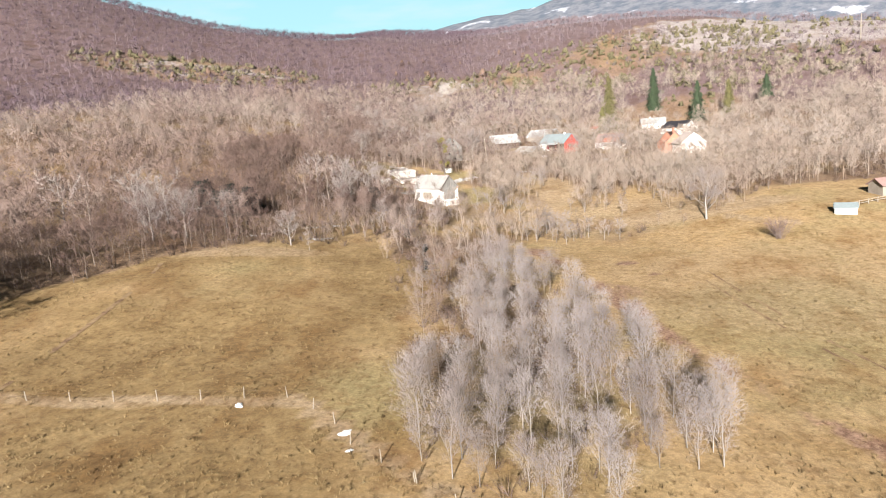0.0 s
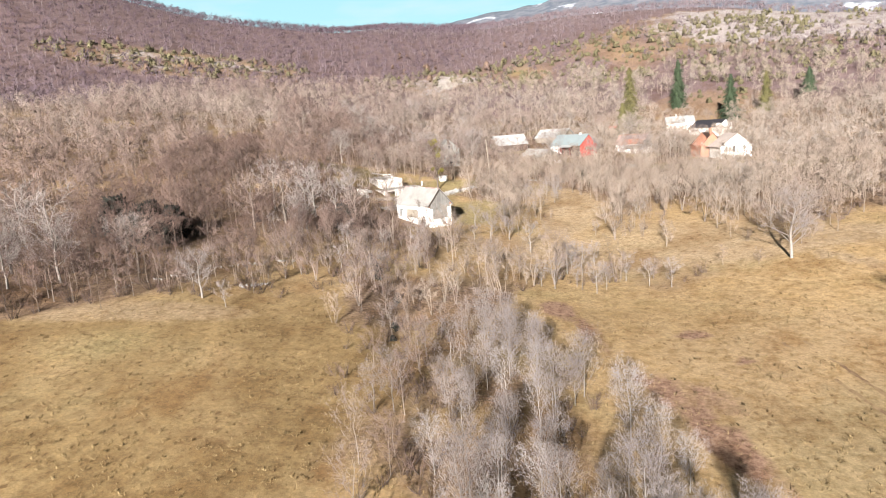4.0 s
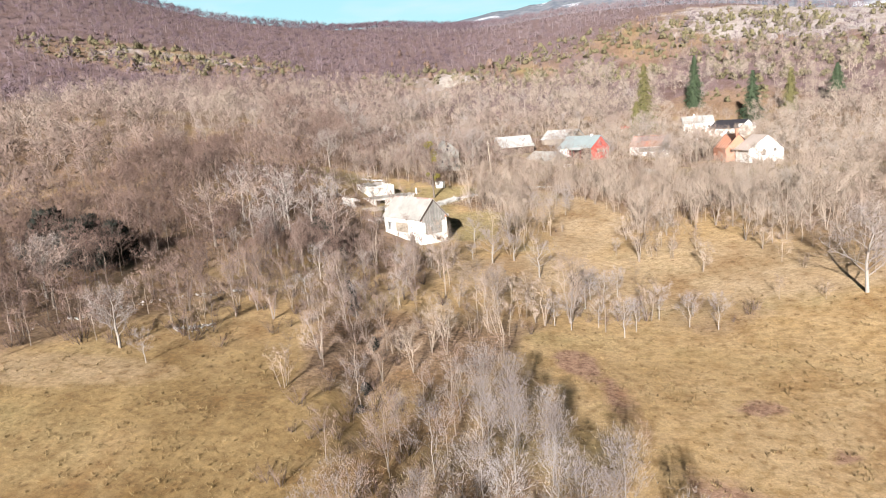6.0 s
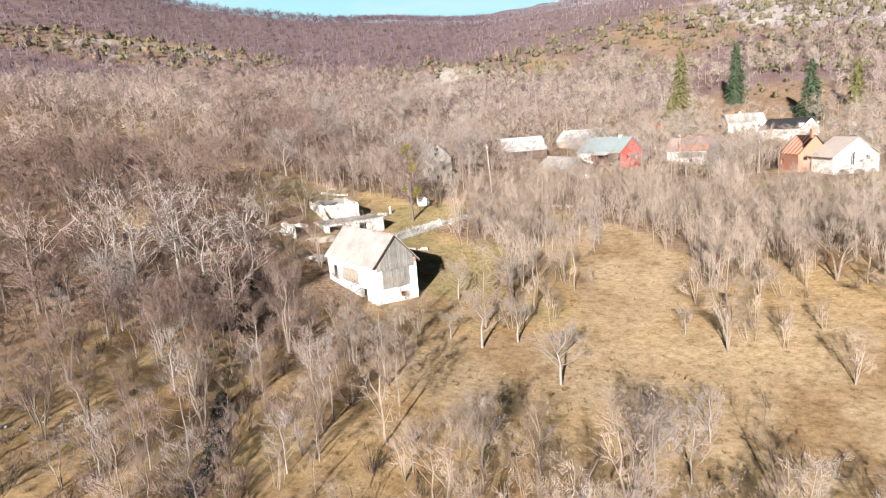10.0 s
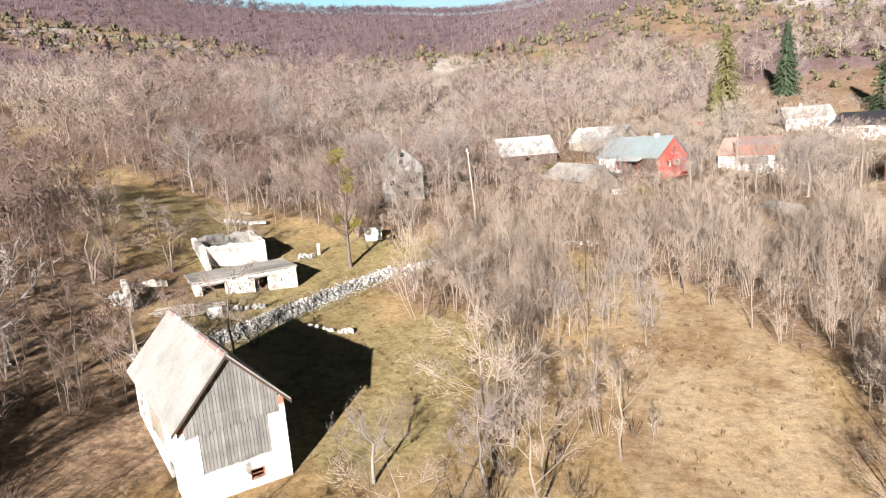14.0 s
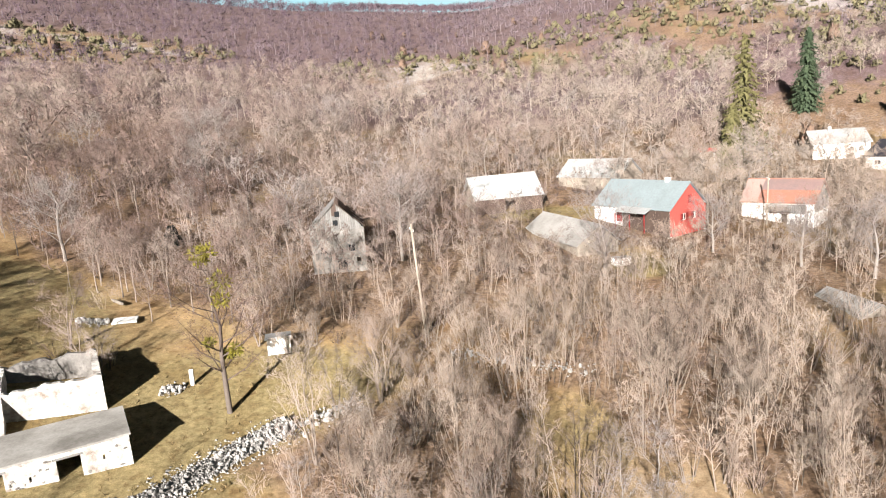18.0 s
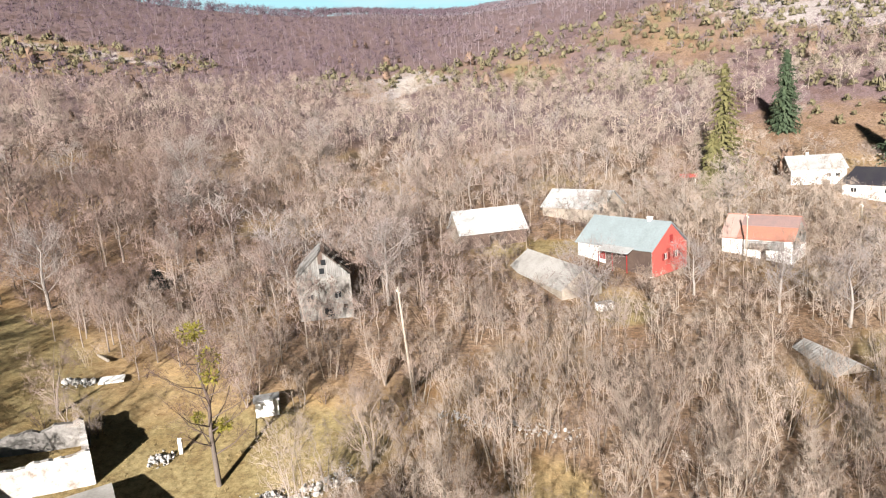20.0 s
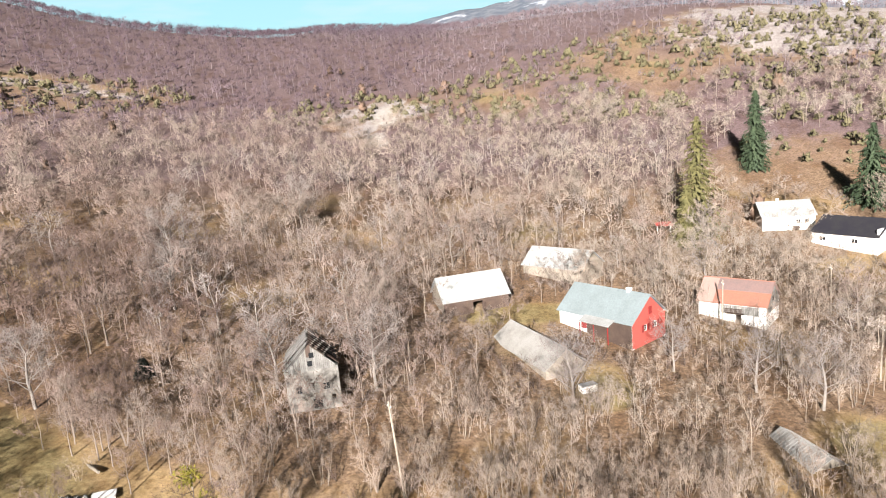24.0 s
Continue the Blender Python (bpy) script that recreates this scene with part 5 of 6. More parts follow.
        low = np.concatenate([low, np.stack([ax + (bx - ax) * f + rng.normal(0, 0.8, n), ay + (by - ay) * f + rng.normal(0, 0.8, n), rng.uniform(0.45, 0.95, n)], 1)])
    # Low tones: red-brown canes, darkened further for the shade between trees.
    scatter("underbrush", bushes, low, BARK_BROWN, "leafless underbrush and brambles under the trees", "bushes", rng, tones=(0.0, 0.45), facing=0.3)
    gx, gy = np.meshgrid(np.arange(-58, 20, 1.5), np.arange(42, 180, 1.5))
    px, py = gx.ravel() + rng.uniform(-0.7, 0.7, gx.size), gy.ravel() + rng.uniform(-0.7, 0.7, gx.size)
    gully = along(px, py, ((-15.0, 104.0), (-17.3, 115.0), (-20.0, 130.0), (-25.0, 141.0), (-28.0, 150.0), (-32.0, 165.0), (-36.0, 178.0)), 3.2)
    strip = along(px, py, ((2.0, 52.0), (-1.0, 70.0), (-6.0, 92.0), (-12.0, 108.0)), 9.0)
    slope = blob(px, py, -36, 142, 20, 20, -20) * np.clip(0.25 + 0.9 * wobble(px, py, 6, 3), 0, 1)
    foot = blob(px, py, -33, 168, 13, 9, 10) * np.clip(0.5 + 0.8 * wobble(px, py, 4, 7), 0, 1)
    keep = rng.random(gx.size) < np.maximum.reduce([0.62 * gully, 0.4 * slope, 0.7 * foot, 0.6 * strip * np.clip(0.6 + wobble(px, py, 5, 4), 0, 1)])
    # Tones hold the canes' red-brown, and paint in shade on gully and slope.
    scatter("bramble", bushes, np.stack([px, py, rng.uniform(0.3, 0.75, gx.size)], 1)[keep], BARK_BROWN, "dark red-brown leafless brambles between young trees", "bushes", rng, tones=(0.0, 0.34), facing=0.3)
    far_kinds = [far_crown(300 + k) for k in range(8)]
    fx, fy, fs = [], [], []
    r = 100.0
    while r < 1380:
        step = (4.2 if r < 420 else 5.0) + r / 170.0
        a = np.radians(np.arange(-56, 46, math.degrees(step / r)))
        a = a + rng.uniform(-0.5, 0.5, len(a)) * step / r
        q = r + rng.uniform(-0.5, 0.5, len(a)) * step
        fx.append(q * np.sin(a))
        fy.append(20 + q * np.cos(a))
        fs.append(np.full(len(a), 0.72 + r / 2600.0))
        r += step
    x, y, sc = np.concatenate(fx), np.concatenate(fy), np.concatenate(fs)
    bare = np.maximum.reduce([blob(x, y, -50, 479, 9, 22), blob(x, y, -49, 438, 6, 15, 20), blob(x, y, 210, 560, 125, 85, -12) * 0.9, blob(x, y, -54, 500, 10, 14), blob(x, y, -58, 455, 8, 20, -15), blob(x, y, 84, 380, 28, 24) * 0.9, blob(x, y, -230, 470, 60, 26, 20) * 0.7, blob(x, y, -56, 480, 30, 18, 30) * 0.65, blob(x, y, 70, 505, 110, 58, 10) * (0.55 + 0.35 * wobble(x, y, 23, 5))])
    keep = (rng.random(len(x)) > bare) & ~((y < 322) & (np.abs(x + 5) < 88)) & (rng.random(len(x)) < wooded(x, y)) & ~taken(x, y)
    mid = (np.hypot(x, y - 178) < 290) & (y < 460) & (np.abs(x) < 200)
    middle = [both(grow(320 + k, 8.2, 0.08, 0.18, 8, 0.54, (0.7, 1.0, 1.4)[k % 3], 4, 11, stems=1, haze=0.6, fine=0.058, sides=3, spread=0.6, thin=True)) for k in range(7)]
    scatter("hill_wood", middle, np.stack([x, y, np.clip(0.9 + 0.25 * wobble(x, y, 30, 3) + rng.uniform(-0.25, 0.25, len(x)), 0.5, 1.35)], 1)[keep & mid], BARK_BROWN, "bare wood climbing the slope behind the hamlet", "woodland", rng, tones=(0.26, 1.0))
    keep &= ~mid
    pts = np.stack([x, y, sc], 1)[keep]
    scatter("far_wood", far_kinds, pts, BARK_HAZED, "far hillside of bare brown woods, distance haze put in as purple", "woodland", rng)


FOOTPRINTS = ((-23, 178, 5.5), (-17, 174, 3.5), (-29, 180, 4), (-32, 186, 3), (36, 281, 6), (-9, 285, 5), (14, 275, 7), (-40, 198, 6), (-45, 200, 4), (66, 332, 8), (59, 327, 7), (72, 318, 7), (38, 281, 6), (44, 290, 5), (60, 246, 9), (66, 258, 8), (59, 268, 7), (12, 277, 5), (19, 277, 5), (-8, 287, 6), (0, 266, 5), (36.5, 334, 4), (76, 314, 8), (48, 252, 5), (-38, 201, 5), (-13, 182, 6), (-38, 206, 6), (-43, 205, 5), (70, 318, 8), (62, 333, 6), (-13, 191, 6), (-24, 186.5, 9), (-19, 177, 5), (-34, 212, 9), (-33, 221, 8), (-26, 212, 5), (-23, 219, 4), (-27, 260, 5.5), (-7, 294, 7), (16, 283, 8), (10, 308, 5), (3.5, 274, 8), (38, 290, 7), (65, 341, 9), (74, 325, 10), (58, 254, 8), (31, 248, 4))


def taken(x, y):
    """Where houses stand."""
    out = np.zeros(np.shape(x), bool)
    for a, b, r in FOOTPRINTS:
        out |= np.hypot(x - a, y - b) < r
    return out


woods()

# ---- conifers, notable trees ----
GREEN_NEEDLES = worn("dark_needles", (0.030, 0.046, 0.024), (0.050, 0.068, 0.034), 3.0, 0.5)
OLIVE_NEEDLES = worn("olive_needles", (0.085, 0.078, 0.030), (0.13, 0.112, 0.045), 3.0, 0.5)
SCRUB_LEAVES = worn("juniper_leaves", (0.105, 0.092, 0.048), (0.16, 0.135, 0.075), 3.0, 0.5)
# Near-black, so that the clumps read as deep shade.
SHADE_LEAVES = worn("shade_dark_leaves", (0.010, 0.012, 0.009), (0.016, 0.017, 0.012), 3.0, 0.5)
YELLOW_LEAVES = worn("yellow_green_leaves", (0.173, 0.144, 0.018), (0.122, 0.108, 0.022), 6.0, 0.8)
RUST_LEAVES = worn("rusty_oak_leaves", (0.175, 0.112, 0.078), (0.14, 0.09, 0.066), 4.0, 0.8)


def conifer_parts(seed, height, width, low=0.06, tight=1.0):
    """Trunk, and whorls of drooping boughs set with hanging sprays."""
    rng = np.random.default_rng(seed)
    wood, leaf = Grown(), Grown()
    wood.add(tube([(0, 0, -0.5), (0, 0, height * 0.5), (0, 0, height)], [0.28, 0.17, 0.02], 6), 0.0)
    levels = int(26 * tight)
    for k in range(levels):
        f = low + (0.985 - low) * (k / (levels - 1)) ** 0.92
        reach = width * (1 - f) ** 0.68 * rng.uniform(0.62, 1.15) + 0.25
        n = max(5, int(11 * (1 - f) + 5))
        for j in range(n):
            az = 2 * math.pi * (j + rng.uniform(-0.35, 0.35)) / n + k * 0.7
            ln = reach * rng.uniform(0.5, 1.15)
            root = np.array([0, 0, height * f])
            out = np.array([math.cos(az), math.sin(az), 0])
            side = np.array([-math.sin(az), math.cos(az), 0])
            for s in range(8):
                g = (s + rng.uniform(0.2, 1.0)) / 8
                c = root + out * ln * g + np.array([0, 0, -0.28 * ln * g * g + 0.10 * ln * g])
                w = (0.30 + 0.36 * (1 - g)) * (0.6 + 0.5 * reach / width)
                tip = c + out * rng.uniform(0.15, 0.5) + side * rng.uniform(-0.4, 0.4) + np.array([0, 0, -rng.uniform(0.3, 1.1)])
                leaf.add(([c + side * w + rng.normal(0, 0.05, 3), c - side * w + rng.normal(0, 0.05, 3), tip], [(0, 1, 2)]), 1.0)
                leaf.add(([c + np.array([0, 0, w * 0.6]), c - out * 0.3, c + out * 0.4 + side * rng.uniform(-0.3, 0.3)], [(0, 1, 2)]), 1.0)
    return wood.arrays(), leaf.arrays()


def conifer(x, y, height, width, mat, label, seed, low=0.05, tight=1.0):
    ob = thing("conifer", stand(x, y, seed * 37), label, "conifer")
    w, l = conifer_parts(seed, height, width, low, tight)
    part("trunk", tri_mesh("trunk", w[0], w[1], BARK_BROWN, twig=w[2], tint=w[2]), BARK_BROWN, ob)
    part("foliage", tri_mesh("foliage", l[0], l[1], mat), mat, ob)
    return ob


conifer(73.5, 380.5, 23.0, 5.2, GREEN_NEEDLES, "dense dark green spruce on a bare slope", 1, 0.03, 1.3)
conifer(43.5, 332.0, 28.0, 8.0, OLIVE_NEEDLES, "tall olive-green spruce above the hamlet", 2)
conifer(39.5, 326.0, 14.0, 4.4, OLIVE_NEEDLES, "olive-green spruce beside a taller one", 3)
conifer(88.0, 346.0, 20.0, 6.4, GREEN_NEEDLES, "ragged dark spruce behind the dark-roofed house", 4)
conifer(104.0, 350.0, 18.0, 4.0, OLIVE_NEEDLES, "thin olive spruce at the field edge", 5)
conifer(124.0, 356.0, 16.0, 5.0, GREEN_NEEDLES, "dark pine with a high crown", 6, 0.35)


def notable_trees():
    rng = random.Random(21)
    # Old leaning orchard trees below the barn.
    old = grow(41, 7.2, 0.2, 0.26, 13, 0.52, 0.8, 7, 22, fine=0.0145, lean=0.07, sides=7, spread=0.65, haze=0.34)
    first = tree_thing("orchard_tree", old, BARK_GREY, stand(-8.2, 168.0, 0, 0.8), "old gnarled fruit tree, grey and leafless", "old orchard", tone=0.3)
    for x, y, s, t in ((-4.6, 170.0, 0.8, 70), (-0.4, 160.3, 0.95, 160), (-5.8, 183.4, 0.92, 250), (-12.6, 183.8, 0.8, 20), (-11.7, 170.0, 0.5, 120)):
        copy_thing(first, stand(x, y, t, s, rng.uniform(-5, 5)))
    # Small pale trees at the foot of the clearing.
    pale = [tree_thing("pale_tree", grow(60 + k, 5.4, 0.075, 0.2, 12, 0.46, 1.15, 6, 18, fine=0.0125, sides=6, spread=0.5, haze=0.32), BARK_GREY, stand((3.2, 9.3, 5.6)[k], (137.4, 135.6, 146.8)[k], 40 * k, 0.9), "small pale grey leafless tree in dry grass", "small pale trees") for k in range(3)]
    for k, (x, y, s) in enumerate(((8.0, 146.4, 1.0), (1.2, 138.5, 0.8), (6.6, 139.0, 0.75), (11.0, 138.0, 0.8), (12.8, 172.5, 0.6), (16.4, 171.5, 0.6), (6.5, 150.0, 0.9), (10.5, 152.0, 0.85), (14.5, 142.5, 0.9), (17.5, 139.0, 0.85), (20.5, 137.5, 0.9), (2.6, 207.0, 0.6), (5.8, 203.5, 0.7), (4.2, 213.5, 0.8), (6.3, 213.0, 0.8))):
        copy_thing(pale[k % 3], stand(x, y, 57 * k, s))
    # Thin trees in a loose row along the upper edge of the pasture.
    rows = [tree_thing("pasture_tree", grow(90 + k, 8.5, 0.1, 0.3, 12, 0.38, 1.1, 6, 18, fine=0.018, sides=6, spread=0.55, haze=0.42), BARK_BROWN, stand((-52.9, -47.7)[k], (247.3, 243.6)[k], 0, 0.9), "thin leafless tree at the pasture's edge", "pasture trees", tone=(0.62, 0.45)[k]) for k in range(2)]
    for k, (x, y, s) in enumerate(((-50.9, 243.7, 0.8), (-45.7, 242.9, 0.9), (-41.6, 243.0, 0.95), (-38.8, 242.7, 0.85), (-35.5, 240.7, 0.95), (-33.5, 241.1, 0.8), (-48.3, 245.4, 0.9), (-41.4, 238.9, 0.75), (-51.5, 223.7, 0.6), (-55.5, 250.0, 0.9), (-43.5, 246.0, 1.0), (-37.0, 246.0, 1.0), (-31.0, 244.0, 0.95), (-70.0, 232.0, 0.7), (-66.0, 262.0, 0.9), (-76.0, 259.0, 0.8), (-56.8, 224.0, 0.7))):
        copy_thing(rows[k % 2], stand(x, y, 71 * k, s, rng.uniform(-4, 4)))
    # Slim pale trees over the open slope below the barn.
    for k, (x, y, s) in enumerate(((-45.5, 163.8, 1.25), (-20.3, 153.6, 1.1), (-33.4, 152.7, 1.1), (-26.9, 154.3, 0.9), (-24.4, 139.6, 1.1), (-19.1, 142.1, 0.9), (-30.6, 139.0, 0.9), (-50.2, 161.3, 0.9), (-17.8, 162.5, 0.8), (-20.5, 161.9, 1.0), (-6.2, 145.3, 1.0), (5.5, 146.0, 1.1), (-4.3, 212.2, 0.9), (-9.3, 211.2, 0.9), (-16.1, 214.5, 0.7), (-0.4, 205.8, 1.0), (6.9, 207.6, 0.8), (4.6, 218.3, 0.8), (6.9, 217.9, 0.9), (-39.9, 116.7, 0.7))):
        copy_thing(pale[k % 3], stand(x, y, 83 * k, s, rng.uniform(-4, 4)))
    # Broad single trees.
    broad = grow(77, 11.0, 0.26, 0.18, 18, 0.52, 0.85, 8, 20, fine=0.022, sides=8, spread=0.6, haze=0.6)
    big = tree_thing("broad_tree", broad, BARK_GREY, stand(39.6, 143.5, 0, 0.95), "broad spreading leafless tree at the field edge", "broad trees", tone=0.35)
    for x, y, s, t in ((-61.5, 252.5, 1.0, 40), (-66.0, 300.0, 1.2, 200), (-67.0, 122.0, 0.9, 90), (-44.5, 119.5, 0.62, 10), (-45.8, 164.2, 0.75, 300), (7.0, 258.0, 0.95, 250), (-58.0, 284.0, 1.05, 120), (-51.0, 338.0, 1.25, 60), (77.0, 384.0, 0.9, 30), (31.0, 262.0, 0.8, 80), (37.0, 257.0, 0.85, 190), (22.0, 268.0, 0.7, 310), (-19.0, 262.0, 1.05, 140), (-33.0, 262.0, 0.95, 220), (-72.0, 118.0, 0.8, 0), (-78.0, 126.0, 0.9, 75), (-64.0, 134.0, 0.75, 145)):
        copy_thing(big, stand(x, y, t, s))
    # The tall tree hung with mistletoe beside the rubble wall.
    tall = grow(83, 14.0, 0.25, 0.2, 24, 0.34, 0.6, 8, 14, fine=0.018, sides=7, spread=0.7, lean=0.022, haze=0.45)
    mist = tree_thing("mistletoe_tree", tall, BARK_BROWN, stand(-26.2, 225.0, 0, 1.0), "tall leafless tree hung with yellow-green mistletoe", "", tone=0.12)
    r = np.random.default_rng(9)
    for x, y, z, s in ((-0.9, 0.2, 13.4, 0.95), (0.1, -0.3, 13.7, 0.75), (0.7, 0.2, 11.2, 0.95), (0.8, -0.3, 9.8, 0.75), (-1.2, 0.4, 6.0, 0.5), (1.4, -0.2, 5.6, 0.6), (0.3, 0.5, 5.0, 0.5)):
        g = Grown()
        for _ in range(150):
            d = r.normal(0, 1, 3)
            d /= np.linalg.norm(d)
            c = np.array([x, y, z]) + d * s * r.uniform(0.3, 1.0)
            e = np.cross(d, r.normal(0, 1, 3))
            e /= np.linalg.norm(e) + 1e-9
            g.add(([c + e * 0.09, c - e * 0.09, c + d * 0.26], [(0, 1, 2)]), 1.0)
        v, t, _ = g.arrays()
        tagged(part("mistletoe", tri_mesh("mistletoe", v, t, YELLOW_LEAVES), YELLOW_LEAVES, mist), "ball of yellow-green mistletoe", kind="stuff")


notable_trees()


def slope_trees():
    """Broad single crowns standing out of the woods behind the hamlet."""
    rng = random.Random(77)
    kinds = [tree_thing("crown_tree", grow(700 + k, 9.5, 0.2, 0.22, 11, 0.44, 0.9, 6, 9, fine=0.034, sides=5, spread=0.6, stems=1, thin=True), (BARK_GREY, BARK_BROWN, BARK_GREY)[k], stand((-40.0, -62.0, -12.0)[k], (275.0, 270.0, 315.0)[k]), "full-grown leafless tree in the wood", "wood trees") for k in range(3)]
    spots = []
    while len(spots) < 75:
        x, y = rng.uniform(-105, 60), rng.uniform(256, 400)
        if float(wooded(x, y)) > 0.9 and not bool(taken(x, y)) and all(math.hypot(x - a, y - b) > 8.5 for a, b in spots) and math.hypot(x + 27, y - 250) > 13 and not (-16 < x < 45 and 256 < y < 300):
            spots.append((x, y))
            copy_thing(kinds[len(spots) % 3], stand(x, y, rng.uniform(0, 360), rng.uniform(0.7, 1.15), rng.uniform(-4, 4)))
    # Unseen tall trees added to shade the western meadow; pale ones among red-brown brush.
    # The last ten, beside the barn, are added to shade its west side.
    for k, (x, y, s) in enumerate(((-79, 58, 1.7), (-84, 52, 1.8), (-78, 68, 1.6), (-88, 64, 1.9), (-85, 76, 1.7), (-80, 80, 1.5), (-92, 72, 1.8), (-90, 84, 1.7), (-76, 47, 1.6), (-82, 42, 1.8), (-86, 120, 1.1), (-80, 138, 1.2), (-92, 146, 1.2), (-60, 130, 0.9), (-98, 128, 1.3), (-46, 168, 1.15), (-52, 172, 1.2), (-41, 174, 1.1), (-48, 180, 1.2), (-56, 165, 1.2), (-40, 184, 1.0), (-52, 188, 1.1), (-36, 170, 1.0), (-44, 192, 1.0), (-58, 182, 1.2))):
        copy_thing(kinds[k % 3], stand(x, y, 47 * k, s))
    # Trees added to shade the barn's west; their low tone paints shade too.
    shady = tree_thing("crown_tree", grow(704, 9.5, 0.2, 0.15, 14, 0.46, 0.9, 7, 12, fine=0.036, sides=5, spread=0.6, thin=True, haze=0.6), BARK_BROWN, stand(-45.5, 161.5, 0, 0.7), "close-set leafless tree beside the barn, shade put into its dark tone", "wood trees", tone=0.16)
    for k in range(26):
        x, y = -44.0 + 2.4 * (k % 5) + rng.uniform(-0.8, 0.8), 163.0 + 3.2 * (k // 5) + rng.uniform(-0.9, 0.9)
        copy_thing(shady, stand(x, y, rng.uniform(0, 360), rng.uniform(0.45, 0.72), rng.uniform(-4, 4)))


slope_trees()


def bush_clump(seed, height, wide, n, leaf=0.13):
    """An evergreen shrub of small upright sprays."""
    rng = np.random.default_rng(seed)
    g = Grown()
    for _ in range(n):
        f = rng.uniform(0, 1)
        az = rng.uniform(0, 6.28)
        r = wide * math.sqrt(rng.uniform(0, 1)) * (1 - 0.75 * f)
        c = np.array([math.cos(az) * r, math.sin(az) * r, height * f * 0.85])
        d = np.array([math.cos(az) * 0.4, math.sin(az) * 0.4, 1.0]) + rng.normal(0, 0.25, 3)
        e = np.cross(d, rng.normal(0, 1, 3))
        e /= np.linalg.norm(e)
        w = leaf * height
        g.add(([c + e * w, c - e * w, c + d * height * 2.0 * leaf], [(0, 1, 2)]), 1.0)
    return g.arrays()


def scrub():
    rng = np.random.default_rng(31)
    kinds = [bush_clump(400 + k, 2.4, 1.5, 60) for k in range(4)]
    pts = []
    for cx, cy, rx, ry, turn, n in ((70, 505, 120, 62, 10, 640), (-230, 470, 85, 38, 20, 260), (150, 430, 60, 40, 0, 220), (-70, 490, 40, 26, 30, 70), (230, 540, 110, 80, 0, 110), (95, 395, 26, 20, 0, 26)):
        c, s = math.cos(radians(turn)), math.sin(radians(turn))
        a, q = rng.uniform(0, 6.28, n), np.sqrt(rng.uniform(0, 1, n))
        u, v = q * np.cos(a) * rx, q * np.sin(a) * ry
        pts.append(np.stack([cx + u * c - v * s, cy + u * s + v * c, rng.uniform(0.5, 1.5, n)], 1))
    scatter("juniper_scrub", kinds, np.concatenate(pts), SCRUB_LEAVES, "olive-green juniper scrub on stony slopes", "bushes", rng, facing=0.2)
    rust = [bush_clump(420 + k, 4.5, 1.7, 90) for k in range(3)]
    a = rng.uniform(-0.62, 0.35, 40)
    r = rng.uniform(290, 560, 40)
    p = np.stack([r * np.sin(a), 60 + r * np.cos(a), rng.uniform(0.6, 1.2, 40)], 1)
    p = p[wooded(p[:, 0], p[:, 1]) > 0.9]
    scatter("oak_scrub", rust, p, RUST_LEAVES, "young oaks still holding rusty leaves", "bushes", rng, facing=0.15)
    # Clumps added for the dark of hollow, gully and barn side; few are evergreens.
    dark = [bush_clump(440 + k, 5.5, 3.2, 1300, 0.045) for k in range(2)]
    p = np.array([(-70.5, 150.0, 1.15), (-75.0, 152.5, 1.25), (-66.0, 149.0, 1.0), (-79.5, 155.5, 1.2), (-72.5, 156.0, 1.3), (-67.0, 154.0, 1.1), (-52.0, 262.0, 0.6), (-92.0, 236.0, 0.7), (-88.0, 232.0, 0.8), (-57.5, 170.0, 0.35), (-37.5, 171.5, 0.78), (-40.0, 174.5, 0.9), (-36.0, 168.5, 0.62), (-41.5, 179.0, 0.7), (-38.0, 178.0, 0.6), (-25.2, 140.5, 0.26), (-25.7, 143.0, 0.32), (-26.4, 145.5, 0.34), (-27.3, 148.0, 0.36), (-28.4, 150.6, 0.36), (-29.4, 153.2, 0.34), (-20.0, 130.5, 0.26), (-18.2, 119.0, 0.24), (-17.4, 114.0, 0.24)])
    scatter("shade_thicket", dark, p, SHADE_LEAVES, "near-black clumps standing in for shaded hollows, with a few evergreens", "bushes", rng, facing=0.1)


scrub()


def dry_grass():
    """Tufts of bleached grass over the meadows."""
    rng = np.random.default_rng(17)
    kinds = []
    for k in range(6):
        g = Grown()
        for _ in range(5):
            az, out = rng.uniform(0, 6.28), rng.uniform(0.1, 0.9)
            b = np.array([math.cos(az), math.sin(az), 0]) * rng.uniform(0, 0.16)
            g.add(blade(b, b + np.array([math.cos(az) * out, math.sin(az) * out, 0.8]) * rng.uniform(0.14, 0.28), 0.014), 1.0)
        kinds.append(g.arrays())
    n = 110000
    x, y = rng.uniform(-70, 62, n), 24 + rng.uniform(0, 1, n) ** 1.2 * 210
    d = 0.35 + 0.5 * wobble(x, y, 6.0, 3) + 0.3 * wobble(x, y, 2.0, 5) - 0.55 * wooded(x, y)
    keep = rng.random(n) < np.clip(d, 0, 1)
    p = np.stack([x, y, rng.uniform(0.6, 1.7, n)], 1)[keep]
    scatter("dry_grass", kinds, p, GRASS_MAT, "tufts of bleached dry winter grass", "grass", rng, facing=0.1)


GRASS_MAT = make_bark("dry_grass_blades", (0.30, 0.22, 0.12), ((0.0, (0.17, 0.11, 0.05)), (0.5, (0.27, 0.19, 0.09)), (1.0, (0.36, 0.27, 0.155))))
dry_grass()


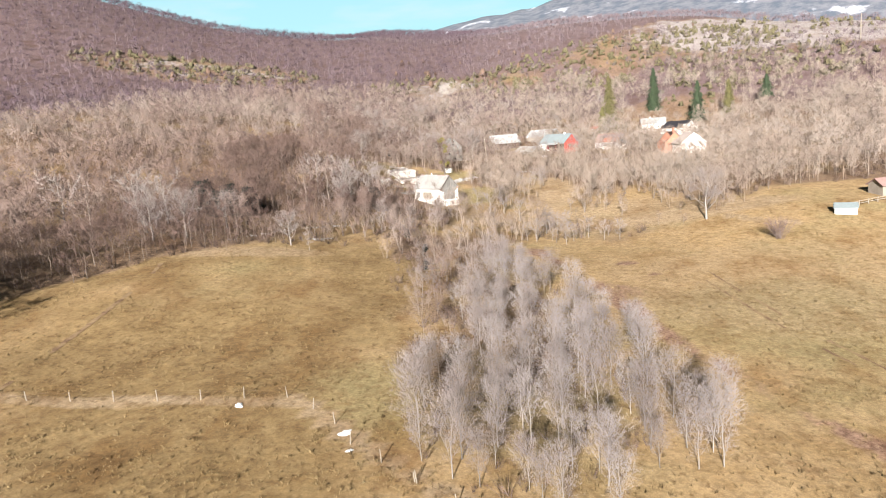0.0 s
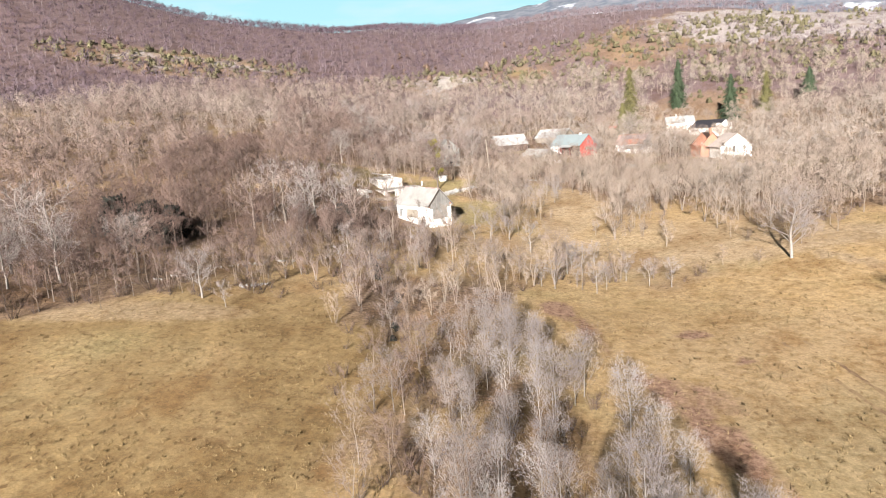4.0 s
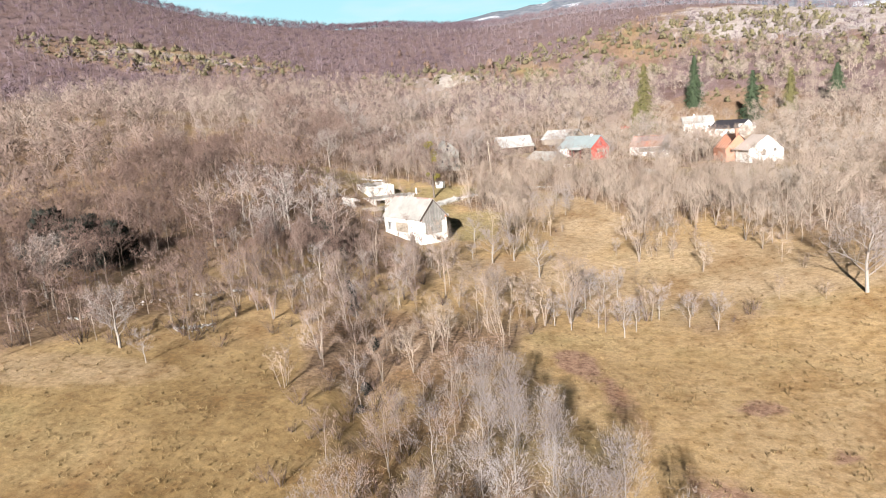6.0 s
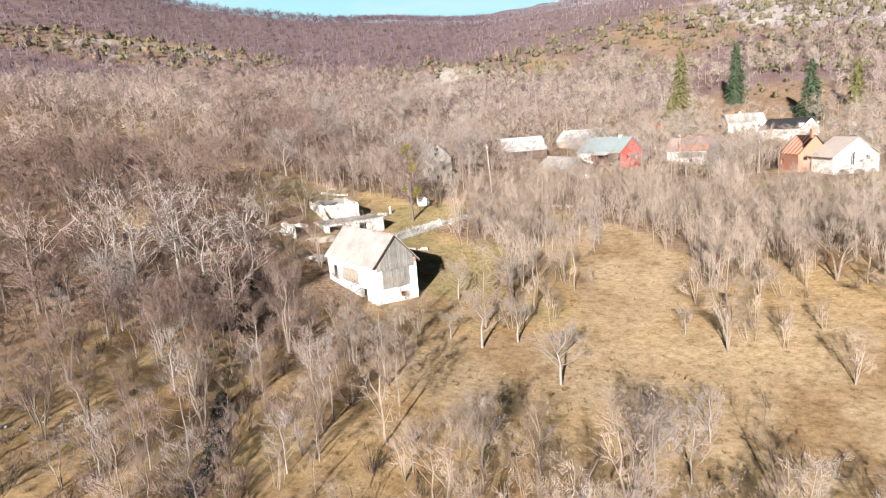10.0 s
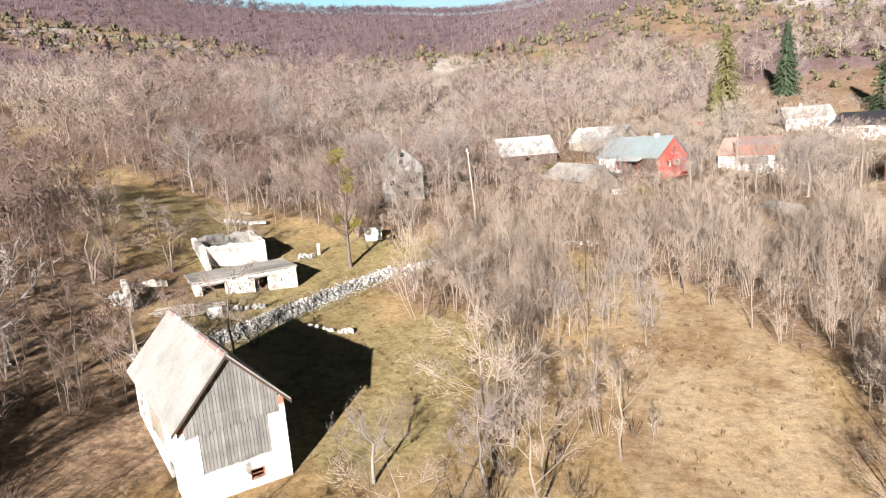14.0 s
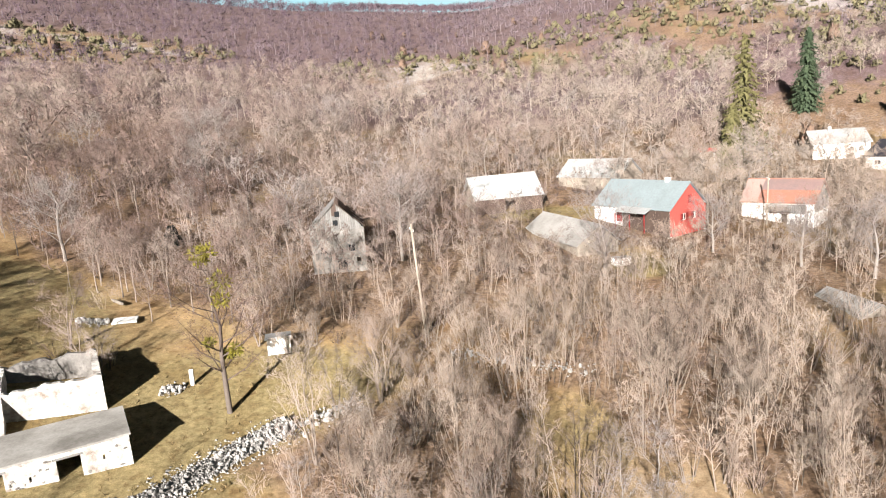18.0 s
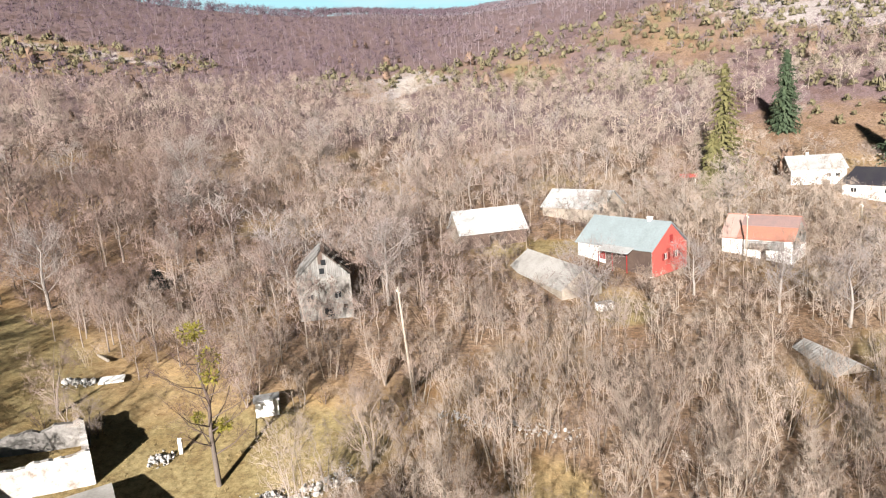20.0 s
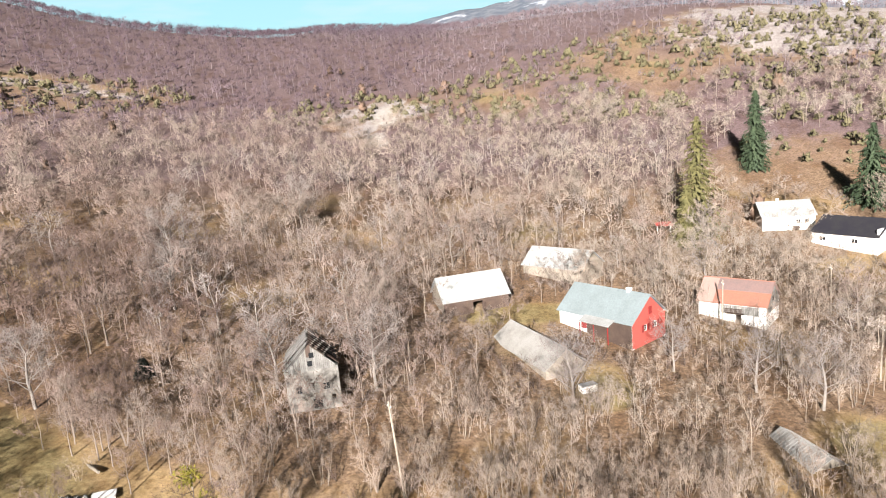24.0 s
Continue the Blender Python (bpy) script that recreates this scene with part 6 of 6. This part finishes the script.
# ---- stones, walls, poles, fences ----
def stone_mesh(seed):
    rng = np.random.default_rng(seed)
    bm = bmesh.new()
    bmesh.ops.create_icosphere(bm, subdivisions=1, radius=1.0)
    for v in bm.verts:
        v.co *= rng.uniform(0.72, 1.12)
        v.co.z *= 0.72
    me = bpy.data.meshes.new("stone")
    bm.to_mesh(me)
    bm.free()
    me.materials.append(RUBBLE)
    return me


STONES = [stone_mesh(500 + k) for k in range(7)]


def line_at(pts, f):
    lens = [math.dist(a, b) for a, b in zip(pts, pts[1:])]
    d = f * sum(lens)
    for (a, b), l in zip(zip(pts, pts[1:]), lens):
        if d <= l:
            break
        d -= l
    t = min(d / l, 1.0)
    return a[0] + (b[0] - a[0]) * t, a[1] + (b[1] - a[1]) * t, math.atan2(b[1] - a[1], b[0] - a[0])


def rubble_wall(name, label, pts, wide, high, count, lo, hi, seed, loose=0):
    """A tumbled dry-stone wall, stone by stone; the smaller stones between are one part."""
    rng = random.Random(seed)
    cx, cy = pts[len(pts) // 2]
    base = float(ground(cx, cy))
    ob = thing(name, pose(cx, cy, base), label, "stone wall")
    for i in range(count):
        x, y, a = line_at(pts, rng.random())
        o = rng.gauss(0, wide * 0.42)
        x, y = x - math.sin(a) * o, y + math.cos(a) * o
        s = rng.uniform(lo, hi) * (1.0 if abs(o) < wide * 0.5 else 0.8)
        z = float(ground(x, y)) + s * 0.25 + high * max(0.0, 1 - (o / wide) ** 2) * rng.random() ** 0.6
        m = pose(x - cx, y - cy, z - base, rng.uniform(0, 360), rng.uniform(0, 360), rng.uniform(0, 360)) @ Matrix.Diagonal((s * rng.uniform(0.8, 1.4), s, s * rng.uniform(0.7, 1.1), 1))
        part("stone", STONES[i % 7], RUBBLE, ob, at=m)
    # The packed heart of the wall.
    steps = 4 * len(pts) if loose > 1000 else 0
    ridge_v, ridge_f = [], []
    for k in range(steps + 1):
        x, y, a = line_at(pts, min(k / max(steps, 1), 0.9999))
        for o, up in ((-1.0, 0.0), (-0.5, 0.55), (0.0, 0.85), (0.5, 0.55), (1.0, 0.0)):
            o2 = o * wide * rng.uniform(0.75, 0.95)
            qx, qy = x - math.sin(a) * o2, y + math.cos(a) * o2
            ridge_v.append((qx - cx, qy - cy, float(ground(qx, qy)) - base - 0.06 + up * high * rng.uniform(0.6, 1.0)))
        if k:
            ridge_f += [(5 * k - 5 + j, 5 * k + j, 5 * k + j + 1, 5 * k - 4 + j) for j in range(4)]
    if steps:
        part("core", (ridge_v, ridge_f), RUBBLE, ob)
    if loose:
        v0 = np.array([(1, 0, -0.4), (-0.5, 0.87, -0.4), (-0.5, -0.87, -0.4), (0.1, 0.1, 0.8)])
        t0 = np.array([(0, 1, 3), (1, 2, 3), (2, 0, 3), (0, 2, 1)])
        vs, ts = [], []
        for i in range(loose):
            x, y, a = line_at(pts, rng.random())
            o = rng.gauss(0, wide * 0.6)
            x, y = x - math.sin(a) * o, y + math.cos(a) * o
            s = rng.uniform(0.07, 0.19)
            z = float(ground(x, y)) + high * 0.9 * max(0.0, 1 - (o / wide) ** 2) * rng.random()
            q = np.array(pose(0, 0, 0, rng.uniform(0, 360), rng.uniform(0, 360), 0).to_3x3())
            ts.append(t0 + 4 * i)
            vs.append(v0 @ q.T * s + (x - cx, y - cy, z - base))
        tagged(part("small_stones", tri_mesh("small_stones", np.concatenate(vs), np.concatenate(ts), RUBBLE), RUBBLE, ob), kind="stuff")
    return ob


rubble_wall("rubble_wall", "tumbled pale limestone wall across the yard", [(-36.0, 196.0), (-31.5, 203.0), (-29.2, 208.0), (-26.4, 213.8), (-24.0, 218.6), (-20.5, 223.8)], 1.5, 0.5, 300, 0.12, 0.26, 1, 4200)
rubble_wall("stone_row", "short row of bleached stones in the grass", [(-25.2, 206.8), (-22.2, 205.8), (-20.0, 205.6)], 0.3, 0.15, 26, 0.16, 0.34, 2)
rubble_wall("stone_heap", "heap of fallen stones beside the stable", [(-45.0, 206.0), (-41.5, 205.2)], 1.2, 0.5, 60, 0.14, 0.36, 3, 150)
rubble_wall("stone_bank", "scattered stones below the stable", [(-35.5, 207.8), (-31.0, 210.6)], 0.5, 0.2, 30, 0.14, 0.34, 4, 60)
rubble_wall("stone_heap", "pile of stones and rubble on the pasture", [(-47.5, 235.6), (-45.0, 237.0)], 0.8, 0.3, 40, 0.12, 0.28, 5, 120)
rubble_wall("stone_heap", "stones spilled behind the roofless pen", [(-33.6, 226.8), (-31.6, 227.8)], 0.9, 0.3, 36, 0.12, 0.3, 6, 60)
rubble_wall("stone_heap", "stones around the foot of trees", [(-22.5, 221.0), (-15.0, 227.5)], 1.6, 0.25, 60, 0.12, 0.38, 7, 160)
rubble_wall("stone_heap", "pale stones under the thicket", [(-9.0, 236.0), (4.0, 233.0)], 1.3, 0.2, 50, 0.1, 0.28, 8, 160)
rubble_wall("stone_heap", "field stones cleared to the wood edge", [(-42.0, 126.0), (-38.5, 129.0)], 0.9, 0.2, 14, 0.12, 0.3, 9, 40)
rubble_wall("stone_heap", "old field wall in the wood, overgrown", [(-58.0, 121.0), (-50.0, 137.0), (-36.0, 148.0)], 0.9, 0.1, 34, 0.1, 0.26, 10, 90)


def pole(x, y, top, label, lean=0.0, r=0.13):
    z = float(ground(x, y))
    h = top - z
    ob = thing("utility_pole", pose(x, y, z, 0, lean, 0), label, "pole")
    v, t = tube([(0, 0, -0.5), (0, 0, h * 0.5), (0, 0, h)], [r, r * 0.9, r * 0.75], 8)
    part("shaft", (v, t + [tuple(range(16, 24))]), PALE_WOOD, ob)
    for k, w in enumerate((-0.16, 0.16)):
        v, t = tube([(w * 0.6, 0, h - 0.5 - 0.25 * k), (w, 0, h - 0.5 - 0.25 * k), (w, 0, h - 0.3 - 0.25 * k)], [0.03, 0.03, 0.045], 5)
        part("insulator", (v, t), WHITE_WALL, ob, "white porcelain insulator")
    return ob


pole(-12.0, 239.2, 17.2, "bleached wooden utility pole standing in the thicket", -3)
pole(53.6, 291.0, 14.6, "pale concrete utility pole beside a slope", -1)
pole(34.0, 285.2, 14.8, "weathered wooden utility pole beside the tiled house", 1)
pole(47.5, 264.5, 13.0, "wooden utility pole leaning at the garden", 1)
for px, py in ((250.0, 735.0), (292.0, 720.0), (212.0, 452.0)):
    pole(px, py, float(ground(px, py)) + 16.0, "tall power line pole on the stony hill", 0, 0.3)


def posts_and_fence():
    pts = [(-62.0, 52.6), (-49.4, 53.8), (-36.0, 55.6), (-22.7, 57.5), (-17.5, 53.0), (-14.4, 48.3), (-8.0, 43.0), (-1.0, 37.5)]
    rng = random.Random(4)
    base = float(ground(-30.0, 55.0))
    ob = thing("field_fence", pose(-30.0, 55.0, base), "old wire fence with thin wooden posts across the meadow", "fence")
    tops = []
    for i in range(17):
        x, y, _ = line_at(pts, i / 16)
        z = float(ground(x, y)) - base
        h = rng.uniform(0.9, 1.25)
        v, t = tube([(0, 0, -0.3), (0, 0, h)], [0.05, 0.04], 6)
        part("post", (v, t + [tuple(range(6, 12))]), PALE_WOOD, ob, at=pose(x + 30.0, y - 55.0, z, rng.uniform(-7, 7), rng.uniform(-7, 7), 0))
        tops.append((x + 30.0, y - 55.0, z))
    for up in (0.45, 0.8):
        v, t = tube([(x, y, z + up) for x, y, z in tops], [0.006] * len(tops), 3)
        part("wire", (v, t), DARK_WOOD, ob)


posts_and_fence()


def patch(name, x, y, r, mat, label, category, seed, high=0.08):
    """A thin, ragged mound lying on the grass."""
    rng = random.Random(seed)
    n = 14
    rim = [(r * rng.uniform(0.55, 1.1) * math.cos(2 * math.pi * k / n), 0.7 * r * rng.uniform(0.55, 1.1) * math.sin(2 * math.pi * k / n)) for k in range(n)]
    v = [(a, b, -0.02) for a, b in rim] + [(a * 0.6, b * 0.6, high * rng.uniform(0.7, 1.2)) for a, b in rim] + [(0, 0, high)]
    f = [(k, (k + 1) % n, n + (k + 1) % n, n + k) for k in range(n)] + [(n + k, n + (k + 1) % n, 2 * n) for k in range(n)]
    ob = new(name, mesh(name, v, f, mat, True))
    ob.matrix_basis = stand(x, y, rng.uniform(0, 360))
    return tagged(ob, label, category)


SNOW = worn("old_snow", (0.86, 0.87, 0.9), (0.78, 0.78, 0.8), 5.0, 1.0, 0.7)

def roadside():
    rng = np.random.default_rng(61)
    v, t, w = thicket_bush(62, 4.2, 46, 16, 0.02)
    bush = new("bramble_bush", tri_mesh("bramble_bush", v, t, BARK_BROWN, twig=w, tint=np.full(len(v), 0.35)))
    bush.matrix_basis = stand(47.5, 124.0, 0, 1.0)
    tagged(bush, "wide round leafless bush alone in the field", "bush")
    base = float(ground(70.0, 136.0))
    fence = thing("garden_fence", pose(70.0, 136.0, base), "low pale fence beside the roadside shed", "fence")
    for k in range(9):
        x, y = 66.5 + 2.2 * k, 139.5 + 0.9 * k
        z = float(ground(x, y)) - base
        part("post", box(x - 70.06, x - 69.94, y - 136.06, y - 135.94, z - 0.3, z + 1.1), PALE_WOOD, fence)
        if k:
            px, py, pz = before
            for up in (0.45, 0.9):
                part("rail", ([(px, py, pz + up), (px, py, pz + up + 0.1), (x - 70, y - 136, z + up + 0.1), (x - 70, y - 136, z + up), (px, py + 0.04, pz + up), (px, py + 0.04, pz + up + 0.1), (x - 70, y - 135.96, z + up + 0.1), (x - 70, y - 135.96, z + up)], [(0, 1, 2, 3), (7, 6, 5, 4), (0, 4, 5, 1), (1, 5, 6, 2), (2, 6, 7, 3), (3, 7, 4, 0)]), PALE_WOOD, fence)
        before = (x - 70, y - 136, z)
    z = float(ground(79.0, 150.0))
    shed = thing("brown_shed", pose(79.0, 150.0, z, 0, 0, 12), "reddish-brown roofed shed beside the lane", "shed")
    part("body", box(-3.0, 3.0, -2.2, 2.2, -1.0, 2.2), PALE_WOOD, shed)
    part("roof", prism([(-2.6, 2.0), (0.0, 3.5), (2.6, 2.0), (2.6, 1.88), (0.0, 3.38), (-2.6, 1.88)], 0, -3.4, 3.4), OLD_TILE, shed)
    part("gable_wall", prism([(-2.2, 2.2), (2.2, 2.2), (0.0, 3.35)], 0, -2.95, 2.95), PALE_WOOD, shed)




TRODDEN = worn("trodden_earth", (0.15, 0.088, 0.05), (0.25, 0.168, 0.09), 2.5, 0.5, 0.95, relief=0.05, spread=(0.42, 0.6))


def wheel_track(pts, wide, label, seed):
    """A worn line over the meadow: a thin ragged strip that follows the ground."""
    rng = random.Random(seed)
    n = int(sum(math.dist(a, b) for a, b in zip(pts, pts[1:])) / 0.7)
    v, f, live = [], [], False
    for k in range(n + 1):
        x, y, a = line_at(pts, min(k / n, 0.9999))
        if math.sin(k * 0.31 + seed) + math.sin(k * 0.117 + 2 * seed) < -0.55:
            live = False
            continue
        o, w = rng.uniform(-0.1, 0.1), wide * rng.uniform(0.25, 0.6)
        for d in (o - w, o + w):
            qx, qy = x - math.sin(a) * d, y + math.cos(a) * d
            v.append((qx, qy, float(ground(qx, qy)) + 0.05))
        if live:
            m = len(v)
            f.append((m - 4, m - 2, m - 1, m - 3))
        live = True
    tagged(new("wheel_track", mesh("wheel_track", v, f, TRODDEN)), label, "track", kind="structure")


roadside()
wheel_track([(-52, 40), (-53.5, 55.8), (-54, 61.4), (-55.4, 68), (-56.7, 79.2), (-58.5, 92), (-62, 104)], 0.8, "narrow trodden path over the western meadow", 1)
wheel_track([(27.5, 113), (29.4, 100), (31.7, 86), (34.0, 75.6), (36.6, 66.2), (42, 50)], 0.5, "worn wheel track across the eastern meadow", 2)
wheel_track([(29.9, 113), (31.8, 100), (34.1, 86), (36.4, 75.6), (39.0, 66.2), (44.4, 50)], 0.5, "worn wheel track across the eastern meadow", 3)
patch("snow_patch", -15.5, 50.4, 1.0, SNOW, "small patch of old snow in the ditch", "snow", 1)
patch("snow_patch", -27.5, 55.3, 0.8, SNOW, "thin patch of old snow on the meadow", "snow", 2)
patch("snow_patch", -14.3, 47.3, 0.45, SNOW, "scrap of old snow by the fence", "snow", 3)


def yard():
    # White hut, post, log and slab on the pasture.
    z = float(ground(-26.0, 235.6))
    hut = thing("white_hut", pose(-26.0, 235.6, z, 0, 0, 22), "small white box hut at the trees' foot", "hut")
    part("body", box(-1.1, 1.1, -0.8, 0.8, -0.4, 1.45), WHITE_WALL, hut)
    part("roof", prism([(-1.0, 1.45), (1.0, 1.45), (1.0, 1.55), (-1.0, 1.68)], 0, -1.25, 1.25), WHITE_ROOF, hut)
    post = new("gate_post", mesh("gate_post", *join(box(-0.16, 0.16, -0.16, 0.16, -0.3, 1.35), prism([(-0.16, 1.35), (0.16, 1.35), (0, 1.48)], 0, -0.16, 0.16)), WHITE_WALL))
    post.matrix_basis = stand(-31.4, 228.6, 15)
    tagged(post, "lone white masonry gate post on the pasture", "post")
    v, t = tube([(-1.5, 0, 0.12), (0, 0.05, 0.16), (1.5, 0, 0.14)], [0.2, 0.19, 0.17], 8)
    log = new("log", mesh("log", v, t + [tuple(range(7, -1, -1)), tuple(range(16, 24))], PALE_WOOD))
    log.matrix_basis = stand(-47.3, 241.8, -35)
    tagged(log, "fallen grey log lying on grass", "log")
    slab = new("concrete_slab", mesh("concrete_slab", *box(-1.2, 1.2, -0.8, 0.8, 0.0, 0.18), WHITE_WALL))
    slab.matrix_basis = stand(-43.7, 237.8, 25) @ pose(0, 0, 0.1, 4, 3, 0)
    tagged(slab, "tilted whitish concrete slab on stones", "slab")
    # Timber and boards stacked beside the stable.
    stack = thing("timber_stack", pose(-37.4, 206.6, float(ground(-37.4, 206.6)), 0, 0, 30), "stack of old grey beams beside the stable", "timber")
    rng = random.Random(3)
    for k in range(30):
        x, h = rng.uniform(-3.4, -1.6), 0.16 * (k // 6)
        part("beam", box(x, x + rng.uniform(3.6, 5.6), -1.2 + 0.4 * (k % 6), -1.2 + 0.4 * (k % 6) + 0.17, h - 0.2, h - 0.04), PALE_WOOD, stack, at=pose(0, 0, 0.1, 0, 0, rng.uniform(-4, 4)))
    block = new("masonry_block", mesh("masonry_block", *box(-0.7, 0.7, -0.45, 0.45, -0.4, 1.0), STONE_WALL))
    block.matrix_basis = stand(-34.6, 207.0, 35)
    tagged(block, "limewashed masonry stub in front of the stable", "wall stub")


yard()
